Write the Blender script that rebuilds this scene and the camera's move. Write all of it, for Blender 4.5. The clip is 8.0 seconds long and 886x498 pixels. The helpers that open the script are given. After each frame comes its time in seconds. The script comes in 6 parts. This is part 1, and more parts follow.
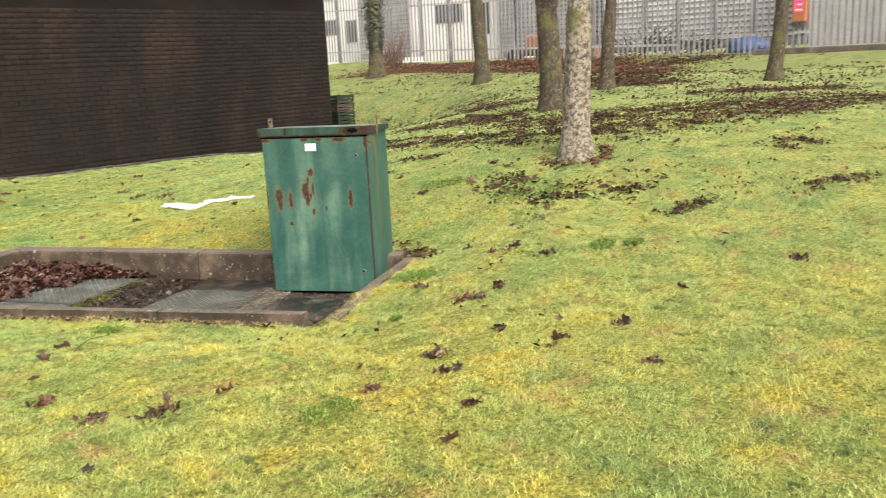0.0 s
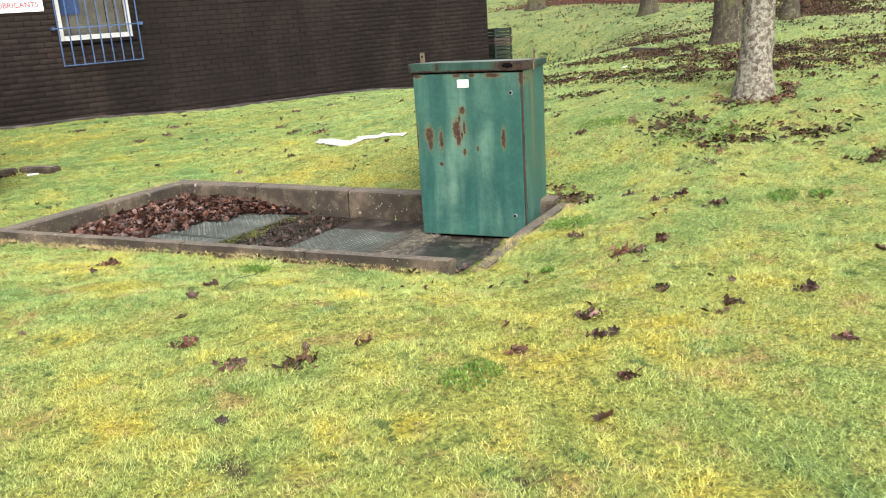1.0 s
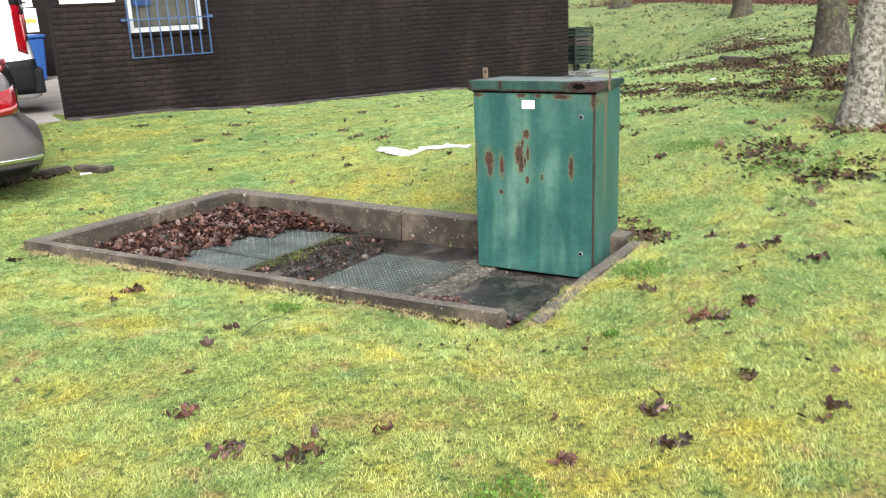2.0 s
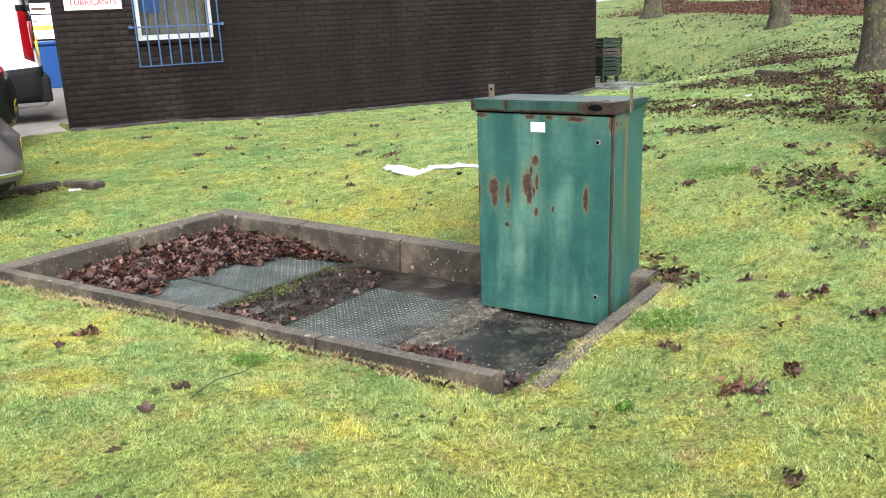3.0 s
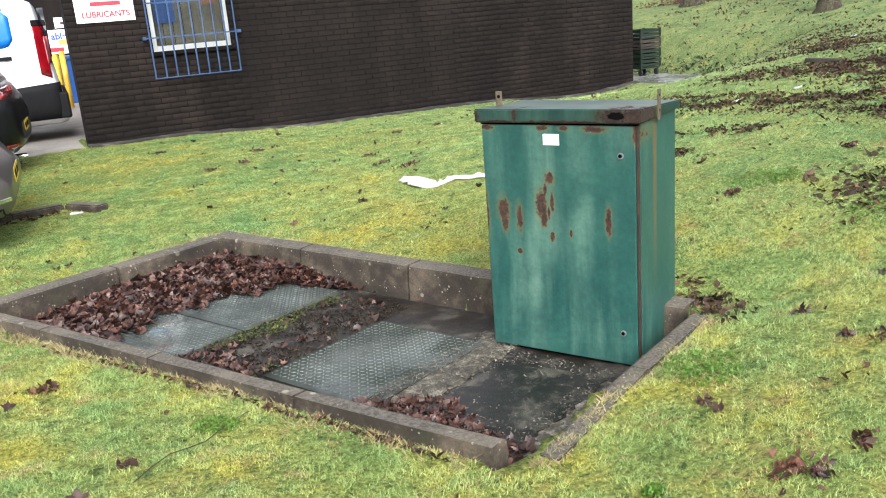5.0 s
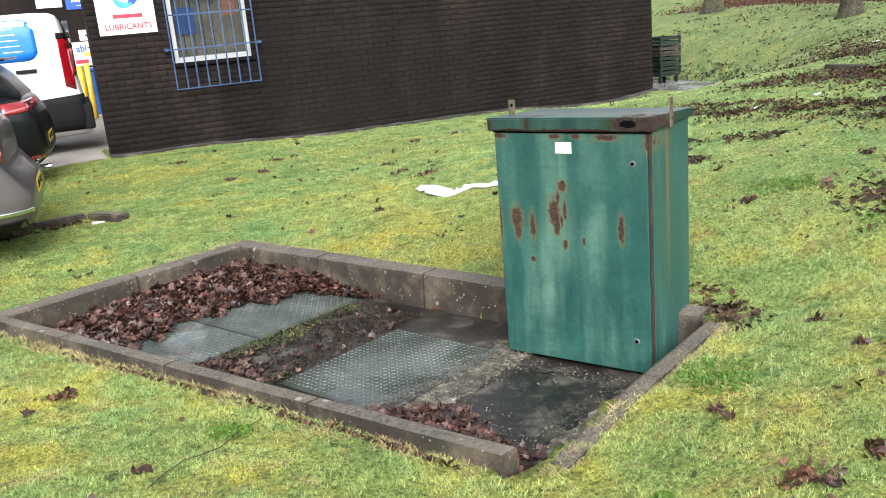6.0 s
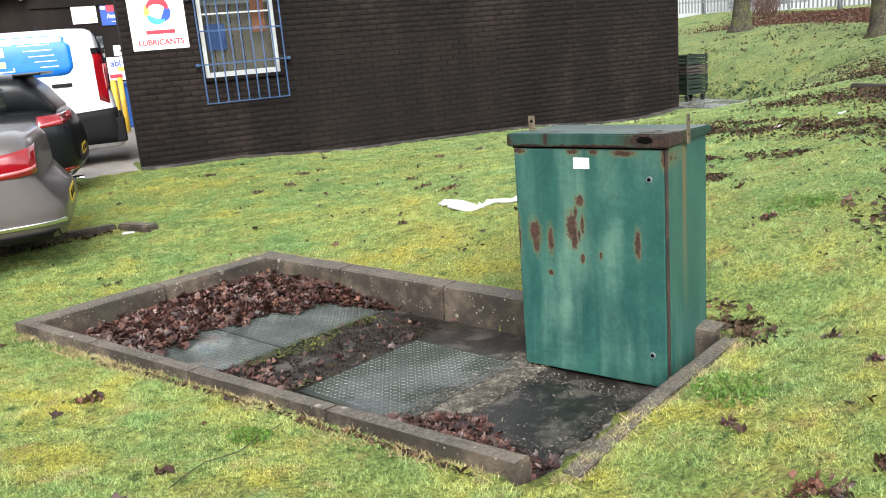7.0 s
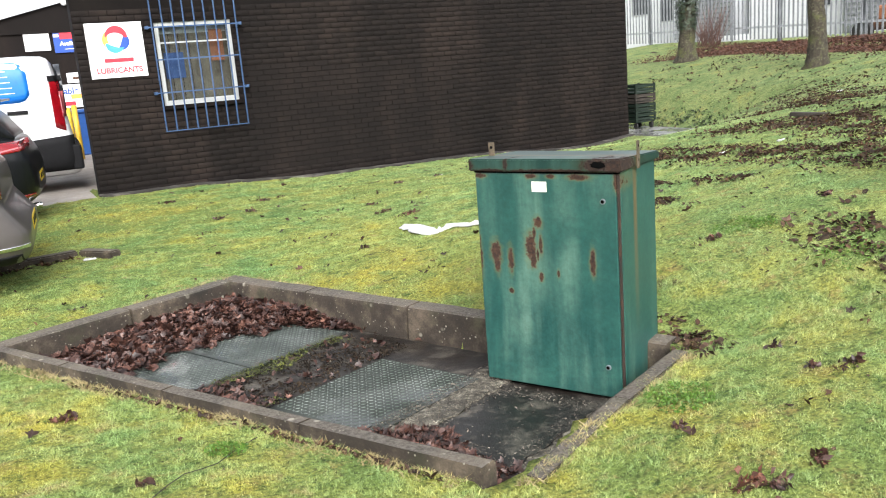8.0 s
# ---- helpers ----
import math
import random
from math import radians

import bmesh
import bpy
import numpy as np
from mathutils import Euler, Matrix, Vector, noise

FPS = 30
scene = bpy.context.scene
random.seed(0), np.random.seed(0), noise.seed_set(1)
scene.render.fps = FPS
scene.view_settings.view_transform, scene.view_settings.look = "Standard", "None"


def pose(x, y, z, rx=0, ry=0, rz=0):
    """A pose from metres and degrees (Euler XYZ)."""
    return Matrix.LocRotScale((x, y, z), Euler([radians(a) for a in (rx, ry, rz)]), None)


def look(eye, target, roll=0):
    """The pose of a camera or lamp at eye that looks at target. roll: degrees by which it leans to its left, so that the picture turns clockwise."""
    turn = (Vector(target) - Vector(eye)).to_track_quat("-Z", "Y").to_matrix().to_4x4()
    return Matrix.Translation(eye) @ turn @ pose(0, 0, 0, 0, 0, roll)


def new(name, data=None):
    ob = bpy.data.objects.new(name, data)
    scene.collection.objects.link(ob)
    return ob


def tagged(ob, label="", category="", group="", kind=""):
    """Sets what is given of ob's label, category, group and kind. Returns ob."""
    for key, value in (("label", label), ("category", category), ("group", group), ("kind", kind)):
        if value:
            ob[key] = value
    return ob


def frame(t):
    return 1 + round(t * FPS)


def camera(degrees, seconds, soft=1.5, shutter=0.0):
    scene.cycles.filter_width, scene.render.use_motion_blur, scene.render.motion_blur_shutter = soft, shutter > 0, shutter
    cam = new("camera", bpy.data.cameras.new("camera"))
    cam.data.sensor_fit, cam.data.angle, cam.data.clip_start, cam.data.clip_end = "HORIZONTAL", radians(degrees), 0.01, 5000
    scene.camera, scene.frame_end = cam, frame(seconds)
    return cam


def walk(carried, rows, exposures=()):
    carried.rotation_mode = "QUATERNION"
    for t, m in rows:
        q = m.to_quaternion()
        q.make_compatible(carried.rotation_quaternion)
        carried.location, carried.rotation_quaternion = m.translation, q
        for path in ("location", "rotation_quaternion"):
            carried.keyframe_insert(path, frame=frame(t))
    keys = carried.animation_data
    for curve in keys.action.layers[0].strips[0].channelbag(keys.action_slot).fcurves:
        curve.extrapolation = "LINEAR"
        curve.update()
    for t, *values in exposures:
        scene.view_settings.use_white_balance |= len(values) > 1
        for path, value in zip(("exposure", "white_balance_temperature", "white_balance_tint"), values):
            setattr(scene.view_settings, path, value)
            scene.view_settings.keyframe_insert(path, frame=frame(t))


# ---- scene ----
cam = camera(55.7, 8.0, 1.0, 0.22)
PATH = [
    (0, (-1.584, -0.685, 1.641), (-0.107, 0.589, 1.2), -2.8),
    (0.5, (-1.538, -0.671, 1.654), (-0.224, 0.756, 1.166), -3.0),
    (1, (-1.361, -0.471, 1.62), (-0.174, 1.035, 1.053), -3.7),
    (1.5, (-1.174, -0.226, 1.723), (-0.021, 1.29, 1.112), -4.3),
    (2, (-0.906, -0.079, 1.725), (0.137, 1.526, 1.146), -2.5),
    (2.2, (-0.808, -0.003, 1.734), (0.205, 1.63, 1.18), -1.7),
    (3.3, (-0.29, 0.441, 1.708), (0.667, 2.103, 1.141), -3.0),
    (3.5, (-0.191, 0.506, 1.708), (0.71, 2.196, 1.133), -3.1),
    (4, (-0.063, 0.62, 1.704), (0.801, 2.324, 1.111), -3.8),
    (4.5, (-0.004, 0.724, 1.705), (0.9, 2.413, 1.13), -4.2),
    (6, (0.059, 0.68, 1.707), (0.913, 2.408, 1.172), -5.1),
    (6.5, (0.051, 0.667, 1.705), (0.897, 2.404, 1.189), -4.4),
    (7, (0.055, 0.601, 1.706), (0.861, 2.364, 1.213), -4.8),
    (7.5, (0.002, 0.526, 1.714), (0.831, 2.287, 1.254), -5.1),
    (8, (-0.076, 0.452, 1.723), (0.837, 2.177, 1.284), -4.5),
]
walk(cam, [(t, look(eye, target, roll)) for t, eye, target, roll in PATH], [(0.0, 1.57, 7650, 15), (0.5, 1.73, 7250, 14), (1.0, 1.66, 6850, 11), (1.5, 1.70, 6500, 10), (3.5, 1.58, 6250, 10), (6.0, 1.53, 6300, 9), (8.0, 1.50, 6400, 10)])

# ---- light: overcast sky with a weak wide sun ----
world = bpy.data.worlds.new("overcast")
scene.world = world
world.use_nodes = True
wn = world.node_tree
sky = wn.nodes.new("ShaderNodeTexSky")
sky.sky_type = "NISHITA"
sky.sun_disc = False
sky.sun_elevation = radians(38)
sky.sun_rotation = radians(200)
sky.air_density, sky.dust_density, sky.ozone_density = 1.0, 4.0, 1.0
grey = wn.nodes.new("ShaderNodeHueSaturation")
grey.inputs["Saturation"].default_value = 0.18
wn.links.new(sky.outputs[0], grey.inputs["Color"])
bg = wn.nodes["Background"]
bg.inputs["Strength"].default_value = 0.15
wn.links.new(grey.outputs[0], bg.inputs["Color"])
sun = new("sun", bpy.data.lights.new("sun", "SUN"))
sun.data.energy, sun.data.angle, sun.data.color = 1.0, radians(35), (1.0, 0.97, 0.92)
sun.matrix_world = look((0, 0, 0), (0.27 * 1.0, 0.74 * 1.0, -0.62))

# ---- materials ----
def nodes(name):
    m = bpy.data.materials.new(name)
    m.use_nodes = True
    nt = m.node_tree
    return m, nt, nt.nodes["Principled BSDF"]


def add(nt, kind, **values):
    n = nt.nodes.new(kind)
    for k, v in values.items():
        n.inputs[k.replace("_", " ")].default_value = v
    return n


def ramp(nt, fac, stops):
    r = nt.nodes.new("ShaderNodeValToRGB")
    el = r.color_ramp.elements
    while len(el) < len(stops):
        el.new(0.5)
    for e, (p, c) in zip(el, stops):
        e.position, e.color = p, (*c, 1)
    nt.links.new(fac, r.inputs[0])
    return r.outputs[0]


def mixc(nt, fac, a, b, mode="MIX"):
    n = nt.nodes.new("ShaderNodeMix")
    n.data_type, n.blend_type = "RGBA", mode
    fa, ca, cb = n.inputs[0], n.inputs[6], n.inputs[7]
    for sock, v in ((fa, fac), (ca, a), (cb, b)):
        if isinstance(v, (int, float)):
            sock.default_value = v
        elif isinstance(v, tuple):
            sock.default_value = (*v, 1)
        else:
            nt.links.new(v, sock)
    return n.outputs[2]


def place(nt):
    return nt.nodes.new("ShaderNodeNewGeometry").outputs["Position"]


def noise_at(nt, vec, scale, detail=4.0, rough=0.6, stretch=None):
    if stretch:
        mp = nt.nodes.new("ShaderNodeMapping")
        mp.inputs["Scale"].default_value = stretch
        nt.links.new(vec, mp.inputs["Vector"])
        vec = mp.outputs[0]
    n = add(nt, "ShaderNodeTexNoise", Scale=scale, Detail=detail, Roughness=rough)
    nt.links.new(vec, n.inputs["Vector"])
    return n.outputs["Fac"]


def bump(nt, height, bsdf, strength=0.4, distance=0.01):
    b = add(nt, "ShaderNodeBump", Strength=strength, Distance=distance)
    nt.links.new(height, b.inputs["Height"])
    nt.links.new(b.outputs[0], bsdf.inputs["Normal"])


def grained(name, dark, mid, light, coarse=1.5, fine=40, rough=0.8, metal=0.0, relief=0.3, depth=0.005, island=0.0, random_ob=0.0, stretch=None, spec=0.5):
    """A surface with stains at one scale and grain at another."""
    m, nt, b = nodes(name)
    p = place(nt)
    big = noise_at(nt, p, coarse, 5, 0.65, stretch)
    small = noise_at(nt, p, fine, 4, 0.7)
    c1 = ramp(nt, big, [(0.3, dark), (0.52, mid), (0.72, light)])
    c2 = ramp(nt, small, [(0.3, (0.55, 0.55, 0.55)), (0.7, (1.25, 1.25, 1.25))])
    col = mixc(nt, 0.55, c1, c2, "MULTIPLY")
    if island:
        g = nt.nodes.new("ShaderNodeNewGeometry").outputs["Random Per Island"]
        col = mixc(nt, island, col, ramp(nt, g, [(0.0, (0.35, 0.33, 0.33)), (0.5, (1, 1, 1)), (1.0, (1.6, 1.5, 1.4))]), "MULTIPLY")
    if random_ob:
        g = nt.nodes.new("ShaderNodeObjectInfo").outputs["Random"]
        col = mixc(nt, random_ob, col, ramp(nt, g, [(0.0, (0.45, 0.43, 0.43)), (0.5, (1, 1, 1)), (1.0, (1.5, 1.45, 1.4))]), "MULTIPLY")
    nt.links.new(col, b.inputs["Base Color"])
    b.inputs["Roughness"].default_value = rough
    b.inputs["Metallic"].default_value = metal
    b.inputs["Specular IOR Level"].default_value = spec
    if relief:
        bump(nt, small, b, relief, depth)
    return m


def plain(name, colour, rough=0.5, metal=0.0, coat=0.0, wear=0.12):
    m, nt, b = nodes(name)
    n = noise_at(nt, place(nt), 9, 4)
    col = ramp(nt, n, [(0.3, tuple(c * (1 - wear) for c in colour)), (0.7, tuple(min(1, c * (1 + wear)) for c in colour))])
    nt.links.new(col, b.inputs["Base Color"])
    b.inputs["Roughness"].default_value = rough
    b.inputs["Metallic"].default_value = metal
    b.inputs["Coat Weight"].default_value = coat
    return m


def lawn_material(name, blades=False, spread=1.0):
    m, nt, b = nodes(name)
    p = place(nt)
    big = noise_at(nt, p, 0.55, 4, 0.6)
    mid = noise_at(nt, p, 2.6, 5, 0.68)
    clump = noise_at(nt, p, 11, 4, 0.65)
    fine = noise_at(nt, p, 55, 4, 0.7)
    sep = nt.nodes.new("ShaderNodeSeparateXYZ")
    nt.links.new(p, sep.inputs[0])
    toward = add(nt, "ShaderNodeMapRange")
    for k, v in (("From Min", 6.0), ("From Max", 1.6), ("To Min", 0.0), ("To Max", 0.36)):
        toward.inputs[k].default_value = v
    nt.links.new(sep.outputs["Y"], toward.inputs["Value"])
    moss = ramp(nt, big, [(0.36, (0.13, 0.27, 0.085)), (0.5, (0.21, 0.32, 0.09)), (0.64, (0.35, 0.35, 0.06))])
    moss = mixc(nt, toward.outputs["Result"], moss, (0.35, 0.33, 0.06))
    tuft = ramp(nt, mid, [(0.32, (0.075, 0.17, 0.065)), (0.44, (0.19, 0.29, 0.10)), (0.55, (0.33, 0.36, 0.115)), (0.66, (0.47, 0.40, 0.06))])
    col = mixc(nt, 0.5, moss, tuft)
    bank = add(nt, "ShaderNodeMapRange")
    for k, v in (("From Min", 1.4), ("From Max", 5.5), ("To Min", 0.0), ("To Max", 0.62)):
        bank.inputs[k].default_value = v
    nt.links.new(sep.outputs["X"], bank.inputs["Value"])
    col = mixc(nt, bank.outputs["Result"], col, ramp(nt, mid, [(0.35, (0.18, 0.31, 0.125)), (0.65, (0.33, 0.43, 0.175))]))
    upper = add(nt, "ShaderNodeMapRange")
    for k, v in (("From Min", 7.5), ("From Max", 11.0), ("To Min", 0.0), ("To Max", 0.5)):
        upper.inputs[k].default_value = v
    nt.links.new(sep.outputs["X"], upper.inputs["Value"])
    col = mixc(nt, upper.outputs["Result"], col, ramp(nt, mid, [(0.3, (0.09, 0.13, 0.07)), (0.42, (0.20, 0.28, 0.14)), (0.58, (0.30, 0.38, 0.20)), (0.70, (0.40, 0.37, 0.12))]))
    col = mixc(nt, ramp(nt, clump, [(0.30, (0.9, 0.9, 0.9)), (0.43, (0, 0, 0))]), col, (0.05, 0.11, 0.028))
    col = mixc(nt, ramp(nt, clump, [(0.60, (0, 0, 0)), (0.75, (0.6, 0.6, 0.6))]), col, (0.40, 0.40, 0.16))
    straw = ramp(nt, noise_at(nt, p, 5.5, 5, 0.7), [(0.60, (0, 0, 0)), (0.72, (0.75, 0.75, 0.75))])
    col = mixc(nt, straw, col, (0.34, 0.27, 0.14))
    thatch = ramp(nt, noise_at(nt, p, 3.9, 6, 0.75), [(0.55, (0, 0, 0)), (0.66, (0.8, 0.8, 0.8))])
    trodden = add(nt, "ShaderNodeMapRange")
    for k, v in (("From Min", 6.6), ("From Max", 4.2), ("To Min", 0.12), ("To Max", 1.0)):
        trodden.inputs[k].default_value = v
    nt.links.new(sep.outputs["Y"], trodden.inputs["Value"])
    thatch = mixc(nt, 1.0, thatch, trodden.outputs["Result"], "MULTIPLY")
    col = mixc(nt, thatch, col, (0.30, 0.24, 0.10))
    worn = ramp(nt, noise_at(nt, p, 24, 4, 0.7), [(0.30, (0.8, 0.8, 0.8)), (0.37, (0, 0, 0))])
    col = mixc(nt, worn, col, (0.045, 0.045, 0.018))
    blue = ramp(nt, noise_at(nt, p, 3.3, 3, 0.5), [(0.66, (0, 0, 0)), (0.74, (0.6, 0.6, 0.6))])
    col = mixc(nt, blue, col, (0.13, 0.25, 0.10))
    if blades:
        g = nt.nodes.new("ShaderNodeNewGeometry").outputs["Random Per Island"]
        col = mixc(nt, 0.7, col, ramp(nt, g, [(q, tuple(1.18 + spread * (k - 1.18) for k in c)) for q, c in ((0.0, (0.26, 0.34, 0.28)), (0.45, (1.12, 1.06, 1.05)), (0.85, (1.72, 1.60, 1.75)), (1.0, (2.5, 2.25, 2.7)))]), "MULTIPLY")
        b.inputs["Roughness"].default_value = 0.5
        b.inputs["Specular IOR Level"].default_value = 0.4
    else:
        col = mixc(nt, 0.85, col, ramp(nt, fine, [(0.34, (0.12, 0.13, 0.10)), (0.64, (1.28, 1.2, 1.05))]), "MULTIPLY")
        soil = ramp(nt, noise_at(nt, p, 1.7, 6, 0.7), [(0.64, (0, 0, 0)), (0.70, (1, 1, 1))])
        col = mixc(nt, soil, col, (0.05, 0.038, 0.022))
        # ground darkened as a whole: shade between the blades is painted in
        col = mixc(nt, 1.0, col, (0.80, 0.78, 0.72), "MULTIPLY")
        b.inputs["Roughness"].default_value = 0.9
        b.inputs["Specular IOR Level"].default_value = 0.2
        bump(nt, fine, b, 0.9, 0.03)
    nt.links.new(col, b.inputs["Base Color"])
    return m


LAWN = lawn_material("moss_lawn")
BLADE = lawn_material("grass_blade", True)
BLADE_FAR = lawn_material("grass_blade_even", True, 0.45)
BRICK = grained("dark_brick", (0.0052, 0.0040, 0.0037), (0.0094, 0.0069, 0.0060), (0.024, 0.0168, 0.0138), 0.9, 60, 0.9, spec=0.2, relief=0.3, island=0.35, stretch=(1.0, 1.0, 0.3))
BRICK_PIECE = grained("dark_brick_piece", (0.0052, 0.0040, 0.0037), (0.0094, 0.0069, 0.0060), (0.024, 0.0168, 0.0138), 0.9, 60, 0.9, spec=0.2, relief=0.3, random_ob=0.35, stretch=(1.0, 1.0, 0.3))
MORTAR = grained("dark_mortar", (0.004, 0.0032, 0.003), (0.0065, 0.005, 0.0045), (0.011, 0.0085, 0.007), 1.2, 80, 0.95, spec=0.15)


def kerb_concrete():
    """Dark weathered concrete with pale lichen spots and green algae."""
    m, nt, b = nodes("weathered_concrete")
    p = place(nt)
    c = ramp(nt, noise_at(nt, p, 3.2, 5, 0.7), [(0.3, (0.010, 0.0075, 0.005)), (0.48, (0.032, 0.0235, 0.0165)), (0.68, (0.115, 0.09, 0.064))])
    grit = noise_at(nt, p, 90, 4, 0.75)
    c = mixc(nt, 0.7, c, ramp(nt, grit, [(0.3, (0.5, 0.5, 0.5)), (0.7, (1.5, 1.5, 1.45))]), "MULTIPLY")
    c = mixc(nt, ramp(nt, noise_at(nt, p, 5, 4), [(0.55, (0, 0, 0)), (0.75, (0.6, 0.6, 0.6))]), c, (0.045, 0.05, 0.02))
    # upward faces get a paler speckled colour
    up = nt.nodes.new("ShaderNodeSeparateXYZ")
    nt.links.new(nt.nodes.new("ShaderNodeNewGeometry").outputs["True Normal"], up.inputs[0])
    pale_top = mixc(nt, 1.0, ramp(nt, up.outputs["Z"], [(0.6, (0, 0, 0)), (0.95, (0.85, 0.85, 0.85))]), ramp(nt, noise_at(nt, p, 60, 5, 0.8), [(0.40, (0.1, 0.1, 0.1)), (0.6, (1, 1, 1))]), "MULTIPLY")
    c = mixc(nt, pale_top, c, (0.135, 0.120, 0.100))
    for scale, lo in ((9, 0.10), (23, 0.11), (41, 0.15)):
        vor = add(nt, "ShaderNodeTexVoronoi", Scale=scale)
        nt.links.new(p, vor.inputs["Vector"])
        spot = ramp(nt, vor.outputs["Distance"], [(lo, (0.8, 0.8, 0.8)), (lo + 0.07, (0, 0, 0))])
        rare = ramp(nt, noise_at(nt, p, scale * 0.4, 2), [(0.53, (0, 0, 0)), (0.60, (1, 1, 1))])
        c = mixc(nt, mixc(nt, 1.0, spot, rare, "MULTIPLY"), c, (0.28, 0.26, 0.21))
    nt.links.new(c, b.inputs["Base Color"])
    b.inputs["Roughness"].default_value = 0.85
    bump(nt, grit, b, 0.6, 0.006)
    return m


CONCRETE = kerb_concrete()
STRIP = grained("pale_concrete", (0.04, 0.034, 0.03), (0.085, 0.074, 0.064), (0.2, 0.18, 0.16), 2.5, 50, 0.9)


def wet(name, dark, mid, light, coarse, fine, metal, dry, damp, relief=0.3, film=0.0):
    """A surface with dull parts and wet glossy parts."""
    m, nt, b = nodes(name)
    p = place(nt)
    g = noise_at(nt, p, fine, 4, 0.75)
    c = ramp(nt, noise_at(nt, p, coarse, 6, 0.7), [(0.32, dark), (0.5, mid), (0.68, light)])
    c = mixc(nt, 0.7, c, ramp(nt, g, [(0.3, (0.45, 0.45, 0.45)), (0.7, (1.5, 1.5, 1.5))]), "MULTIPLY")
    nt.links.new(c, b.inputs["Base Color"])
    r = ramp(nt, noise_at(nt, p, 2.1, 4, 0.6), [(0.42, (dry, dry, dry)), (0.60, (damp, damp, damp))])
    nt.links.new(r, b.inputs["Roughness"])
    b.inputs["Metallic"].default_value = metal
    if film:
        # a film of rain water that lies in patches
        nt.links.new(ramp(nt, noise_at(nt, p, 3.4, 3, 0.55), [(0.43, (0, 0, 0)), (0.58, (film, film, film))]), b.inputs["Coat Weight"])
        b.inputs["Coat Roughness"].default_value = 0.04
        b.inputs["Coat IOR"].default_value = 1.9
    if relief:
        bump(nt, g, b, relief, 0.004)
    return m


PITFLOOR = wet("wet_dirty_concrete", (0.007, 0.0055, 0.0045), (0.019, 0.015, 0.012), (0.085, 0.075, 0.06), 6.5, 70, 0.0, 0.75, 0.3, 0.9)
MORTARPALE = wet("pale_crumbled_mortar", (0.014, 0.012, 0.009), (0.075, 0.066, 0.05), (0.36, 0.33, 0.26), 17, 90, 0.0, 0.8, 0.5, 0.9)
SLABPALE = wet("wet_pale_slab", (0.08, 0.08, 0.08), (0.14, 0.14, 0.14), (0.24, 0.24, 0.235), 2.5, 60, 0.0, 0.5, 0.12, 0.3)
SLABWET = wet("wet_dark_slab", (0.006, 0.0053, 0.0047), (0.012, 0.0103, 0.0088), (0.09, 0.08, 0.064), 8, 90, 0.0, 0.6, 0.3, 0.7)
STEEL = wet("wet_chequer_steel", (0.022, 0.027, 0.024), (0.045, 0.053, 0.048), (0.085, 0.097, 0.09), 3.0, 60, 0.1, 0.5, 0.34, 0.06, 0.5)
STEELDARK = wet("wet_green_chequer_steel", (0.008, 0.011, 0.007), (0.017, 0.022, 0.015), (0.036, 0.043, 0.033), 3.0, 60, 0.0, 0.6, 0.42, 0.06, 0.5)
STRIPDARK = grained("dark_crumbled_concrete", (0.012, 0.010, 0.008), (0.03, 0.026, 0.022), (0.15, 0.135, 0.12), 3.5, 50, 0.9)
# treads paler than the sheets: their sky glint is partly in the colour
TREAD = wet("glint_tread_steel", (0.06, 0.075, 0.062), (0.15, 0.175, 0.15), (0.27, 0.30, 0.275), 3.0, 60, 0.5, 0.4, 0.22, 0.0, 0.5)
GRIT = grained("pale_grit", (0.04, 0.035, 0.027), (0.10, 0.088, 0.07), (0.22, 0.2, 0.165), 20, 80, 0.8, island=0.7)
MOSS = grained("cushion_moss", (0.022, 0.030, 0.007), (0.055, 0.068, 0.011), (0.13, 0.145, 0.02), 9, 60, 0.9, island=0.5)
EARTH = grained("bare_earth", (0.012, 0.009, 0.006), (0.03, 0.021, 0.014), (0.06, 0.042, 0.026), 4, 50, 0.95, relief=0.9, depth=0.02, spec=0.2)
EDGE_RUST = grained("dark_edge_rust", (0.012, 0.009, 0.007), (0.03, 0.017, 0.011), (0.07, 0.032, 0.016), 12, 90, 0.9)
RUST = grained("rust", (0.02, 0.012, 0.009), (0.055, 0.026, 0.014), (0.13, 0.055, 0.022), 12, 90, 0.9, relief=0.6)
STAINED_STEEL = grained("stained_steel", (0.05, 0.036, 0.024), (0.11, 0.085, 0.055), (0.19, 0.16, 0.12), 14, 80, 0.7)
# black without reflection: painted shade for holes, the lid strip and the plinth
SHADEBLACK = plain("shade_black", (0.004, 0.004, 0.004), 1.0)
SHADEBLACK.node_tree.nodes["Principled BSDF"].inputs["Specular IOR Level"].default_value = 0.0
LEAF = grained("dead_leaf", (0.014, 0.0075, 0.0065), (0.056, 0.026, 0.020), (0.18, 0.098, 0.075), 14, 60, 0.45, relief=0.2, island=1.0, spec=0.4)
LEAF_RED = grained("red_dead_leaf", (0.03, 0.011, 0.007), (0.075, 0.028, 0.016), (0.14, 0.055, 0.03), 5, 50, 0.7, relief=0.2, island=0.8)
LEAF_BROWN = grained("brown_lawn_leaf", (0.016, 0.009, 0.005), (0.044, 0.023, 0.012), (0.11, 0.058, 0.028), 9, 60, 0.65, relief=0.2, island=0.9, spec=0.3)
LEAF_ONE = grained("dead_leaf_single", (0.015, 0.008, 0.005), (0.045, 0.02, 0.011), (0.14, 0.055, 0.022), 6, 50, 0.6, relief=0.2, random_ob=0.9)


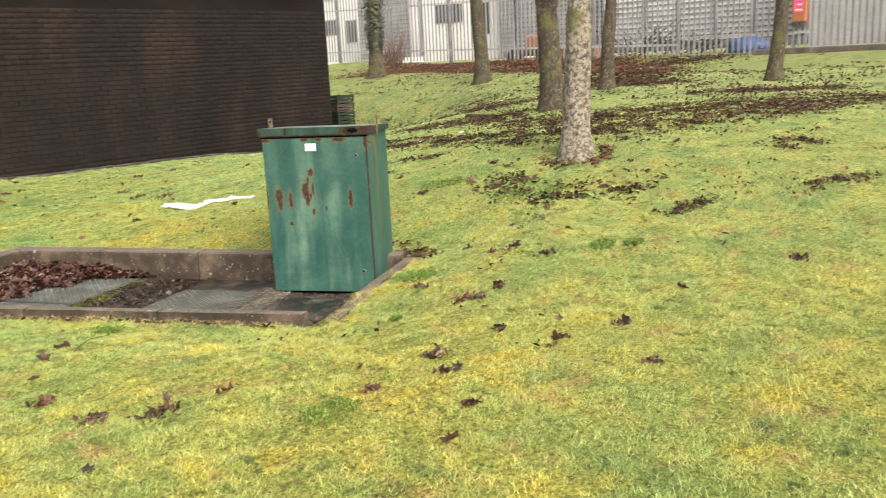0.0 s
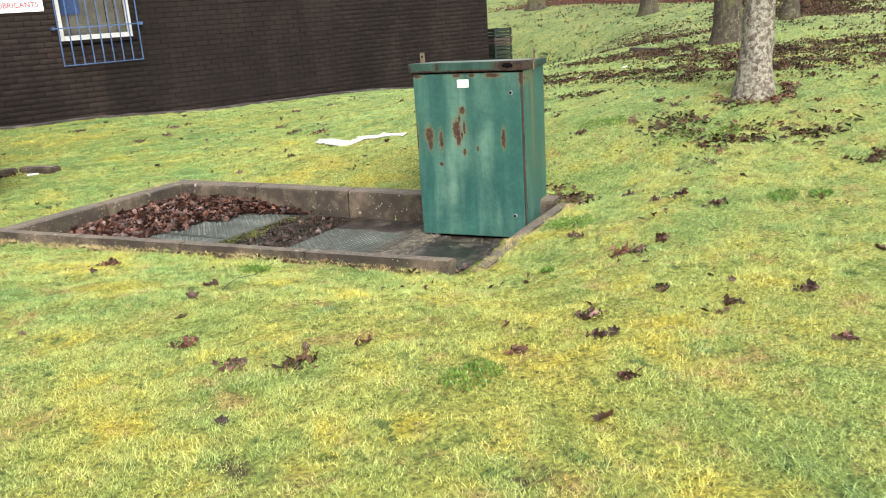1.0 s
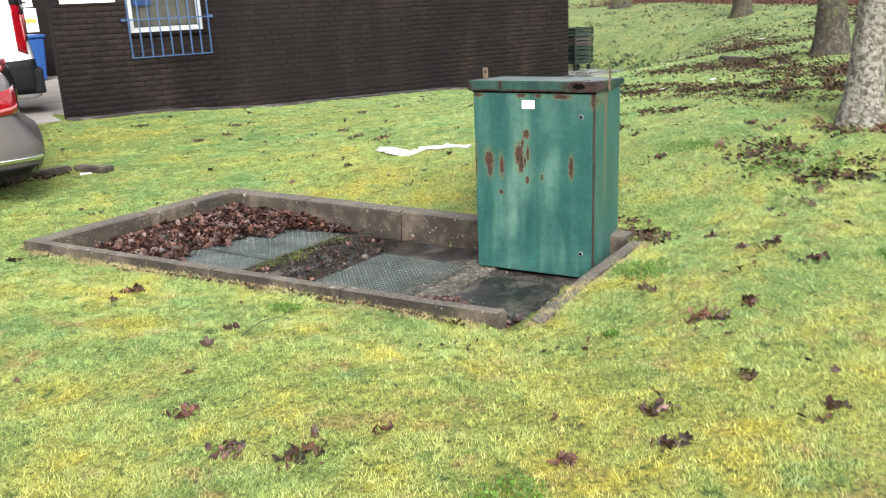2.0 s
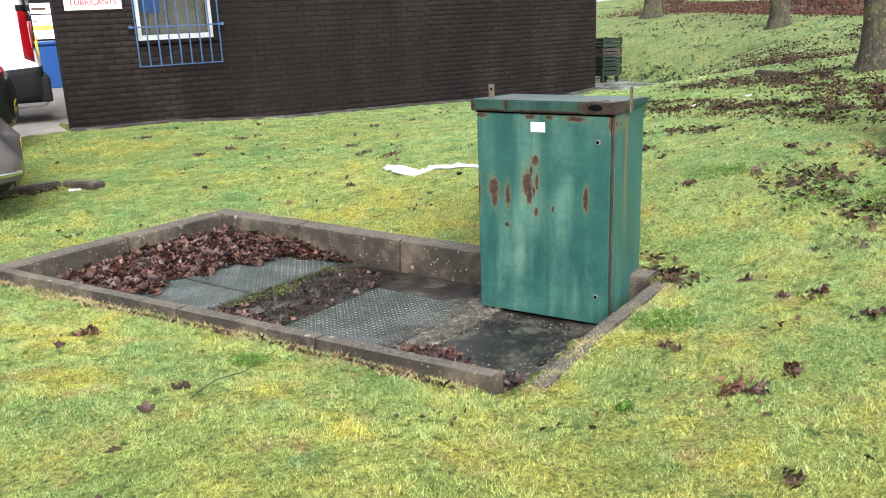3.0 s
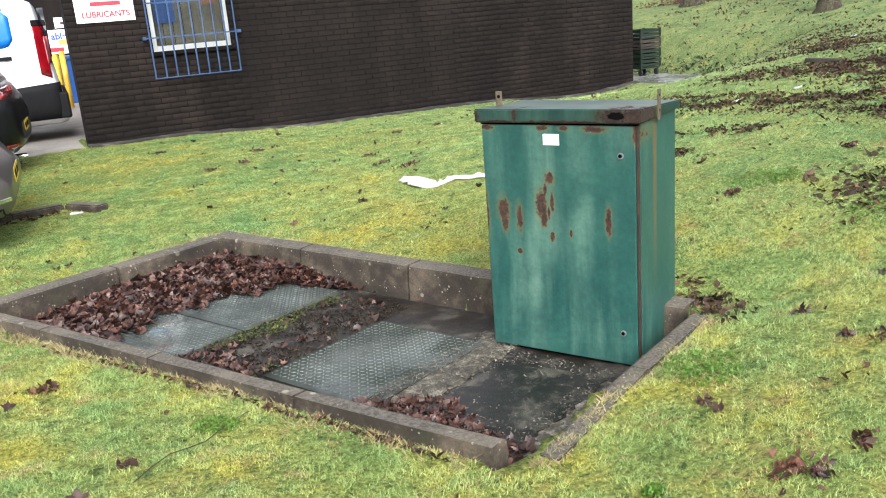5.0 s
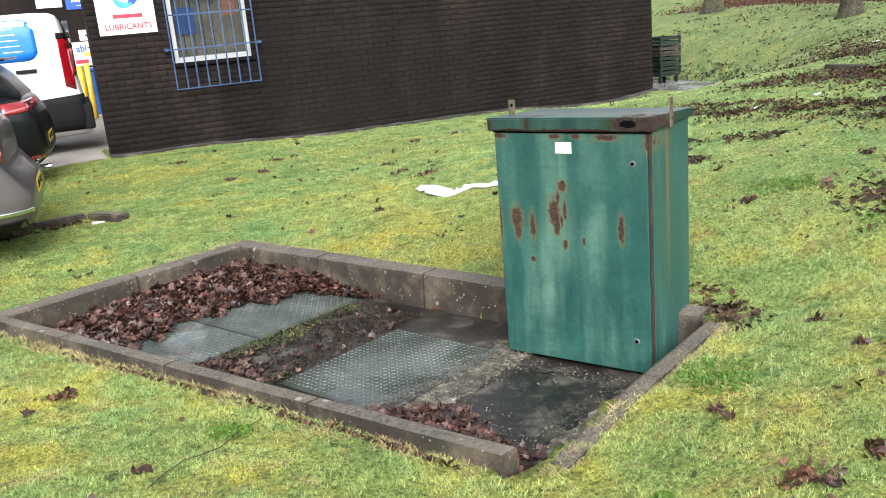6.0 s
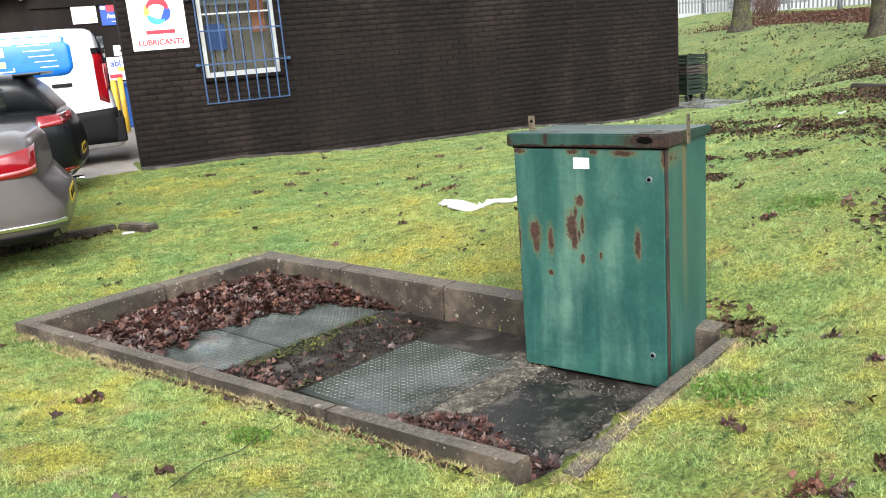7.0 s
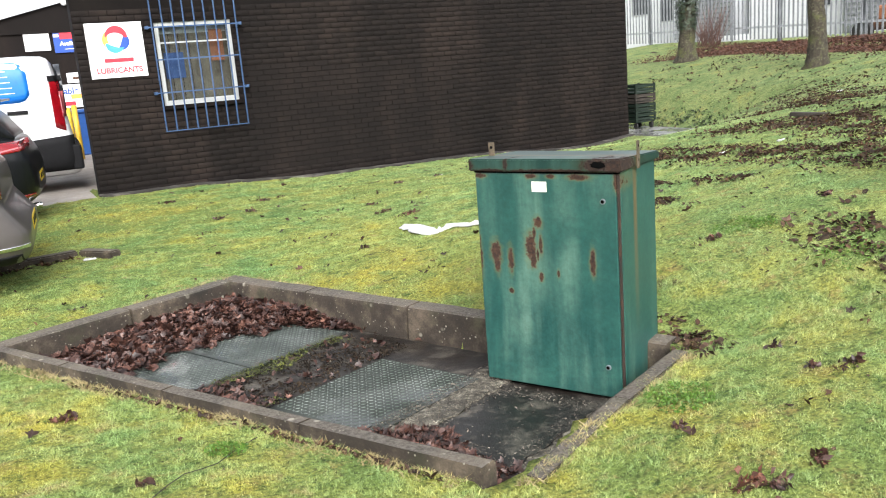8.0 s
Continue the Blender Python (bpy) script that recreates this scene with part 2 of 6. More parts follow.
def bark(name, dark, mid, pale, lichen, amount):
    """Fissured bark with blotches of lichen and moss."""
    m, nt, b = nodes(name)
    p = place(nt)
    fiss = noise_at(nt, p, 24, 6, 0.75, (1.0, 1.0, 0.35))
    c = ramp(nt, fiss, [(0.32, dark), (0.5, mid), (0.68, pale)])
    blob_ = ramp(nt, noise_at(nt, p, 24, 6, 0.75), [(amount, (0, 0, 0)), (amount + 0.05, (0.9, 0.9, 0.9))])
    c = mixc(nt, blob_, c, lichen)
    c = mixc(nt, ramp(nt, noise_at(nt, p, 3.1, 4, 0.7), [(0.54, (0, 0, 0)), (0.66, (0.75, 0.75, 0.75))]), c, (0.085, 0.095, 0.025))
    c = mixc(nt, 0.8, c, ramp(nt, noise_at(nt, p, 60, 4, 0.7), [(0.3, (0.45, 0.45, 0.45)), (0.7, (1.4, 1.4, 1.4))]), "MULTIPLY")
    nt.links.new(c, b.inputs["Base Color"])
    b.inputs["Roughness"].default_value = 0.92
    bump(nt, fiss, b, 1.0, 0.03)
    return m


BARK = bark("lichen_bark", (0.03, 0.022, 0.017), (0.09, 0.072, 0.055), (0.17, 0.145, 0.115), (0.27, 0.26, 0.21), 0.47)
BARK_MOSS = bark("mossy_bark", (0.015, 0.012, 0.008), (0.042, 0.034, 0.022), (0.085, 0.072, 0.045), (0.15, 0.145, 0.10), 0.56)
IVY = grained("ivy_leaf", (0.008, 0.016, 0.006), (0.017, 0.033, 0.011), (0.035, 0.06, 0.02), 5, 40, 0.5, island=0.6)
GALV = grained("galvanised_steel", (0.13, 0.137, 0.147), (0.19, 0.20, 0.215), (0.27, 0.28, 0.30), 2, 40, 0.5, metal=0.3, relief=0.05)
WHITE = plain("white_paint", (0.72, 0.72, 0.72), 0.45)
UPVC = plain("white_upvc", (0.38, 0.39, 0.385), 0.35)
BLUEBAR = grained("blue_painted_steel", (0.016, 0.045, 0.115), (0.028, 0.07, 0.165), (0.05, 0.10, 0.20), 9, 60, 0.5, relief=0.1)
PLATE_WHITE = plain("cream_label", (0.78, 0.76, 0.62), 0.5)
SIGN_WHITE = plain("sign_white", (0.82, 0.82, 0.83), 0.4)
SIGN_RED = plain("sign_red", (0.55, 0.03, 0.05), 0.4)
SIGN_BLUE = plain("sign_blue", (0.02, 0.07, 0.33), 0.4)
SIGN_SKY = plain("sign_sky_blue", (0.06, 0.30, 0.72), 0.4)
SIGN_ORANGE = plain("sign_orange", (0.80, 0.35, 0.08), 0.4)
SIGN_YELLOW = plain("sign_yellow", (0.85, 0.75, 0.25), 0.4)
VANBLUE = plain("van_graphic_blue", (0.008, 0.15, 0.56), 0.45, coat=0.0)
VANWHITE = plain("white_car_paint", (0.72, 0.73, 0.75), 0.3, coat=0.8, wear=0.04)
GREYCAR = plain("grey_brown_metallic", (0.12, 0.107, 0.104), 0.42, metal=0.45, coat=0.35, wear=0.05)
BLACKCAR = plain("black_car_paint", (0.0035, 0.004, 0.005), 0.3, coat=0.0)
BLACKCAR.node_tree.nodes["Principled BSDF"].inputs["Specular IOR Level"].default_value = 0.28
BLACKPLASTIC = plain("black_plastic", (0.009, 0.009, 0.010), 0.7)
BLACKPLASTIC.node_tree.nodes["Principled BSDF"].inputs["Specular IOR Level"].default_value = 0.15
TYRE = plain("tyre_rubber", (0.015, 0.015, 0.015), 0.8)
CHROME = plain("chrome", (0.75, 0.76, 0.78), 0.12, metal=1.0, wear=0.02)
LAMPRED = plain("red_lamp_lens", (0.20, 0.003, 0.007), 0.15, coat=1.0)
LAMPPINK = plain("pale_lamp_lens", (0.42, 0.10, 0.11), 0.15, coat=1.0)
CARGLASS = plain("dark_car_glass", (0.012, 0.014, 0.017), 0.05, coat=1.0)
YELLOWPLATE = plain("yellow_plate", (0.75, 0.50, 0.02), 0.4)
BOLLARD = grained("yellow_bollard_paint", (0.45, 0.27, 0.02), (0.60, 0.38, 0.03), (0.68, 0.45, 0.06), 5, 50, 0.5, relief=0.1)
BINBLUE = plain("blue_bin_plastic", (0.018, 0.07, 0.24), 0.45)
YARD = grained("yard_concrete", (0.21, 0.188, 0.168), (0.34, 0.308, 0.28), (0.46, 0.425, 0.39), 0.9, 35, 0.7, relief=0.3)
CLOTH = grained("white_cloth", (0.34, 0.34, 0.35), (0.55, 0.55, 0.56), (0.68, 0.68, 0.69), 14, 60, 0.9)
PLANKWOOD = grained("blackened_plank", (0.018, 0.014, 0.011), (0.035, 0.028, 0.022), (0.06, 0.05, 0.04), 8, 50, 0.9)
RAILPALE = grained("bright_galvanised_rail", (0.28, 0.29, 0.31), (0.35, 0.36, 0.38), (0.42, 0.43, 0.45), 2, 40, 0.5, relief=0.05)
STRAW = grained("dead_straw_grass", (0.17, 0.13, 0.06), (0.30, 0.25, 0.12), (0.42, 0.36, 0.19), 6, 50, 0.8, island=0.7, relief=0)
CRATEGREEN = plain("green_crate_plastic", (0.005, 0.014, 0.008), 0.6)
TIMBER = grained("old_timber", (0.06, 0.045, 0.035), (0.12, 0.09, 0.065), (0.2, 0.16, 0.12), 8, 50, 0.85)
CABIN = plain("white_cabin_panel", (0.62, 0.63, 0.65), 0.5, wear=0.05)
SHED = grained("pale_shed_sheet", (0.27, 0.28, 0.295), (0.34, 0.35, 0.365), (0.42, 0.43, 0.44), 0.8, 20, 0.6)
DARKGLASS = plain("dark_window_glass", (0.05, 0.055, 0.06), 0.08)
BLIND = grained("beige_blind", (0.10, 0.088, 0.066), (0.14, 0.12, 0.09), (0.18, 0.155, 0.12), 3, 30, 0.8)
BOXORANGE = plain("orange_brown_box", (0.26, 0.10, 0.045), 0.6)
TARPBLUE = plain("blue_tarpaulin", (0.03, 0.07, 0.20), 0.5)
TWIG = grained("dark_twig", (0.02, 0.016, 0.013), (0.04, 0.032, 0.026), (0.07, 0.058, 0.05), 8, 60, 0.9)


def cabinet_paint(name, shade, runs_most, blooms):
    """Faded green paint with pale vertical runs and rust blooms eaten through it."""
    m, nt, b = nodes(name)
    tc = nt.nodes.new("ShaderNodeTexCoord").outputs["Object"]
    runs = noise_at(nt, tc, 6.5, 5, 0.6, (1.0, 1.0, 0.12))
    blotch = noise_at(nt, tc, 4.5, 6, 0.7)
    base = ramp(nt, blotch, [(q, tuple(k * shade for k in c)) for q, c in ((0.3, (0.010, 0.050, 0.045)), (0.5, (0.016, 0.068, 0.058)), (0.72, (0.026, 0.092, 0.074)))])
    pale = mixc(nt, 1.0, ramp(nt, runs, [(0.46, (0, 0, 0)), (0.72, (runs_most, runs_most, runs_most))]), ramp(nt, noise_at(nt, tc, 2.0, 3), [(0.38, (0.15, 0.15, 0.15)), (0.6, (1, 1, 1))]), "MULTIPLY")
    col = mixc(nt, pale, base, (0.13, 0.235, 0.18))
    grime = ramp(nt, noise_at(nt, tc, 38, 6, 0.75), [(0.3, (0.62, 0.62, 0.62)), (0.65, (1.15, 1.15, 1.15))])
    col = mixc(nt, 0.7, col, grime, "MULTIPLY")
    wob = nt.nodes.new("ShaderNodeMath")
    wob.operation = "MULTIPLY_ADD"
    nt.links.new(noise_at(nt, tc, 34, 5, 0.7), wob.inputs[0])
    wob.inputs[1].default_value, wob.inputs[2].default_value = 2.2, -1.1
    least = None
    for cx, cz, w, h in blooms:
        a = nt.nodes.new("ShaderNodeVectorMath")
        a.operation = "SUBTRACT"
        nt.links.new(tc, a.inputs[0])
        a.inputs[1].default_value = (cx, 0, cz)
        k = nt.nodes.new("ShaderNodeVectorMath")
        k.operation = "MULTIPLY"
        nt.links.new(a.outputs[0], k.inputs[0])
        k.inputs[1].default_value = (1 / w, 6.0, 1 / h)
        d = nt.nodes.new("ShaderNodeVectorMath")
        d.operation = "LENGTH"
        nt.links.new(k.outputs[0], d.inputs[0])
        if least is None:
            least = d.outputs["Value"]
        else:
            mn = nt.nodes.new("ShaderNodeMath")
            mn.operation = "MINIMUM"
            nt.links.new(least, mn.inputs[0])
            nt.links.new(d.outputs["Value"], mn.inputs[1])
            least = mn.outputs[0]
    tot = nt.nodes.new("ShaderNodeMath")
    tot.operation = "ADD"
    nt.links.new(least, tot.inputs[0])
    nt.links.new(wob.outputs[0], tot.inputs[1])
    scaled = nt.nodes.new("ShaderNodeMath")
    scaled.operation = "MULTIPLY"
    nt.links.new(tot.outputs[0], scaled.inputs[0])
    scaled.inputs[1].default_value = 0.25
    halo = ramp(nt, scaled.outputs[0], [(0.24, (0.5, 0.5, 0.5)), (0.46, (0, 0, 0))])
    col = mixc(nt, halo, col, tuple(k * min(1.0, shade * shade) for k in (0.12, 0.13, 0.05)))
    rim = ramp(nt, scaled.outputs[0], [(0.22, (1, 1, 1)), (0.30, (0, 0, 0))])
    col = mixc(nt, rim, col, tuple(k * min(1.0, shade * shade) for k in (0.070, 0.038, 0.020)))
    core = ramp(nt, scaled.outputs[0], [(0.18, (1, 1, 1)), (0.245, (0, 0, 0))])
    col = mixc(nt, core, col, ramp(nt, noise_at(nt, tc, 60, 4), [(q, tuple(k * min(1.0, 0.9 * shade) for k in c)) for q, c in ((0.35, (0.018, 0.009, 0.007)), (0.65, (0.065, 0.030, 0.016)))]))
    # rusty streak down the side below the bracket
    sep = nt.nodes.new("ShaderNodeSeparateXYZ")
    nt.links.new(tc, sep.inputs[0])
    off = nt.nodes.new("ShaderNodeMath")
    off.operation = "SUBTRACT"
    nt.links.new(sep.outputs["Y"], off.inputs[0])
    off.inputs[1].default_value = 0.19
    ab = nt.nodes.new("ShaderNodeMath")
    ab.operation = "ABSOLUTE"
    nt.links.new(off.outputs[0], ab.inputs[0])
    streak = mixc(nt, 1.0, ramp(nt, ab.outputs[0], [(0.010, (0.8, 0.8, 0.8)), (0.030, (0, 0, 0))]), ramp(nt, sep.outputs["Z"], [(0.25, (0, 0, 0)), (0.95, (1, 1, 1))]), "MULTIPLY")
    col = mixc(nt, streak, col, (0.13, 0.085, 0.035))
    nt.links.new(col, b.inputs["Base Color"])
    rr = ramp(nt, core, [(0.0, (0.40, 0.40, 0.40)), (1.0, (0.95, 0.95, 0.95))])
    nt.links.new(rr, b.inputs["Roughness"])
    bump(nt, noise_at(nt, tc, 60, 3), b, 0.08, 0.002)
    return m


# rust blooms: place along the front, height, half width, half height
DOOR_RUST = ((0.098, 0.690, 0.028, 0.052), (0.103, 0.635, 0.017, 0.045), (0.182, 0.658, 0.015, 0.060), (0.297, 0.725, 0.026, 0.066), (0.310, 0.665, 0.017, 0.040),
             (0.343, 0.854, 0.021, 0.026), (0.353, 0.741, 0.010, 0.042), (0.320, 0.80, 0.009, 0.03), (0.623, 0.670, 0.014, 0.056), (0.004, 0.668, 0.014, 0.10),
             (0.349, 0.580, 0.013, 0.020), (0.176, 0.496, 0.013, 0.013), (0.442, 0.603, 0.007, 0.019), (0.566, 1.076, 0.05, 0.014), (0.319, 1.078, 0.028, 0.012), (0.422, 1.078, 0.022, 0.010),
             (0.751, 1.055, 0.012, 0.04), (0.03, 1.078, 0.03, 0.012), (0.335, 0.69, 0.007, 0.03))
LID_RUST = ((0.675, 1.134, 0.085, 0.035), (0.765, 1.130, 0.05, 0.045), (-0.018, 1.130, 0.020, 0.035), (0.10, 1.106, 0.10, 0.010), (0.42, 1.106, 0.22, 0.009), (0.19, 1.14, 0.012, 0.03))
GREEN = cabinet_paint("faded_green_paint", 1.1, 0.82, DOOR_RUST)
LIDGREEN = cabinet_paint("dark_green_lid_paint", 0.52, 0.35, LID_RUST)


def clear_glass(name):
    m, nt, b = nodes(name)
    b.inputs["Base Color"].default_value = (0.62, 0.66, 0.66, 1)
    b.inputs["Roughness"].default_value = 0.02
    b.inputs["Transmission Weight"].default_value = 1.0
    b.inputs["IOR"].default_value = 1.45
    return m


GLASS = clear_glass("window_glass")

# ---- mesh helpers ----
def part(name, bm, material, parent=None, label="", smooth=False):
    me = bpy.data.meshes.new(name)
    bmesh.ops.recalc_face_normals(bm, faces=bm.faces)
    bm.to_mesh(me)
    bm.free()
    if smooth:
        for f in me.polygons:
            f.use_smooth = True
    me.materials.append(material)
    ob = new(name, me)
    if parent:
        ob.parent = parent
    if label:
        tagged(ob, label)
    return ob


def thing(name, m, label, category, group="", kind=""):
    ob = new(name)
    ob.empty_display_size = 0.1
    ob.matrix_basis = m
    return tagged(ob, label, category, group, kind)


def box(bm, x0, x1, y0, y1, z0, z1, bevel=0.0, m=None):
    r = bmesh.ops.create_cube(bm, size=1)
    vs = r["verts"]
    t = Matrix.Translation(((x0 + x1) / 2, (y0 + y1) / 2, (z0 + z1) / 2)) @ Matrix.Diagonal((x1 - x0, y1 - y0, z1 - z0, 1))
    bmesh.ops.transform(bm, matrix=(m @ t) if m else t, verts=vs)
    if bevel:
        es = list({e for v in vs for e in v.link_edges})
        bmesh.ops.bevel(bm, geom=es, offset=bevel, segments=2, affect="EDGES", profile=0.5)
    return bm


def cyl(bm, r1, r2, a, b, seg=14, caps=True):
    """A round bar from a to b."""
    a, b = Vector(a), Vector(b)
    d = b - a
    r = bmesh.ops.create_cone(bm, cap_ends=caps, segments=seg, radius1=r1, radius2=r2, depth=d.length)
    bmesh.ops.transform(bm, matrix=Matrix.Translation((a + b) / 2) @ d.to_track_quat("Z", "Y").to_matrix().to_4x4(), verts=r["verts"])
    return bm


def BM():
    return bmesh.new()


def mesh_from(name, verts, faces, material, smooth=False):
    """One mesh object from arrays of places and corner numbers (all faces alike)."""
    me = bpy.data.meshes.new(name)
    verts, faces = np.asarray(verts, np.float32), np.asarray(faces, np.int32)
    me.vertices.add(len(verts))
    me.vertices.foreach_set("co", verts.ravel())
    k = faces.shape[1]
    me.loops.add(faces.size)
    me.loops.foreach_set("vertex_index", faces.ravel())
    me.polygons.add(len(faces))
    me.polygons.foreach_set("loop_start", np.arange(0, faces.size, k, dtype=np.int32))
    me.update(calc_edges=True)
    if smooth:
        me.polygons.foreach_set("use_smooth", np.ones(len(faces), bool))
    me.materials.append(material)
    return me


# ---- the lie of the land ----
SPOTS = np.array([
    (-0.1, 2.5, 0.36), (1.05, 1.7, 0.37), (2.8, 2.7, 0.37), (3.75, 3.6, 0.52), (4.95, 3.4, 0.73),
    (3.1, 7.1, 0.29), (3.9, 8.9, 0.31), (2.4, 9.4, 0.28), (1.4, 6.9, 0.23), (0.4, 6.4, 0.25),
    (1.2, 12.3, 0.33), (3.2, 12.3, 0.23), (5.0, 12.3, 0.18), (7.0, 12.3, 0.15), (10.5, 12.0, 0.14), (7.8, 5.5, 0.92),
    (10.8, 6.4, 1.03), (12.8, 4.4, 1.03), (13.5, 10.9, 1.13), (14.5, 15.2, 1.285), (20.6, 10.0, 1.36), (20.6, 14.5, 1.48), (17.0, 13.0, 1.22), (16.5, 8.5, 1.10),
    (20.3, 4.8, 1.34), (20.3, 1.0, 1.36), (16.5, 4.5, 1.14), (16.0, 0.0, 1.15), (20.0, -4.0, 1.36), (21.0, 23.0, 1.70), (8.3, 1.7, 0.92), (0.4, 13.3, 0.24), (-1.4, -1.5, 0.36), (4.0, -2.0, 0.5),
])
FLAT = np.linalg.lstsq(np.c_[np.ones(len(SPOTS)), SPOTS[:, :2]], SPOTS[:, 2], rcond=None)[0]


def bell(a, b):
    return np.exp(-((a[:, None, :] - b[None, :, :]) ** 2).sum(-1) / (2 * 2.4 ** 2))


WEIGHT = np.linalg.solve(bell(SPOTS[:, :2], SPOTS[:, :2]) + 0.05 * np.eye(len(SPOTS)),
                         SPOTS[:, 2] - np.c_[np.ones(len(SPOTS)), SPOTS[:, :2]] @ FLAT)

# the kerbed pit: u runs along its back kerb, v towards the front kerb
PIT_X, PIT_Y, PIT_Z, PIT_TURN = 1.411, 6.70, 0.233, -67.5
PU = np.array((math.cos(radians(PIT_TURN)), math.sin(radians(PIT_TURN))))
PV = np.array((PU[1], -PU[0]))
FLOOR_DROP = 0.215


def pit_uv(x, y):
    dx, dy = x - PIT_X, y - PIT_Y
    return dx * PU[0] + dy * PU[1], dx * PV[0] + dy * PV[1]


def kerb_z(x, y):
    return PIT_Z - 0.0146 * (x - PIT_X) - 0.0162 * (y - PIT_Y)


def P(u, v, dz=0.0):
    x, y = PIT_X + u * PU[0] + v * PV[0], PIT_Y + u * PU[1] + v * PV[1]
    return Vector((x, y, kerb_z(x, y) + dz))


def front_v(u):
    return 1.852 - 0.0712 * u


def smooth01(a):
    a = np.clip(a, 0, 1)
    return a * a * (3 - 2 * a)


def land(x, y):
    """Height of the ground, for arrays of places."""
    x, y = np.atleast_1d(np.asarray(x, float)), np.atleast_1d(np.asarray(y, float))
    xc, yc = np.clip(x, -9, 30), np.clip(y, -9, 34)
    z = np.c_[np.ones(len(x)), np.clip(xc, -3, 21), np.clip(yc, -3, 24)] @ FLAT + bell(np.c_[x, y], SPOTS[:, :2]) @ WEIGHT
    u, v = pit_uv(x, y)
    near = np.maximum.reduce([-u, u - 3.6, -v, v - front_v(u)])
    k = kerb_z(x, y) - 0.03 - 0.035 * smooth01((v - 1.0) / 0.5)
    z = np.where(near < 1.0, k + (z - k) * smooth01(np.maximum(near, 0)), z)
    z = z + 0.012 * np.sin(2.1 * x + 0.7 * y) * np.sin(1.3 * y - 0.6 * x)
    z = z + np.where((x > -4) & (x < 15) & (y > -1) & (y < 14), 0.007 * np.sin(9.1 * x + 2.3 * np.sin(3.7 * y)) * np.sin(8.3 * y + 2.1 * np.sin(4.3 * x)) + 0.006 * np.sin(17 * x + 5 * y) * np.sin(15 * y - 7 * x) + 0.004 * np.sin(27 * x + 3 * np.sin(9 * y)) * np.sin(25 * y + 2 * np.sin(11 * x)), 0)
    apron = np.maximum.reduce([9.5 - x, x - 11.5, 11.1 - y, y - 14.3])
    z = np.minimum(z, 0.13 + 0.80 * np.maximum(apron, 0) ** 1.15 + np.where(apron > 2.5, 9, 0))
    hole = (u > 0.05) & (u < 3.56) & (v > 0.05) & (v < front_v(u) - 0.05)
    z = np.where(hole, kerb_z(x, y) - 0.45, z)
    yard = ((x < 1.12) & (y > 12.33)) | ((x < -0.15) & (y > 8.7)) | ((x < -0.5) & (y > 6.2))
    return np.where(yard, np.minimum(z, 0.08), z)


def land1(x, y):
    return float(land(x, y)[0])


def steps(*spans):
    out = []
    for a, b, d in spans:
        out += list(np.arange(a, b, d))
    return np.array(out)


gx = steps((-70, -10, 5), (-10, -3, 0.5), (-3, 6, 0.06), (6, 14, 0.16), (14, 26, 0.5), (26, 100, 6))
gy = steps((-60, -6, 4), (-6, 0, 0.3), (0, 9, 0.06), (9, 14, 0.12), (14, 30, 0.5), (30, 110, 6))
GX, GY = np.meshgrid(gx, gy, indexing="ij")
pz = land(GX.ravel(), GY.ravel())
nx, ny = len(gx), len(gy)
idx = np.arange(nx * ny).reshape(nx, ny)
quads = np.stack([idx[:-1, :-1], idx[1:, :-1], idx[1:, 1:], idx[:-1, 1:]], -1).reshape(-1, 4)
ground = new("ground", mesh_from("ground", np.c_[GX.ravel(), GY.ravel(), pz], quads, LAWN, True))
tagged(ground, "mossy yellow-green lawn rising to a bank", "lawn", kind="structure")

# yard where the vehicles stand
bm = BM()
box(bm, -40, 1.17, 12.28, 12.62, -0.1, 0.27)
box(bm, -40, 3.4, 12.62, 60, -0.1, 0.27)
box(bm, -40, -0.12, 8.72, 12.28, -0.1, 0.20)
box(bm, -40, -0.45, 6.2, 8.72, -0.1, 0.20)
tagged(part("pavement", bm, YARD), "pale worn concrete yard beside the brick building", "yard", kind="structure")

# unseen plain walls added behind the camera; they block low sky and darken reflections
for nm, x0, x1, y0, y1 in (("wall_unseen_south", -45, 60, -24, -23.5), ("wall_unseen_west", -32, -31.5, -23.5, 22.0)):
    bm = BM()
    box(bm, x0, x1, y0, y1, -0.5, 7.5)
    tagged(part(nm, bm, BRICK), "unseen plain dark brick wall added to darken reflections", "wall", kind="structure")

# ---- kerbs of the pit: each stone a piece ----
KERB = thing("kerb_surround", Matrix.Identity(4), "weathered lichen-spotted concrete kerb round a sunken pit", "kerb", kind="structure")


def kerb_stone(a, b, inward, width, height, batter=0.02):
    """A precast kerb stone between two places on its outer top edge."""
    a, b = Vector(a), Vector(b)
    d = (b - a).normalized()
    n = Vector((inward[0], inward[1], 0)).normalized()
    a, b = a + d * 0.0065, b - d * 0.0065
    bm = BM()
    prof = [(0, 0), (width - 0.02, 0), (width - 0.005, -0.008), (width, -0.025), (width + batter, -height), (0, -height)]
    rows = []
    count = max(2, int((b - a).length / 0.15))
    for i in range(count + 1):
        c = a.lerp(b, i / count)
        rows.append([bm.verts.new(c + n * (p + 0.003 * noise.noise(c * 9)) + Vector((0, 0, q + 0.004 * noise.noise(c * 7 + Vector((p * 9, 0, 0)))))) for p, q in prof])
    for r0, r1 in zip(rows, rows[1:]):
        for k in range(len(prof)):
            k2 = (k + 1) % len(prof)
            bm.faces.new((r0[k], r0[k2], r1[k2], r1[k]))
    bm.faces.new(rows[0])
    bm.faces.new(rows[-1][::-1])
    return part("kerb_stone", bm, CONCRETE, KERB)


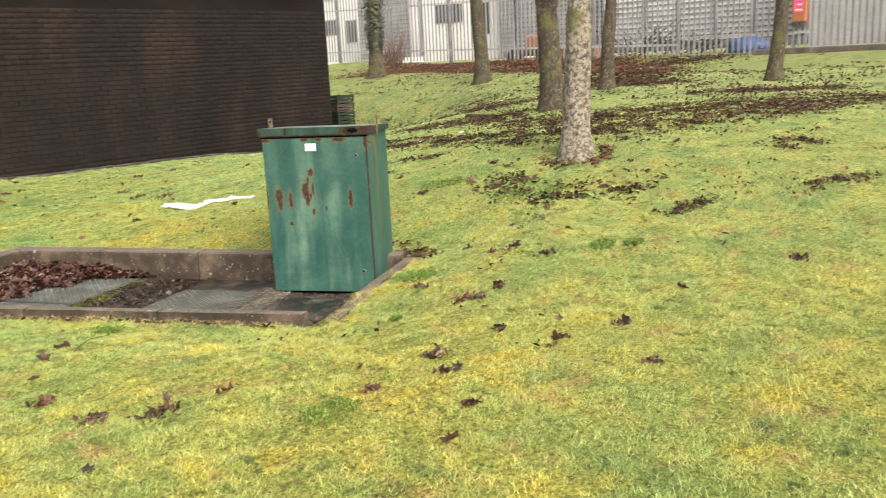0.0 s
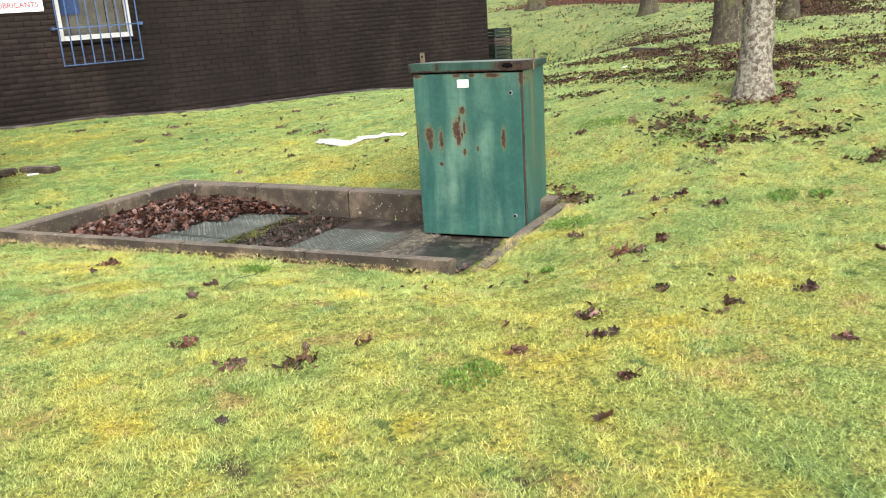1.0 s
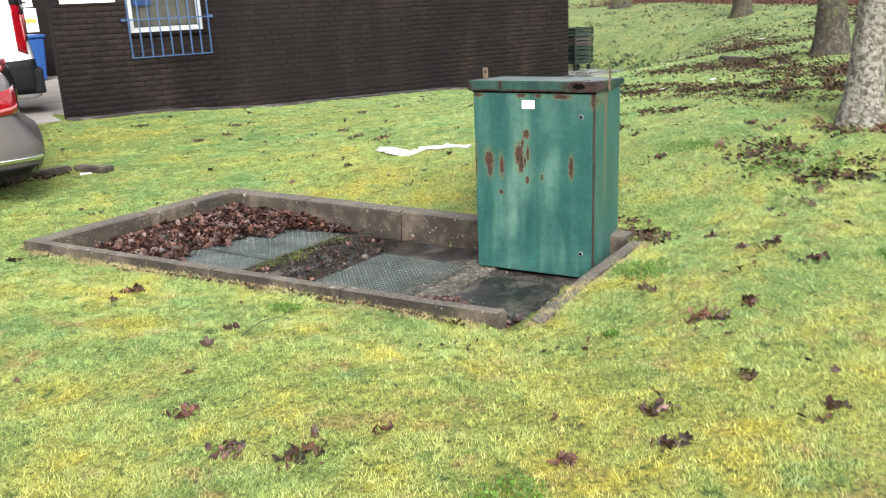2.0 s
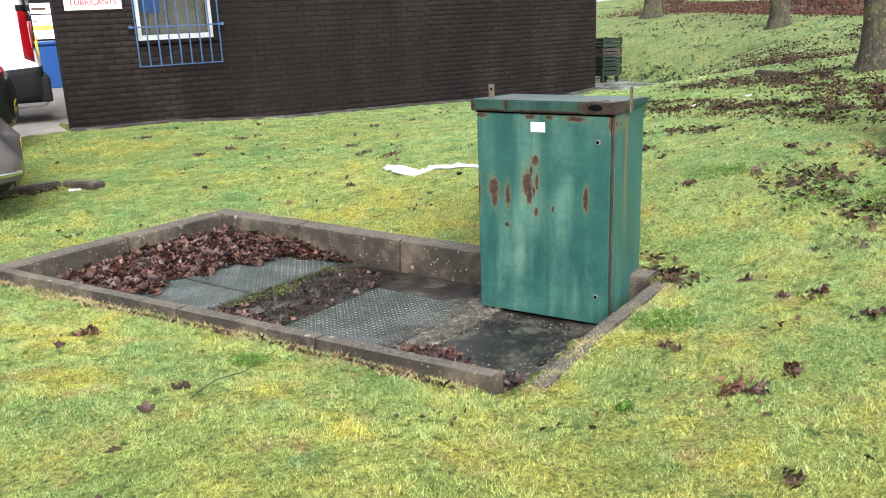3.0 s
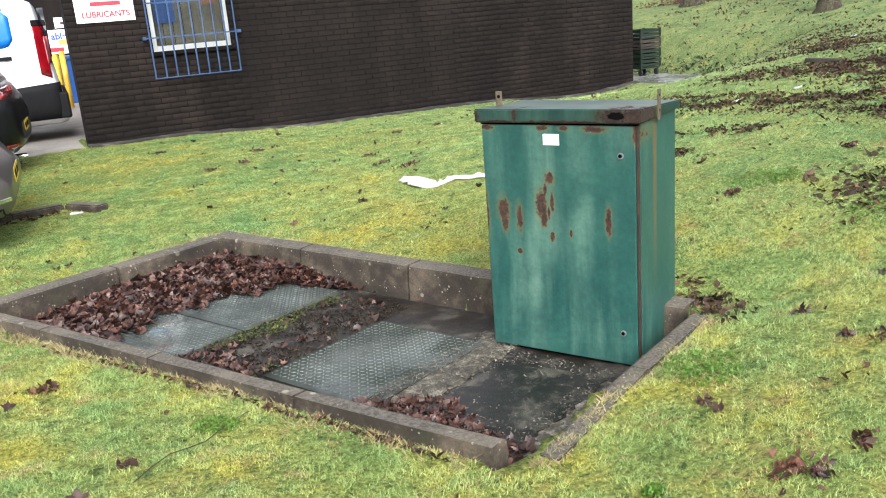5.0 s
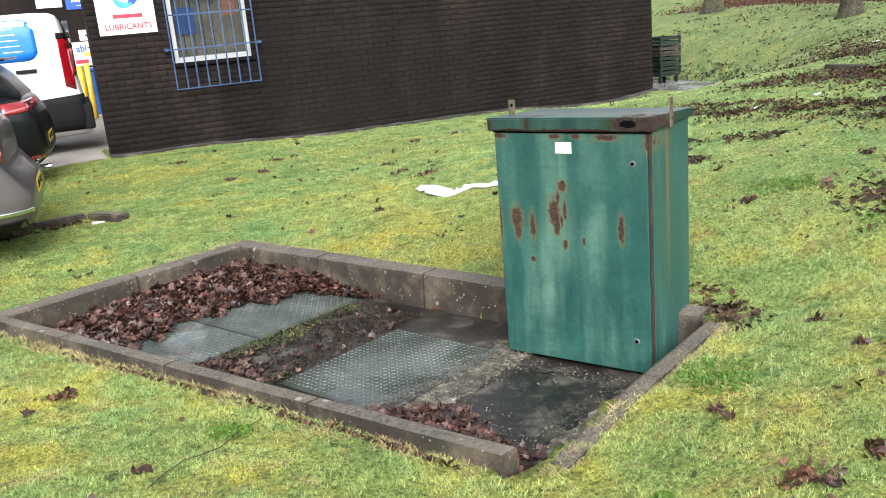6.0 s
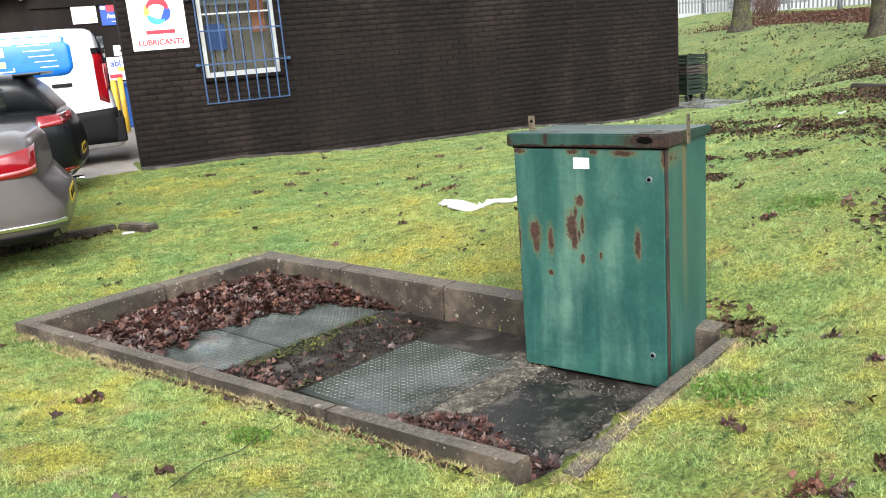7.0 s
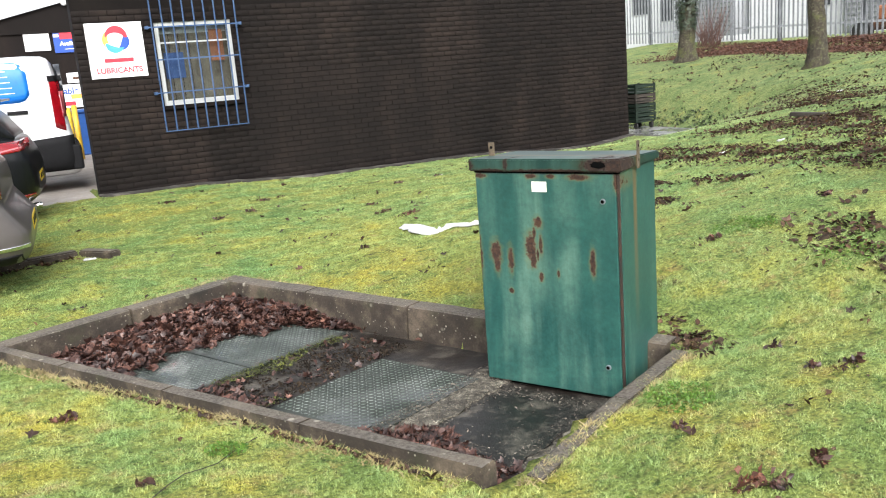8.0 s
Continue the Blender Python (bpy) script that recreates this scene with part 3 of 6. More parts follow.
inw = (PV[0], PV[1])
for u0, u1 in ((-0.055, 0.885), (0.885, 1.815), (1.815, 2.745), (2.745, 3.52)):
    kerb_stone(P(u0, -0.045 - 0.01 * u0), P(u1, -0.045 - 0.01 * u1), inw, 0.13, 0.3)
for v0, v1 in ((0.085, 0.915), (0.915, 1.85)):
    kerb_stone(P(-0.055, v0, -0.004), P(-0.055 + 0.02 * v1, v1, -0.004), PU, 0.13, 0.3)
for u0, u1 in ((0.06, 0.815), (0.815, 1.70), (1.70, 2.61), (2.61, 3.52)):
    kerb_stone(P(u0, front_v(u0)), P(u1, front_v(u1)), (-PV[0], -PV[1]), 0.085, 0.32, 0.0)
for v0, v1 in ((0.085, 0.76), (0.76, 1.48)):
    kerb_stone(P(3.64 + 0.033 * v0, v0, -0.008), P(3.64 + 0.033 * v1, v1, -0.012 if v1 < 1 else -0.055), (-PU[0], -PU[1]), 0.085, 0.3, 0.0)

# ---- pit floor, plates and slab ----
def pit_sheet(bm, u0, u1, v0, v1, top, thick, du=0.08, rag=0.0):
    nu, nv = max(2, int((u1 - u0) / du)), max(2, int((v1 - v0) / du))
    grid = []
    for i in range(nu + 1):
        row = []
        for j in range(nv + 1):
            u, v = u0 + (u1 - u0) * i / nu, v0 + (v1 - v0) * j / nv
            if rag and (i in (0, nu) or j in (0, nv)):
                u += rag * (noise.noise(Vector((u * 13, v * 13, 2))) + 0.7 * noise.noise(Vector((u * 37, v * 37, 5))))
                v += rag * (noise.noise(Vector((u * 13, v * 13, 8))) + 0.7 * noise.noise(Vector((u * 37, v * 37, 9))))
            row.append(bm.verts.new(P(u, v, top + (0.006 * noise.noise(Vector((u * 5, v * 5, 0))) if thick > 0.04 else 0))))
        grid.append(row)
    faces = [bm.faces.new((grid[i][j], grid[i + 1][j], grid[i + 1][j + 1], grid[i][j + 1])) for i in range(nu) for j in range(nv)]
    r = bmesh.ops.extrude_face_region(bm, geom=faces)
    bmesh.ops.translate(bm, vec=(0, 0, -thick), verts=[g for g in r["geom"] if isinstance(g, bmesh.types.BMVert)])
    return bm


pit = thing("pit_floor", Matrix.Identity(4), "wet stained concrete floor of the sunken pit", "pit floor", kind="structure")
part("slab", pit_sheet(BM(), 0.02, 3.58, 0.02, 1.84, -FLOOR_DROP, 0.1), PITFLOOR, pit, smooth=False)
part("cover_slab", pit_sheet(BM(), 2.83, 3.37, 0.52, 1.19, -FLOOR_DROP + 0.005, 0.045, 0.02, 0.03), SLABWET, pit, "dark smooth wet cover slab")
part("mortar_fillet", pit_sheet(BM(), 2.575, 2.80, 0.30, 1.42, -FLOOR_DROP + 0.010, 0.045, 0.025, 0.035), MORTARPALE, pit, "pale crumbled mortar")
part("mortar_fillet", pit_sheet(BM(), 3.385, 3.53, 0.55, 1.30, -FLOOR_DROP + 0.008, 0.045, 0.025, 0.04), MORTARPALE, pit, "pale crumbled mortar")


def chequer_plate(u0, u1, v0, v1, lift, label, steel):
    t = thing("chequer_plate", Matrix.Identity(4), label, "metal plate", "access plates in the pit")
    part("sheet", pit_sheet(BM(), u0, u1, v0, v1, -FLOOR_DROP + lift, 0.012, 0.3), steel, t)
    vs, fs = [], []
    pitch = 0.029
    k = 0
    for i in range(int((u1 - u0 - 0.02) / pitch)):
        for j in range(int((v1 - v0 - 0.02) / pitch)):
            u, v = u0 + 0.02 + i * pitch, v0 + 0.02 + j * pitch
            ang = radians(45 if (i + j) % 2 else -45)
            ca, sa = math.cos(ang), math.sin(ang)
            base = len(vs)
            for lx, ly, h in ((-0.0138, 0, 0), (0, -0.005, 0), (0.0138, 0, 0), (0, 0.005, 0), (-0.007, 0, 0.004), (0.007, 0, 0.004)):
                vs.append(P(u + lx * ca - ly * sa, v + lx * sa + ly * ca, -FLOOR_DROP + lift + 0.0004 + h))
            fs += [(base, base + 1, base + 4), (base + 1, base + 5, base + 4), (base + 1, base + 2, base + 5), (base + 2, base + 3, base + 5), (base + 3, base + 4, base + 5), (base + 3, base, base + 4)]
            k += 1
    me = mesh_from("tread", [tuple(p) for p in vs], fs, TREAD)
    tr = new("tread", me)
    tr.parent = t
    return t


chequer_plate(0.42, 1.365, 0.18, 0.940, 0.016, "wet galvanised chequer plate half under dead leaves", STEEL)
chequer_plate(0.42, 1.345, 0.947, 1.45, 0.013, "wet galvanised chequer plate half under dead leaves", STEEL)
chequer_plate(1.945, 2.645, 0.455, 1.30, 0.014, "wet dark green-grey chequer plate reflecting the sky", STEELDARK)

# ---- the green cabinet ----
CAB_TURN = -62.52
CAB = thing("utility_cabinet", pose(2.045, 4.059, 0.069, 0, 0, CAB_TURN) , "faded green steel utility cabinet, rusting, standing in the kerbed pit", "cabinet")
CW, CD, CH = 0.763, 0.462, 1.102
# local x along the front, y into the cabinet, z up
bm = BM()
box(bm, 0.0, CW, 0.022, CD, 0.0, CH, 0.006)
part("body", bm, GREEN, CAB)
bm = BM()
box(bm, 0.004, CW - 0.012, -0.004, 0.018, 0.004, CH - 0.010, 0.006)
door = part("door", bm, GREEN, CAB)
bm = BM()
vs = [bm.verts.new(c) for c in ((-0.02, -0.024, CH + 0.0), (CW + 0.018, -0.024, CH + 0.0), (CW + 0.018, CD + 0.02, CH - 0.0), (-0.02, CD + 0.02, CH - 0.0),
                                (-0.02, -0.024, CH + 0.062), (CW + 0.018, -0.024, CH + 0.062), (CW + 0.018, CD + 0.02, CH + 0.036), (-0.02, CD + 0.02, CH + 0.036))]
for f in ((0, 1, 2, 3), (4, 5, 6, 7), (0, 1, 5, 4), (1, 2, 6, 5), (2, 3, 7, 6), (3, 0, 4, 7)):
    bm.faces.new([vs[i] for i in f])
bmesh.ops.bevel(bm, geom=list(bm.edges), offset=0.006, segments=2, affect="EDGES")
lid = part("lid", bm, LIDGREEN, CAB, "green lid with rusted edges")


bm = BM()
edge_ = [bm.verts.new((0.675 + 0.036 * (1 + 0.45 * noise.noise(Vector((3 * math.cos(a_), 3 * math.sin(a_), 1)))) * math.cos(a_), -0.0262, CH + 0.034 + 0.015 * (1 + 0.6 * noise.noise(Vector((3 * math.cos(a_), 3 * math.sin(a_), 7)))) * math.sin(a_))) for a_ in np.linspace(0, 2 * math.pi, 25)[:-1]]
bm.faces.new(edge_)
part("hole", bm, SHADEBLACK, lid, "dark hole rusted through the lid edge")
bm = BM()
box(bm, 0.321, 0.400, -0.0065, -0.0042, 1.003, 1.053)
part("label_plate", bm, PLATE_WHITE, door, "blank cream label plate")
for z in (0.965, 0.157):
    bm = BM()
    cyl(bm, 0.0135, 0.0125, (0.685, -0.003, z), (0.685, -0.012, z), 18)
    lock = part("lock", bm, GALV, door, "round grey steel lock barrel")
    bm = BM()
    cyl(bm, 0.0085, 0.0085, (0.685, -0.0135, z), (0.685, -0.0118, z), 12)
    part("keyhole", bm, SHADEBLACK, lock)
bm = BM()
box(bm, -0.024, 0.010, 0.190, 0.195, CH + 0.02, CH + 0.118, 0.001)
left_bracket = part("side_bracket", bm, STAINED_STEEL, CAB, "rust-streaked steel bracket")
bm = BM()
cyl(bm, 0.008, 0.008, (-0.007, 0.1885, CH + 0.092), (-0.007, 0.1905, CH + 0.092), 12)
part("bolt_hole", bm, SHADEBLACK, left_bracket)
bm = BM()
box(bm, CW + 0.0185, CW + 0.024, 0.175, 0.205, CH - 0.01, CH + 0.12, 0.001)
bracket = part("side_bracket", bm, STAINED_STEEL, CAB, "rust-streaked steel bracket")
for z_ in (CH + 0.095, CH + 0.03):
    bm = BM()
    cyl(bm, 0.006, 0.006, (CW + 0.0235, 0.19, z_), (CW + 0.0248, 0.19, z_), 12)
    part("bolt_hole", bm, SHADEBLACK, bracket)
# solid black strip: the shade below the lid, put in as colour
bm = BM()
box(bm, 0.0, CW, -0.003, 0.021, CH - 0.009, CH - 0.001)
part("lid_shade", bm, SHADEBLACK, CAB, "black strip standing in for the shade under the lid")
bm = BM()
box(bm, CW - 0.009, CW - 0.003, -0.002, 0.021, 0.0, CH - 0.01)
part("door_seal", bm, EDGE_RUST, CAB, "rust-stained door edge seal")
# recessed plinth, coloured black to give the shadow line under the cabinet
bm = BM()
box(bm, 0.02, CW - 0.02, 0.03, CD - 0.02, -0.06, 0.0)
part("plinth", bm, SHADEBLACK, CAB)

# ---- the brick building ----
BX0, BX1, BY0, BY1, BTOP = 1.155, 10.20, 12.30, 21.8, 3.05
wall = thing("wall_south", Matrix.Identity(4), "dark brown brick wall of a low building", "wall", kind="structure")
WX0, WX1, WZ0, WZ1 = 2.145, 3.172, 1.398, 2.497
bm = BM()
T = 0.28
for x0, x1, z0, z1 in ((BX0, WX0, 0, BTOP), (WX1, BX1, 0, BTOP), (WX0, WX1, 0, WZ0), (WX0, WX1, WZ1, BTOP)):
    box(bm, x0, x1, BY0 + 0.005, BY0 + T, z0 - 0.2 if z0 == 0 else z0, z1)
part("mortar_bed", bm, MORTAR, wall)
for nm, x0, x1, y0, y1 in (("wall_east", BX1 - T, BX1 - 0.005, BY0 + T, BY1), ("wall_north", 3.0, BX1, BY1, BY1 + T)):
    bm = BM()
    box(bm, x0, x1, y0, y1, -0.2, BTOP)
    tagged(part(nm, bm, BRICK), "dark brown brick wall of the low building", "wall", kind="structure")
bm = BM()
low = [bm.verts.new(q) for q in ((BX0 + 0.006, BY0 + T, -0.2), (BX0 + T, BY0 + T, -0.2), (3.3, BY1, -0.2), (3.0, BY1, -0.2))]
r = bmesh.ops.extrude_face_region(bm, geom=[bm.faces.new(low)])
bmesh.ops.translate(bm, vec=(0, 0, BTOP + 0.2), verts=[g for g in r["geom"] if isinstance(g, bmesh.types.BMVert)])
tagged(part("wall_west", bm, BRICK), "dark brown brick wall of the low building", "wall", kind="structure")
bm = BM()
box(bm, BX0 + 2.3, BX1 + 0.15, BY0 - 0.15, BY1 + 0.4, BTOP, BTOP + 0.2)
tagged(part("roof", bm, SHED), "flat pale roof of the brick building", "roof", kind="structure")

COURSE, LONG = 0.0745, 0.218
JOINT_Z = 2.525
# a brick: proud of the mortar by 8 mm, with softened arrises
def brick_mesh(length):
    bm = BM()
    box(bm, 0.005, length - 0.005, 0, 0.03, 0.005, COURSE - 0.005)
    top = [e for e in bm.edges if all(v.co.y < 0.001 for v in e.verts)]
    bmesh.ops.bevel(bm, geom=top, offset=0.0015, segments=1, affect="EDGES")
    me = bpy.data.meshes.new("brick")
    bmesh.ops.recalc_face_normals(bm, faces=bm.faces)
    bm.to_mesh(me)
    bm.free()
    me.materials.append(BRICK_PIECE)
    return me


FULL, HALF = brick_mesh(LONG), brick_mesh(LONG / 2)
rest_v, rest_f = [], []
brick_rows = []
rnd = random.Random(5)
for c in range(-6, 30):
    z = JOINT_Z + 0.006 + (c - 28) * COURSE - (0.006 if c < 28 else 0)
    x = BX0 + (0.0 if c % 2 else -LONG / 2)
    while x < BX1 - 0.02:
        x0, x1 = max(x, BX0), min(x + LONG, BX1)
        inside = x0 < WX1 - 0.01 and x1 > WX0 + 0.01 and z < WZ1 - 0.01 and z + COURSE > WZ0 + 0.01
        if inside:
            spans = [(x0, WX0)] if x0 < WX0 - 0.03 else []
            if x1 > WX1 + 0.03:
                spans.append((WX1, x1))
        else:
            spans = [(x0, x1)]
        for a, b in spans:
            if b - a > 0.04:
                brick_rows.append((a, b, z, rnd.uniform(-0.002, 0.002)))
        x += LONG
singles = 0
for a, b, z, d in brick_rows:
    full = abs(b - a - LONG) < 1e-6
    if full and 3.2 < a < 6.6 and 0.35 < z < 2.0 and singles < 300:
        o = new("brick", FULL)
        o.location = (a, BY0 + d, z)
        o.parent = wall
        singles += 1
    else:
        y, k = BY0 + d, len(rest_v)
        x0, x1, z0, z1 = a + 0.005, b - 0.005, z + 0.005, z + COURSE - 0.005
        rest_v += [(x0 + .0015, y, z0 + .0015), (x1 - .0015, y, z0 + .0015), (x1 - .0015, y, z1 - .0015), (x0 + .0015, y, z1 - .0015), (x0, y + .0015, z0), (x1, y + .0015, z0), (x1, y + .0015, z1), (x0, y + .0015, z1),
                   (x0, y + .03, z0), (x1, y + .03, z0), (x1, y + .03, z1), (x0, y + .03, z1)]
        for q in ((0, 1, 2, 3), (0, 4, 5, 1), (1, 5, 6, 2), (2, 6, 7, 3), (3, 7, 4, 0), (4, 8, 9, 5), (5, 9, 10, 6), (6, 10, 11, 7), (7, 11, 8, 4)):
            rest_f.append([k + i for i in q])
me = mesh_from("brickwork", rest_v, rest_f, BRICK)
bw = new("brickwork", me)
bw.parent = wall
tagged(bw, "dark brown stretcher-bond brickwork", kind="stuff")
# concrete strip at the wall's foot
bm = BM()
count = 40
rows = []
for i in range(count + 1):
    x = BX0 - 0.02 + (BX1 - BX0 + 0.05) * i / count
    z = land1(x, 12.2)
    rows.append([bm.verts.new((x, y, zz)) for y, zz in ((12.16 + 0.02 * noise.noise(Vector((x * 3, 0, 0))), z - 0.1), (12.17 + 0.02 * noise.noise(Vector((x * 3, 0, 0))), z + 0.02), (12.306, z + 0.03), (12.306, z - 0.1))])
for r0, r1 in zip(rows, rows[1:]):
    for k in range(3):
        bm.faces.new((r0[k], r0[k + 1], r1[k + 1], r1[k]))
tagged(part("trim", bm, STRIPDARK), "crumbling concrete strip at the foot of the wall", "plinth", kind="structure")

# window with a blue cage of bars
win = thing("window_1", pose(WX0, BY0, WZ0), "white framed window behind blue security bars", "window", kind="structure")
W, H = WX1 - WX0, WZ1 - WZ0
bm = BM()
for x0, x1, z0, z1 in ((0, 0.06, 0, H), (W - 0.06, W, 0, H), (0.06, W - 0.06, 0, 0.07), (0.06, W - 0.06, H - 0.06, H)):
    box(bm, x0, x1, 0.03, 0.10, z0, z1, 0.006)
part("window_frame", bm, UPVC, win)
bm = BM()
box(bm, 0.06, W - 0.06, 0.05, 0.08, 0.82, 0.84)
part("glazing_bar", bm, UPVC, win)
bm = BM()
box(bm, -0.03, W + 0.03, -0.05, 0.11, -0.045, 0.0, 0.004)
part("window_sill", bm, MORTAR, win, "dark sill")
bm = BM()
box(bm, 0.06, W - 0.06, 0.06, 0.066, 0.07, H - 0.06)
pane = part("pane", bm, GLASS, win)
pane.visible_shadow = False
for i in range(7):
    bm = BM()
    x = 0.06 + i * 0.132
    box(bm, x + 0.004, x + 0.128, 0.16, 0.163, 0.07, H - 0.14)
    part("blind_slat", bm, BLIND, win, "beige vertical blind slat")
bm = BM()
box(bm, 0.05, W - 0.05, 0.15, 0.18, H - 0.15, H - 0.06)
part("blind_rail", bm, UPVC, win)
bm = BM()
box(bm, 0.0, W, 0.27, 0.29, 0.0, H)
part("dark_room_backing", bm, SHADEBLACK, win)
bm = BM()
box(bm, 0.10, 0.36, 0.130, 0.140, 0.36, 0.70)
part("poster", bm, TARPBLUE, win, "blue notice behind the glass")
bm = BM()
box(bm, 0.74, 0.92, 0.130, 0.140, 0.56, 0.98)
part("poster", bm, BOXORANGE, win, "orange notice behind the glass")

cage = thing("security_grille", pose(WX0, BY0, WZ0), "blue painted steel bars over a window", "window bars")
for i in range(9):
    x = -0.045 + i * (W + 0.09) / 8
    bm = BM()
    cyl(bm, 0.010, 0.010, (x, -0.11, -0.33), (x, -0.11, 1.75), 8)
    part("bar", bm, BLUEBAR, cage)
for z, long in ((1.03, 0.06), (0.61, 0.0), (0.18, 0.06)):
    bm = BM()
    box(bm, -0.05 - long, W + 0.05 + long, -0.103, -0.095, z - 0.009, z + 0.009)
    part("cross_bar", bm, BLUEBAR, cage)
bm = BM()
box(bm, -0.055, W + 0.055, -0.12, -0.10, -0.335, -0.323)
part("cross_bar", bm, BLUEBAR, cage)
for z in (1.03, 0.18):
    for x in (-0.105, W + 0.105):
        bm = BM()
        box(bm, x - 0.02, x + 0.02, -0.10, 0.0, z - 0.02, z + 0.02, 0.004)
        part("fixing_lug", bm, BLUEBAR, cage)


def lettering(body, size, material, parent, m, label=""):
    """Raised letters, as a mesh, from the built-in font. They lie in the x-z plane, facing -y."""
    cu = bpy.data.curves.new("lettering", "FONT")
    cu.body, cu.size, cu.extrude, cu.align_x, cu.offset = body, size, 0.001, "CENTER", size * 0.03
    tmp = bpy.data.objects.new("lettering", cu)
    scene.collection.objects.link(tmp)
    me = bpy.data.meshes.new_from_object(tmp.evaluated_get(bpy.context.evaluated_depsgraph_get()))
    bpy.data.objects.remove(tmp)
    me.transform(m @ Matrix.Rotation(radians(90), 4, "X"))
    me.materials.clear()
    me.materials.append(material)
    ob = new("lettering", me)
    ob.parent = parent
    return tagged(ob, label) if label else ob


def slab(parent, name, x0, x1, z0, z1, y0, y1, material, label=""):
    bm = BM()
    box(bm, x0, x1, y0, y1, z0, z1)
    return part(name, bm, material, parent, label)


# sign of a lubricant maker: its mark as plain shapes
SGN = thing("wall_sign", pose(1.285, BY0, 1.822), "white square wall sign with a round coloured mark", "sign")
slab(SGN, "board", 0, 0.70, 0, 0.695, -0.02, 0.0, SIGN_WHITE)


def swoosh(a0, a1, r0, r1, material, depth):
    """A tapering curved band of the round mark."""
    bm = BM()
    n = 20
    inner, outer = [], []
    for i in range(n + 1):
        k = i / n
        a = radians(a0 + (a1 - a0) * k)
        w = (r1 - r0) * math.sin(math.pi * (0.12 + 0.85 * k))
        mid = (r0 + r1) / 2
        inner.append(bm.verts.new((0.36 + (mid - w / 2) * math.cos(a), -0.0225 - depth, 0.48 + (mid - w / 2) * math.sin(a))))
        outer.append(bm.verts.new((0.36 + (mid + w / 2) * math.cos(a), -0.0225 - depth, 0.48 + (mid + w / 2) * math.sin(a))))
    fs = [bm.faces.new((inner[i], inner[i + 1], outer[i + 1], outer[i])) for i in range(n)]
    r = bmesh.ops.extrude_face_region(bm, geom=fs)
    bmesh.ops.translate(bm, vec=(0, 0.0025 + depth, 0), verts=[g for g in r["geom"] if isinstance(g, bmesh.types.BMVert)])
    part("mark_band", bm, material, SGN)


swoosh(10, 165, 0.085, 0.175, SIGN_RED, 0.0004)
swoosh(-75, 40, 0.07, 0.17, SIGN_BLUE, 0.0)
swoosh(200, 310, 0.09, 0.172, SIGN_SKY, 0.0008)
swoosh(130, 250, 0.10, 0.17, SIGN_ORANGE, 0.0002)
slab(SGN, "name_bar", 0.185, 0.545, 0.195, 0.245, -0.0225, -0.02, SIGN_RED, "dark red bar in place of a name")
lettering("LUBRICANTS", 0.098, SIGN_RED, SGN, Matrix.Translation((0.355, -0.0225, 0.06)), "red lettering")

# ---- trees ----
def trunk_mesh(bm, pts, radii, seg=18, rough=0.06, seed=0):
    rows = []
    for k, (c, r) in enumerate(zip(pts, radii)):
        c = Vector(c)
        d = (Vector(pts[min(k + 1, len(pts) - 1)]) - Vector(pts[max(k - 1, 0)])).normalized()
        q = d.to_track_quat("Z", "Y").to_matrix()
        row = []
        for i in range(seg):
            a = 2 * math.pi * i / seg
            o = q @ Vector((math.cos(a), math.sin(a), 0))
            w = 1 + rough * 2 * noise.noise(Vector((math.cos(a) * 1.3 + seed, math.sin(a) * 1.3, c.z * 1.6))) + rough * noise.noise(Vector((o.x * 6, o.y * 6 + seed, c.z * 7)))
            row.append(bm.verts.new(c + o * r * w))
        rows.append(row)
    for r0, r1 in zip(rows, rows[1:]):
        for i in range(seg):
            j = (i + 1) % seg
            bm.faces.new((r0[i], r0[j], r1[j], r1[i]))
    bm.faces.new(rows[-1])
    return bm


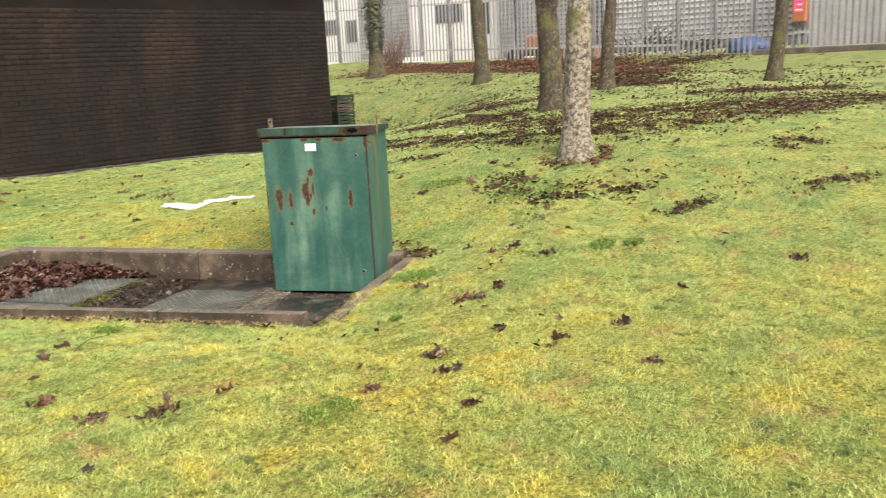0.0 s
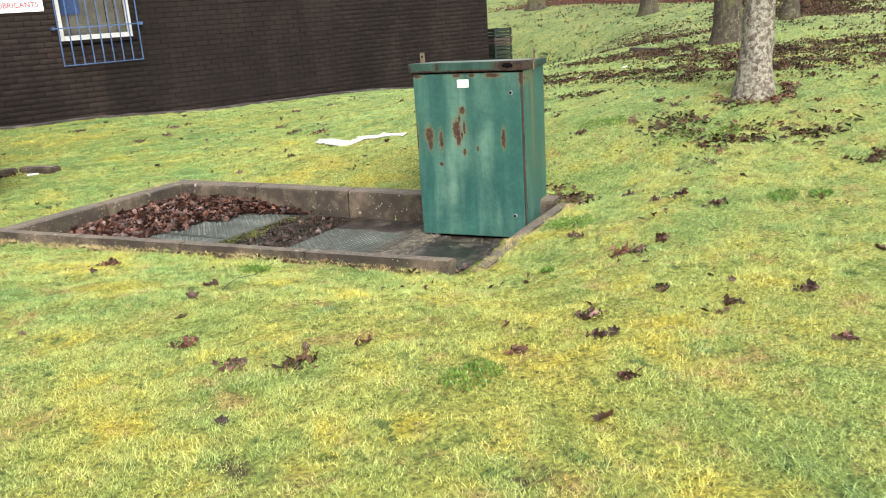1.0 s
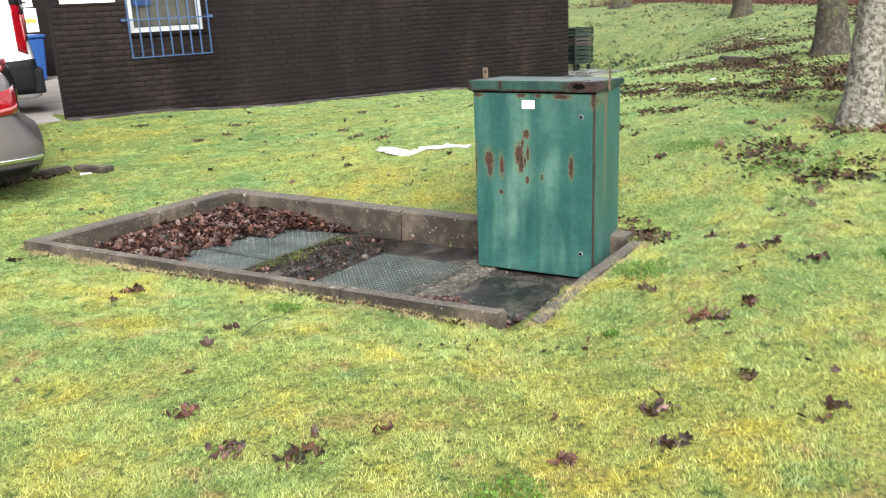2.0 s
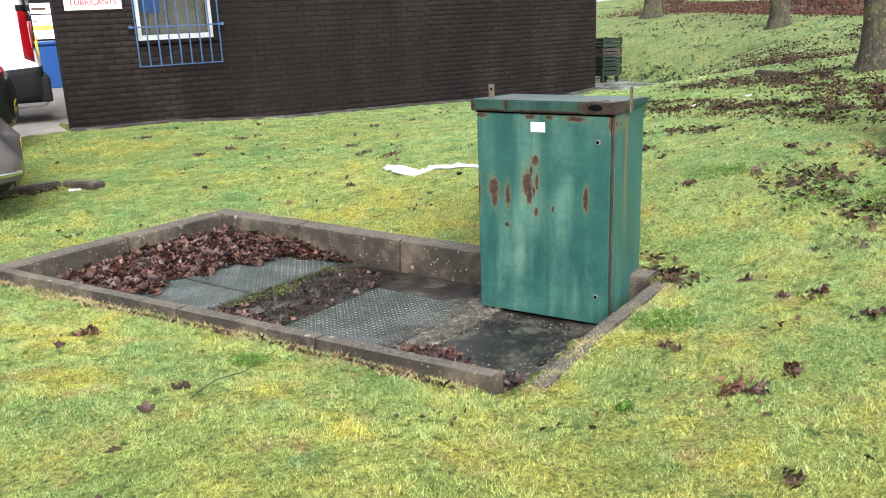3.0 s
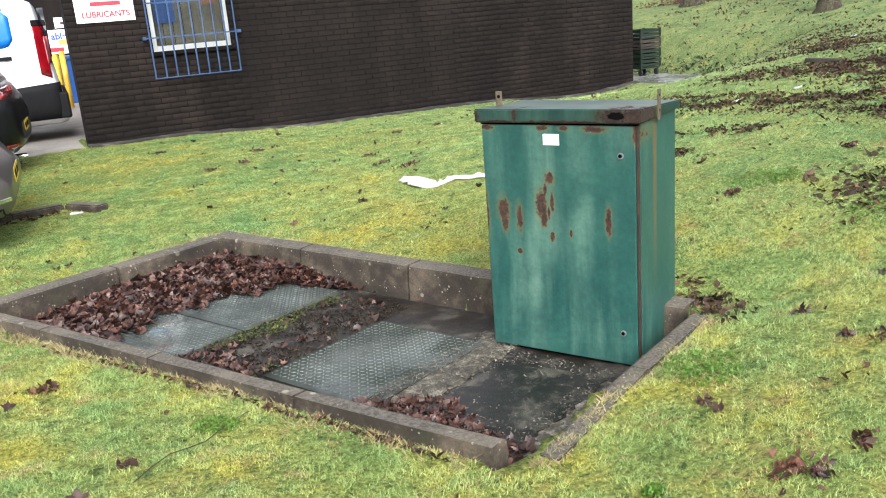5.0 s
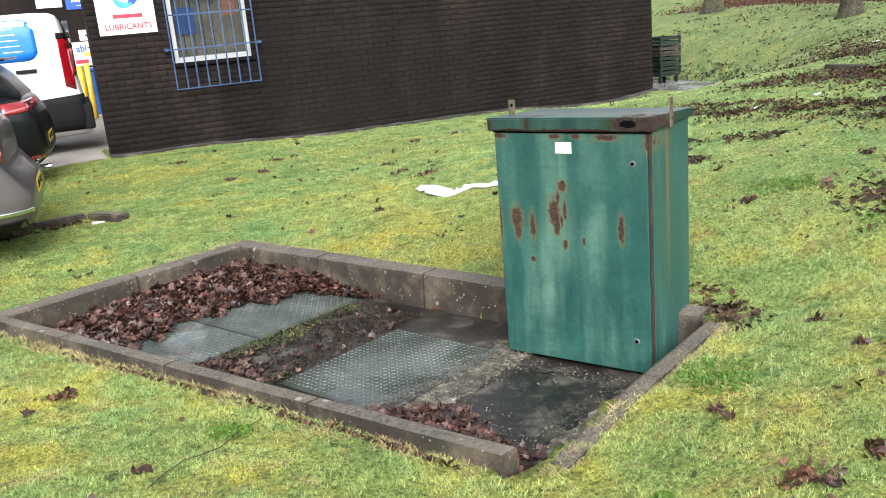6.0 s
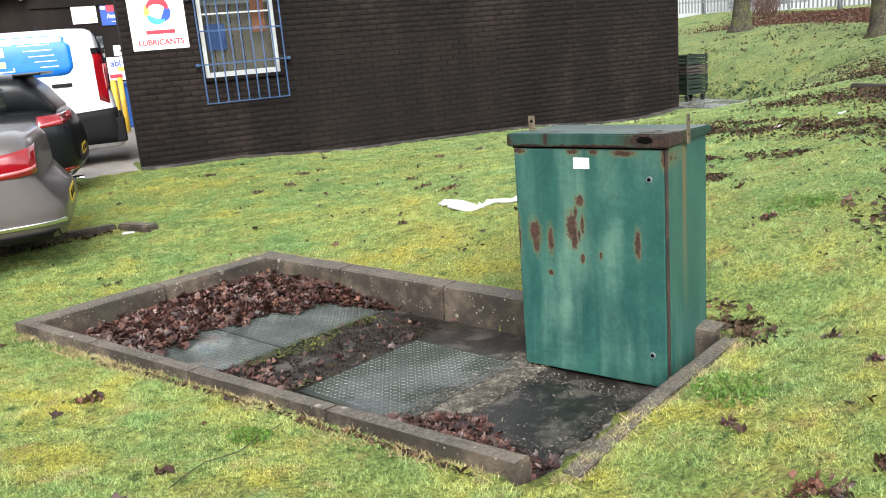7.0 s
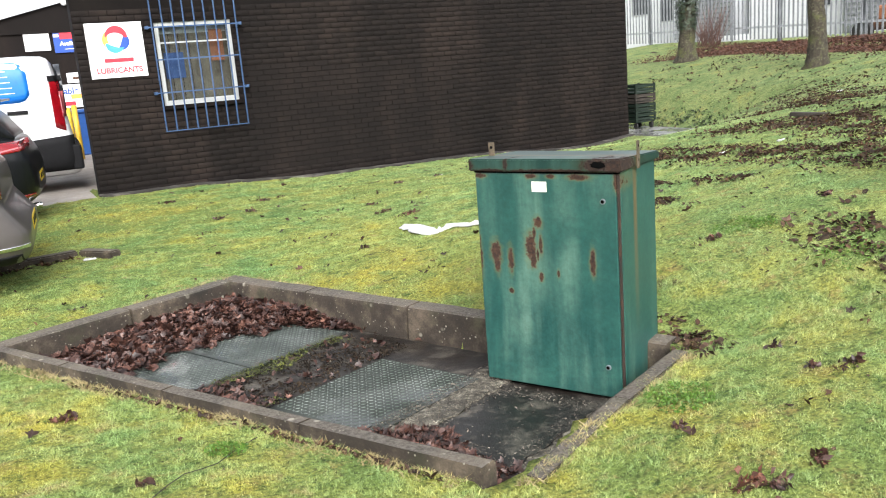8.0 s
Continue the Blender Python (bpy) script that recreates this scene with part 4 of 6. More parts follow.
def tree(x, y, r, lean, material, label, seed, fork=3.0, ivy=False, height=6.5):
    z = land1(x, y)
    t = thing("tree", pose(x, y, z - 0.05), label, "tree", "trees on the bank")
    rnd = random.Random(seed)
    lx, ly = lean
    pts, rad = [], []
    n = 22
    for i in range(n + 1):
        h = -0.3 + (fork + 0.3) * i / n
        pts.append((lx * h + 0.03 * noise.noise(Vector((h * 1.1, seed, 0))), ly * h + 0.03 * noise.noise(Vector((h, 0, seed))), h))
        rad.append(r * (1 + 0.75 * math.exp(-max(h, 0) / 0.15) + 0.12 * math.exp(-max(h, 0) / 0.6)) * (1 - 0.12 * h / fork))
    part("trunk", trunk_mesh(BM(), pts, rad, 20, 0.07, seed), material, t, smooth=True)
    top = Vector(pts[-1])
    for k in range(4):
        a = rnd.uniform(0, 6.28) if k else 1.0
        up = rnd.uniform(1.0, 1.9)
        bp, br = [], []
        for i in range(9):
            q = i / 8
            bp.append(tuple(top + Vector((math.cos(a) * 1.3 * q * (0.6 + q * 0.5), math.sin(a) * 1.3 * q * (0.6 + q * 0.5), -0.12 + up * 1.7 * q))))
            br.append(r * (0.72 - 0.55 * q))
        part("limb", trunk_mesh(BM(), bp, br, 10, 0.08, seed + k), material, t, smooth=True)
    bm = BM()
    for k in range(46):
        a, h = rnd.uniform(0, 6.28), rnd.uniform(0.6, 2.6)
        s = top + Vector((math.cos(a) * 0.5 * h * 0.7, math.sin(a) * 0.5 * h * 0.7, h))
        e = s + Vector((math.cos(a + rnd.uniform(-.8, .8)), math.sin(a + rnd.uniform(-.8, .8)), rnd.uniform(0.1, 1.0))) * rnd.uniform(0.4, 1.1)
        cyl(bm, 0.012, 0.003, s, e, 5, False)
    part("crown", bm, TWIG, t, "bare winter twigs")
    if ivy:
        vs, fs = [], []
        for k in range(2600):
            h = rnd.uniform(0.75, fork + 0.3)
            a = rnd.uniform(0, 6.28)
            i = min(n, int((h + 0.3) / (fork + 0.3) * n))
            c = Vector(pts[i]) + Vector((math.cos(a), math.sin(a), 0)) * (rad[i] + rnd.uniform(0.01, 0.16) * min(1, (h - 0.5)))
            c.z = h
            s = rnd.uniform(0.02, 0.042)
            ax = Vector((-math.sin(a), math.cos(a), rnd.uniform(-.4, .4))).normalized() * s
            dn = Vector((math.cos(a) * 0.5, math.sin(a) * 0.5, -1)).normalized() * s * 1.3
            b0 = len(vs)
            vs += [tuple(c - ax), tuple(c + dn * 0.2 + ax * 0.1), tuple(c + ax), tuple(c + dn)]
            fs.append((b0, b0 + 3, b0 + 2, b0 + 1))
        iv = new("ivy", mesh_from("ivy", vs, fs, IVY))
        iv.parent = t
        tagged(iv, "dark ivy leaves")
    return t


tree(5.03, 3.36, 0.116, (0.03, -0.02), BARK, "slim tree with pale lichen-covered bark on the lawn", 3, 2.6)
tree(7.9, 5.45, 0.148, (-0.05, 0.03), BARK_MOSS, "mossy brown tree trunk forking low among dead leaves", 8, 1.35)
tree(13.5, 10.92, 0.15, (-0.03, 0.03), BARK_MOSS, "thin mossy tree trunk on the bank", 15, 2.8)
tree(14.5, 15.2, 0.18, (0.01, -0.02), BARK_MOSS, "ivy-covered tree trunk near the fence", 22, 2.9, True)
tree(10.8, 6.3, 0.10, (0.05, -0.03), BARK_MOSS, "thin dark tree trunk among dead leaves", 31, 2.4)
tree(12.8, 4.29, 0.11, (0.04, -0.06), BARK_MOSS, "thin mossy tree trunk beside the fence", 37, 2.8)

# ---- palisade fence ----
FX = 21.0
fence = thing("palisade_fence", Matrix.Identity(4), "galvanised steel palisade fence along the top of the bank", "fence")


def fence_z(y):
    return 1.46 if y < 7.6 else 1.25 + 0.026 * (y - 8)


bm = BM()
prof = [(-0.032, 0.0), (-0.02, -0.012), (-0.008, 0.0), (0.008, 0.0), (0.02, -0.012), (0.032, 0.0)]
lo = [bm.verts.new((py_, p, 0.0)) for p, py_ in prof]
hi = [bm.verts.new((py_, p, 2.2)) for p, py_ in prof]
tip = [bm.verts.new((py_, p * 0.35, 2.4)) for p, py_ in prof]
for r0, r1 in ((lo, hi), (hi, tip)):
    for i in range(5):
        bm.faces.new((r0[i], r0[i + 1], r1[i + 1], r1[i]))
geo = list(bm.faces)
r = bmesh.ops.extrude_face_region(bm, geom=geo)
bmesh.ops.translate(bm, vec=(0.004, 0, 0), verts=[g for g in r["geom"] if isinstance(g, bmesh.types.BMVert)])
pale0 = part("pale", bm, GALV, fence)
pale0.location = (FX, -4.0, fence_z(-4))
for i in range(1, 240):
    y = -4.0 + i * 0.155
    o = new("pale", pale0.data)
    o.location = (FX, y, fence_z(y) + 0.07)
    o.parent = fence
for i in range(14):
    y = -3.9 + i * 2.75
    bm = BM()
    box(bm, FX + 0.06, FX + 0.16, y - 0.05, y + 0.05, 0.6, fence_z(y) + 2.35, 0.004)
    part("post", bm, GALV, fence)
    for h in (0.42, 1.95):
        bm = BM()
        z0, z1 = fence_z(y), fence_z(y + 2.75)
        if abs(z1 - z0) > 0.15:
            z1 = z0
        vsx = []
        for yy, zz in ((y, z0), (y + 2.75, z1)):
            for dx, dz in ((0.006, -0.03), (0.05, -0.03), (0.05, 0.03), (0.006, 0.03)):
                vsx.append(bm.verts.new((FX + dx, yy, zz + h + dz)))
        for q in ((0, 1, 5, 4), (1, 2, 6, 5), (2, 3, 7, 6), (3, 0, 4, 7), (0, 1, 2, 3), (4, 5, 6, 7)):
            bm.faces.new([vsx[k] for k in q])
        part("rail", bm, RAILPALE, fence)
# low retaining wall below the right-hand run
bm = BM()
box(bm, FX - 0.45, FX + 0.3, -30, 7.55, 0.3, 1.50, 0.02)
tagged(part("retaining_wall", bm, STRIP), "low pale concrete retaining wall below the fence", "wall", kind="structure")

# ---- vehicles: bodies lofted from rounded sections, rear at x = 0, nose towards -x ----
def setback(lean, z):
    """How far the rear lies forward at height z: a slope, or a profile of its own."""
    return lean(z) if callable(lean) else lean * (z - 0.8)


def boot_profile(z):
    """A boot lid set in over a bulging bumper that tucks under."""
    k = min(1.0, max(0.0, (z - 0.60) / 0.14))
    return 0.15 * k * k * (3 - 2 * k) + 0.35 * max(0.0, 0.42 - z)


def section(st, a, n):
    x, zc, hz, w = st
    c, s = math.cos(a), math.sin(a)
    return Vector((x, w * math.copysign(abs(c) ** (2 / n), c), zc + hz * math.copysign(abs(s) ** (2 / n), s)))


def refine(stations, k=4):
    """Smooth stations between the given ones."""
    st = np.array(stations, float)
    t = np.arange(len(st))
    tt = np.linspace(0, len(st) - 1, (len(st) - 1) * k + 1)
    return [tuple(np.interp(q, t, st[:, c]) for c in range(4)) for q in tt]


def loft(stations, n=4.5, seg=40, lean=0.0, k=3):
    bm = BM()
    rows = []
    for st in refine(stations, k):
        row = []
        for i in range(seg):
            p = section(st, 2 * math.pi * (i + 0.5) / seg, n)
            p.x -= setback(lean, p.z) * max(0.0, 1 + st[0] / 0.8)
            row.append(bm.verts.new(p))
        rows.append(row)
    for r0, r1 in zip(rows, rows[1:]):
        for i in range(seg):
            j = (i + 1) % seg
            bm.faces.new((r0[i], r0[j], r1[j], r1[i]))
    # the rear is closed by rings that follow its profile
    st, ring = refine(stations, k)[0], rows[0]
    for q in (0.9, 0.78, 0.64, 0.5, 0.36, 0.22, 0.1):
        inner = []
        for i in range(seg):
            p = section((st[0], st[1], st[2] * q, st[3] * q), 2 * math.pi * (i + 0.5) / seg, n)
            p.x -= setback(lean, p.z) * max(0.0, 1 + st[0] / 0.8)
            inner.append(bm.verts.new(p))
        for i in range(seg):
            j = (i + 1) % seg
            bm.faces.new((inner[i], inner[j], ring[j], ring[i]))
        ring = inner
    bm.faces.new(ring)
    bm.faces.new(rows[-1])
    return bm


def flank(stations, n, x, z, lean=0.0):
    """The body's left side at x and height z."""
    st = np.array(sorted(stations), float)
    for _ in range(3):
        xx = x + setback(lean, z) * max(0.0, 1 + x / 0.8)
        zc, hz, w = (np.interp(xx, st[:, 0], st[:, c]) for c in (1, 2, 3))
    k = min(0.999, abs((z - zc) / hz))
    return Vector((x, -w * (1 - k ** n) ** (1 / n), z))


def side_patch(stations, n, x0, x1, low, high, proud, lean=0.0, cols=14, rows=5, ease=1):
    """A shell lying on the left side between two curves low(k), high(k)."""
    bm = BM()
    grid = []
    for i in range(cols + 1):
        k = i / cols
        x = x0 + (x1 - x0) * (1 - (1 - k) ** ease)
        col = []
        for j in range(rows + 1):
            z = low(k) + (high(k) - low(k)) * j / rows
            p = flank(stations, n, x, z, lean)
            out = Vector((max(0.0, 1 + x / 0.35) * 0.8, -1, 0)).normalized()
            col.append(bm.verts.new(p + out * proud))
        grid.append(col)
    fs = [bm.faces.new((grid[i][j], grid[i + 1][j], grid[i + 1][j + 1], grid[i][j + 1])) for i in range(cols) for j in range(rows)]
    r = bmesh.ops.extrude_face_region(bm, geom=fs)
    bmesh.ops.translate(bm, vec=(0, 0.03, 0), verts=[g for g in r["geom"] if isinstance(g, bmesh.types.BMVert)])
    return bm


def wheel(parent, x, y, r, w=0.20):
    bm = BM()
    cyl(bm, r, r, (x, y - w / 2, r), (x, y + w / 2, r), 32)
    bmesh.ops.bevel(bm, geom=[e for e in bm.edges if len(e.link_faces) == 2 and any(len(f.verts) > 8 for f in e.link_faces)], offset=0.03, segments=3, affect="EDGES")
    wh = part("wheel", bm, TYRE, parent, smooth=True)
    bm = BM()
    s = -1 if y < 0 else 1
    cyl(bm, r * 0.66, r * 0.62, (x, y + s * (w / 2 - 0.02), r), (x, y + s * (w / 2 + 0.006), r), 24)
    part("rim", bm, GALV, wh)


def number_plate(parent, x, z, lean=0.0):
    bm = BM()
    box(bm, x, x + 0.012, -0.26, 0.26, z - 0.055, z + 0.055, 0.003)
    p = part("number_plate", bm, YELLOWPLATE, parent, "yellow rear number plate")
    for i, (y0, y1) in enumerate(((-0.21, -0.03), (0.03, 0.21))):
        bm = BM()
        box(bm, x + 0.011, x + 0.014, y0, y1, z - 0.028, z + 0.028)
        part("plate_bar", bm, BLACKPLASTIC, p)


# grey saloon
SALOON = [(0.0, 0.64, 0.30, 0.64), (-0.02, 0.65, 0.36, 0.75), (-0.07, 0.665, 0.395, 0.825), (-0.18, 0.675, 0.41, 0.872), (-0.42, 0.68, 0.418, 0.90), (-1.0, 0.68, 0.42, 0.91), (-2.5, 0.68, 0.40, 0.91), (-3.8, 0.66, 0.38, 0.90), (-4.5, 0.60, 0.30, 0.82), (-4.77, 0.55, 0.18, 0.58)]
car = thing("saloon_car", pose(0.18, 8.04, 0.19, 0, 0, -5), "grey-brown metallic saloon car parked beside the lawn", "car", "parked vehicles")
SLEAN = boot_profile
part("body", loft(SALOON, 5.2, 72, SLEAN), GREYCAR, car, smooth=True)
part("cabin", loft([(-0.62, 1.03, 0.03, 0.60), (-1.0, 1.15, 0.14, 0.68), (-1.4, 1.21, 0.23, 0.70), (-2.1, 1.22, 0.25, 0.70), (-2.7, 1.18, 0.21, 0.69), (-3.4, 1.05, 0.04, 0.64)], 3.6), CARGLASS, car, "dark glasshouse", smooth=True)
lamp = part("tail_lamp", side_patch(SALOON, 5.2, -0.62, -0.1505, lambda k: 0.78 + 0.02 * k, lambda k: 0.92 + 0.09 * k ** 0.7 - 0.03 * max(0, k - 0.85) / 0.15, 0.008, SLEAN, 20, 5, 3), LAMPRED, car, "large red wraparound tail lamp", smooth=True)
part("lamp_strip", side_patch(SALOON, 5.2, -0.60, -0.153, lambda k: 0.795 + 0.05 * k, lambda k: 0.815 + 0.055 * k, 0.012, SLEAN, 20, 2, 3), LAMPPINK, lamp, smooth=True)
part("chrome_strip", side_patch(SALOON, 5.2, -1.0, -0.02, lambda k: 0.40 + 0.02 * k, lambda k: 0.425 + 0.025 * k, 0.010, SLEAN), CHROME, car, smooth=True)
part("bumper_skirt", side_patch(SALOON, 5.2, -1.0, -0.08, lambda k: 0.27 + 0.02 * k, lambda k: 0.36 + 0.02 * k, 0.006, SLEAN), BLACKPLASTIC, car, smooth=True)
number_plate(car, -0.008, 0.53)
slab(car, "badge", -0.19, -0.158, -0.64, -0.55, 0.79, 0.81, CHROME)
for x in (-1.05, -3.75):
    for y in (-0.80, 0.80):
        wheel(car, x, y, 0.32)

# black hatchback
HATCH = [(0.0, 0.58, 0.16, 0.60), (-0.04, 0.62, 0.26, 0.74), (-0.12, 0.66, 0.36, 0.83), (-0.30, 0.68, 0.41, 0.875), (-0.6, 0.68, 0.42, 0.89), (-2.0, 0.68, 0.41, 0.895), (-3.3, 0.66, 0.38, 0.88), (-4.0, 0.60, 0.28, 0.80), (-4.25, 0.55, 0.18, 0.56)]
car = thing("hatchback_car", pose(0.45, 11.22, 0.23, 0, 0, -7), "black hatchback car parked between a saloon and a van", "car", "parked vehicles")
part("body", loft(HATCH, 4.2), BLACKCAR, car, smooth=True)
HCAB = [(-0.16, 1.02, 0.05, 0.62), (-0.30, 1.12, 0.16, 0.67), (-0.46, 1.19, 0.245, 0.69), (-0.8, 1.20, 0.255, 0.70), (-2.2, 1.20, 0.26, 0.70), (-2.6, 1.15, 0.20, 0.69), (-3.3, 1.02, 0.04, 0.64)]
part("cabin", loft(HCAB, 4.0), BLACKCAR, car, smooth=True)
part("side_window", side_patch(HCAB, 4.0, -1.9, -0.62, lambda k: 1.03 + 0.05 * k, lambda k: 1.36 - 0.05 * k, 0.004), CARGLASS, car, "dark side window", smooth=True)
bm = BM()
box(bm, -0.52, -0.24, -0.60, 0.60, 1.415, 1.445, 0.01)
part("spoiler", bm, BLACKCAR, car)
lamp = part("tail_lamp", side_patch(HATCH, 4.2, -0.34, -0.06, lambda k: 0.87 + 0.03 * k, lambda k: 0.99 + 0.015 * k, 0.006), LAMPRED, car, "red tail lamp", smooth=True)
part("lamp_strip", side_patch(HATCH, 4.2, -0.35, -0.07, lambda k: 0.89 + 0.04 * k, lambda k: 0.905 + 0.04 * k, 0.010), LAMPPINK, lamp, smooth=True)
part("reflector", side_patch(HATCH, 4.2, -0.16, -0.04, lambda k: 0.38, lambda k: 0.425, 0.006), LAMPRED, car, smooth=True)
bm = BM()
cyl(bm, 0.035, 0.035, (-0.2, -0.55, 0.27), (-0.01, -0.55, 0.27), 14)
part("exhaust", bm, CHROME, car)
number_plate(car, -0.009, 0.56)
for x in (-0.95, -3.4):
    for y in (-0.78, 0.78):
        wheel(car, x, y, 0.31)

# white van with a blue graphic
VAN = [(0.02, 1.12, 0.76, 0.80), (-0.03, 1.12, 0.83, 0.90), (-0.12, 1.125, 0.86, 0.935), (-0.4, 1.13, 0.87, 0.95), (-3.0, 1.13, 0.87, 0.95), (-3.4, 1.08, 0.80, 0.95), (-4.0, 0.86, 0.56, 0.93), (-4.6, 0.74, 0.42, 0.88), (-4.8, 0.68, 0.30, 0.70)]
VLEAN = 0.13
van = thing("delivery_van", pose(1.12, 14.55, 0.23, 0, 0, -4), "white delivery van with a blue side graphic and black bumpers", "van", "parked vehicles")
part("body", loft(VAN, 7.0, 56, VLEAN), VANWHITE, van, smooth=True)


def corner(k):
    """A rounded end: 0 along the panel, rising to 1 at its last tenth."""
    q = max(0.0, (k - 0.93) / 0.07)
    return 1 - math.sqrt(max(0.0, 1 - q * q))


part("side_graphic", side_patch(VAN, 7.0, -3.0, -0.46, lambda k: 1.36 + 0.10 * corner(k), lambda k: 1.91 - 0.16 * corner(k), 0.004, VLEAN, 40), VANBLUE, van, "blue side graphic", smooth=True)
for x0, x1, z0, z1, mt in ((-1.9, -1.30, 1.66, 1.78, SIGN_YELLOW), (-1.75, -1.30, 1.52, 1.60, SIGN_YELLOW)):
    part("name_bar", side_patch(VAN, 7.0, x0, x1, lambda k, a=z0: a, lambda k, a=z1: a, 0.009, VLEAN, 6, 1), mt, van, "yellow bar in place of a name")
for x0, x1, z0, z1 in ((-2.0, -1.20, 1.81, 1.822), (-2.0, -1.20, 1.46, 1.472), (-1.215, -1.20, 1.46, 1.822)):
    part("name_border", side_patch(VAN, 7.0, x0, x1, lambda k, a=z0: a, lambda k, a=z1: a, 0.008, VLEAN, 6, 1), SIGN_WHITE, van)
for q in range(5):
    part("speed_line", side_patch(VAN, 7.0, -1.12 + 0.06 * q, -0.72 + 0.02 * q, lambda k, a=1.79 - 0.075 * q: a, lambda k, a=1.80 - 0.075 * q: a, 0.008, VLEAN, 6, 1), SIGN_WHITE, van)
part("bumper", side_patch(VAN, 7.0, -0.95, 0.0, lambda k: 0.36, lambda k: 0.80 + 0.06 * k, 0.03, VLEAN, 20), BLACKPLASTIC, van, smooth=True)
bm = BM()
box(bm, -0.05, 0.09, -0.93, 0.93, 0.36, 0.72, 0.03)
part("rear_bumper", bm, BLACKPLASTIC, van)
lamp = part("tail_lamp", side_patch(VAN, 7.0, -0.20, -0.07, lambda k: 0.92 + 0.06 * (1 - k), lambda k: 1.62, 0.008, VLEAN), LAMPRED, van, "tall red tail lamp", smooth=True)
part("lamp_strip", side_patch(VAN, 7.0, -0.09, -0.04, lambda k: 1.12, lambda k: 1.48, 0.013, VLEAN, 4), LAMPPINK, lamp, smooth=True)
part("lamp_cap", side_patch(VAN, 7.0, -0.21, -0.03, lambda k: 1.62, lambda k: 1.70, 0.010, VLEAN), BLACKPLASTIC, van, smooth=True)
part("rear_window", side_patch(VAN, 7.0, -0.10, -0.02, lambda k: 1.2, lambda k: 1.86, 0.004, VLEAN), CARGLASS, van, smooth=True)
part("door_handle", side_patch(VAN, 7.0, -0.78, -0.52, lambda k: 1.20, lambda k: 1.25, 0.02, VLEAN), BLACKPLASTIC, van)
bm = BM()
cyl(bm, 0.035, 0.03, (-0.85, -0.5, 1.99), (-0.85, -0.5, 2.06), 12)
cyl(bm, 0.008, 0.005, (-0.85, -0.5, 2.06), (-0.88, -0.5, 2.22), 8)
part("aerial", bm, BLACKPLASTIC, van)
for x in (-0.9, -3.9):
    for y in (-0.82, 0.82):
        wheel(van, x, y, 0.33)

# ---- yard: back wall, signs, bollards, bin ----
bm = BM()
box(bm, -30, 7.0, 22.0, 22.3, -0.1, 3.25)
tagged(part("wall_back", bm, BRICK), "dark brick wall across the yard", "wall", kind="structure")
bm = BM()
vs = [bm.verts.new(p) for p in ((0.25, 21.95, 3.22), (7.0, 21.95, 4.9), (7.0, 22.3, 4.9), (0.25, 22.3, 3.22), (0.25, 21.95, 3.0), (7.0, 21.95, 3.0), (7.0, 22.3, 3.0), (0.25, 22.3, 3.0))]
for f in ((0, 1, 2, 3), (4, 5, 6, 7), (0, 1, 5, 4), (1, 2, 6, 5), (2, 3, 7, 6), (3, 0, 4, 7)):
    bm.faces.new([vs[i] for i in f])
tagged(part("wall_gable", bm, BRICK), "dark brick gable end across the yard", "wall", kind="structure")
bm = BM()
for p0, p1 in (((0.1, 3.19), (7.0, 4.95)),):
    vs = [bm.verts.new(q) for q in ((p0[0], 21.85, p0[1]), (p1[0], 21.85, p1[1]), (p1[0], 21.95, p1[1]), (p0[0], 21.95, p0[1]), (p0[0], 21.85, p0[1] + 0.22), (p1[0], 21.85, p1[1] + 0.22), (p1[0], 21.95, p1[1] + 0.22), (p0[0], 21.95, p0[1] + 0.22))]
    for f in ((0, 1, 2, 3), (4, 5, 6, 7), (0, 1, 5, 4), (1, 2, 6, 5), (2, 3, 7, 6), (3, 0, 4, 7)):
        bm.faces.new([vs[i] for i in f])
tagged(part("trim_fascia", bm, WHITE), "white fascia board along a gable roof", "fascia", kind="structure")
bm = BM()
box(bm, -30, 0.05, 21.6, 22.4, 3.25, 3.55, 0.02)
tagged(part("trim_roof", bm, SHED), "pale sheet roof edge over the yard", "roof", kind="structure")
bm = BM()
bmesh.ops.create_uvsphere(bm, u_segments=12, v_segments=8, radius=0.07)
bmesh.ops.translate(bm, vec=(2.05, 21.90, 3.645), verts=bm.verts)
tagged(part("bulkhead_lamp", bm, WHITE, smooth=True), "small white round lamp under the roof edge", "lamp")

s1 = thing("wall_notice", pose(1.10, 22.0, 2.62), "plain white notice board on the brick wall", "sign", "signs across the yard")
slab(s1, "board", 0, 0.53, 0, 0.48, -0.03, 0, SIGN_WHITE)
slab(s1, "small_print", 0.36, 0.50, 0.05, 0.07, -0.033, -0.03, SIGN_ORANGE)
s2 = thing("wall_notice", pose(1.71, 22.0, 2.55), "blue notice board with a red panel", "sign", "signs across the yard")
slab(s2, "board", 0, 0.80, 0, 0.58, -0.03, 0, SIGN_BLUE)
slab(s2, "red_panel", 0.14, 0.74, 0.30, 0.47, -0.034, -0.03, SIGN_RED)
slab(s2, "white_bar", 0.01, 0.12, 0.35, 0.42, -0.034, -0.03, SIGN_WHITE)
lettering("Available", 0.13, SIGN_WHITE, s2, Matrix.Translation((0.36, -0.032, 0.16)), "white lettering")
slab(s2, "small_print", 0.22, 0.6, 0.07, 0.085, -0.034, -0.03, SIGN_WHITE)
s3 = thing("wall_notice", pose(1.86, 22.0, 1.86), "small white notice with a grey bar", "sign", "signs across the yard")
slab(s3, "board", 0, 0.55, 0, 0.23, -0.03, 0, SIGN_WHITE)
slab(s3, "small_print", 0.12, 0.42, 0.08, 0.13, -0.034, -0.03, RUST)
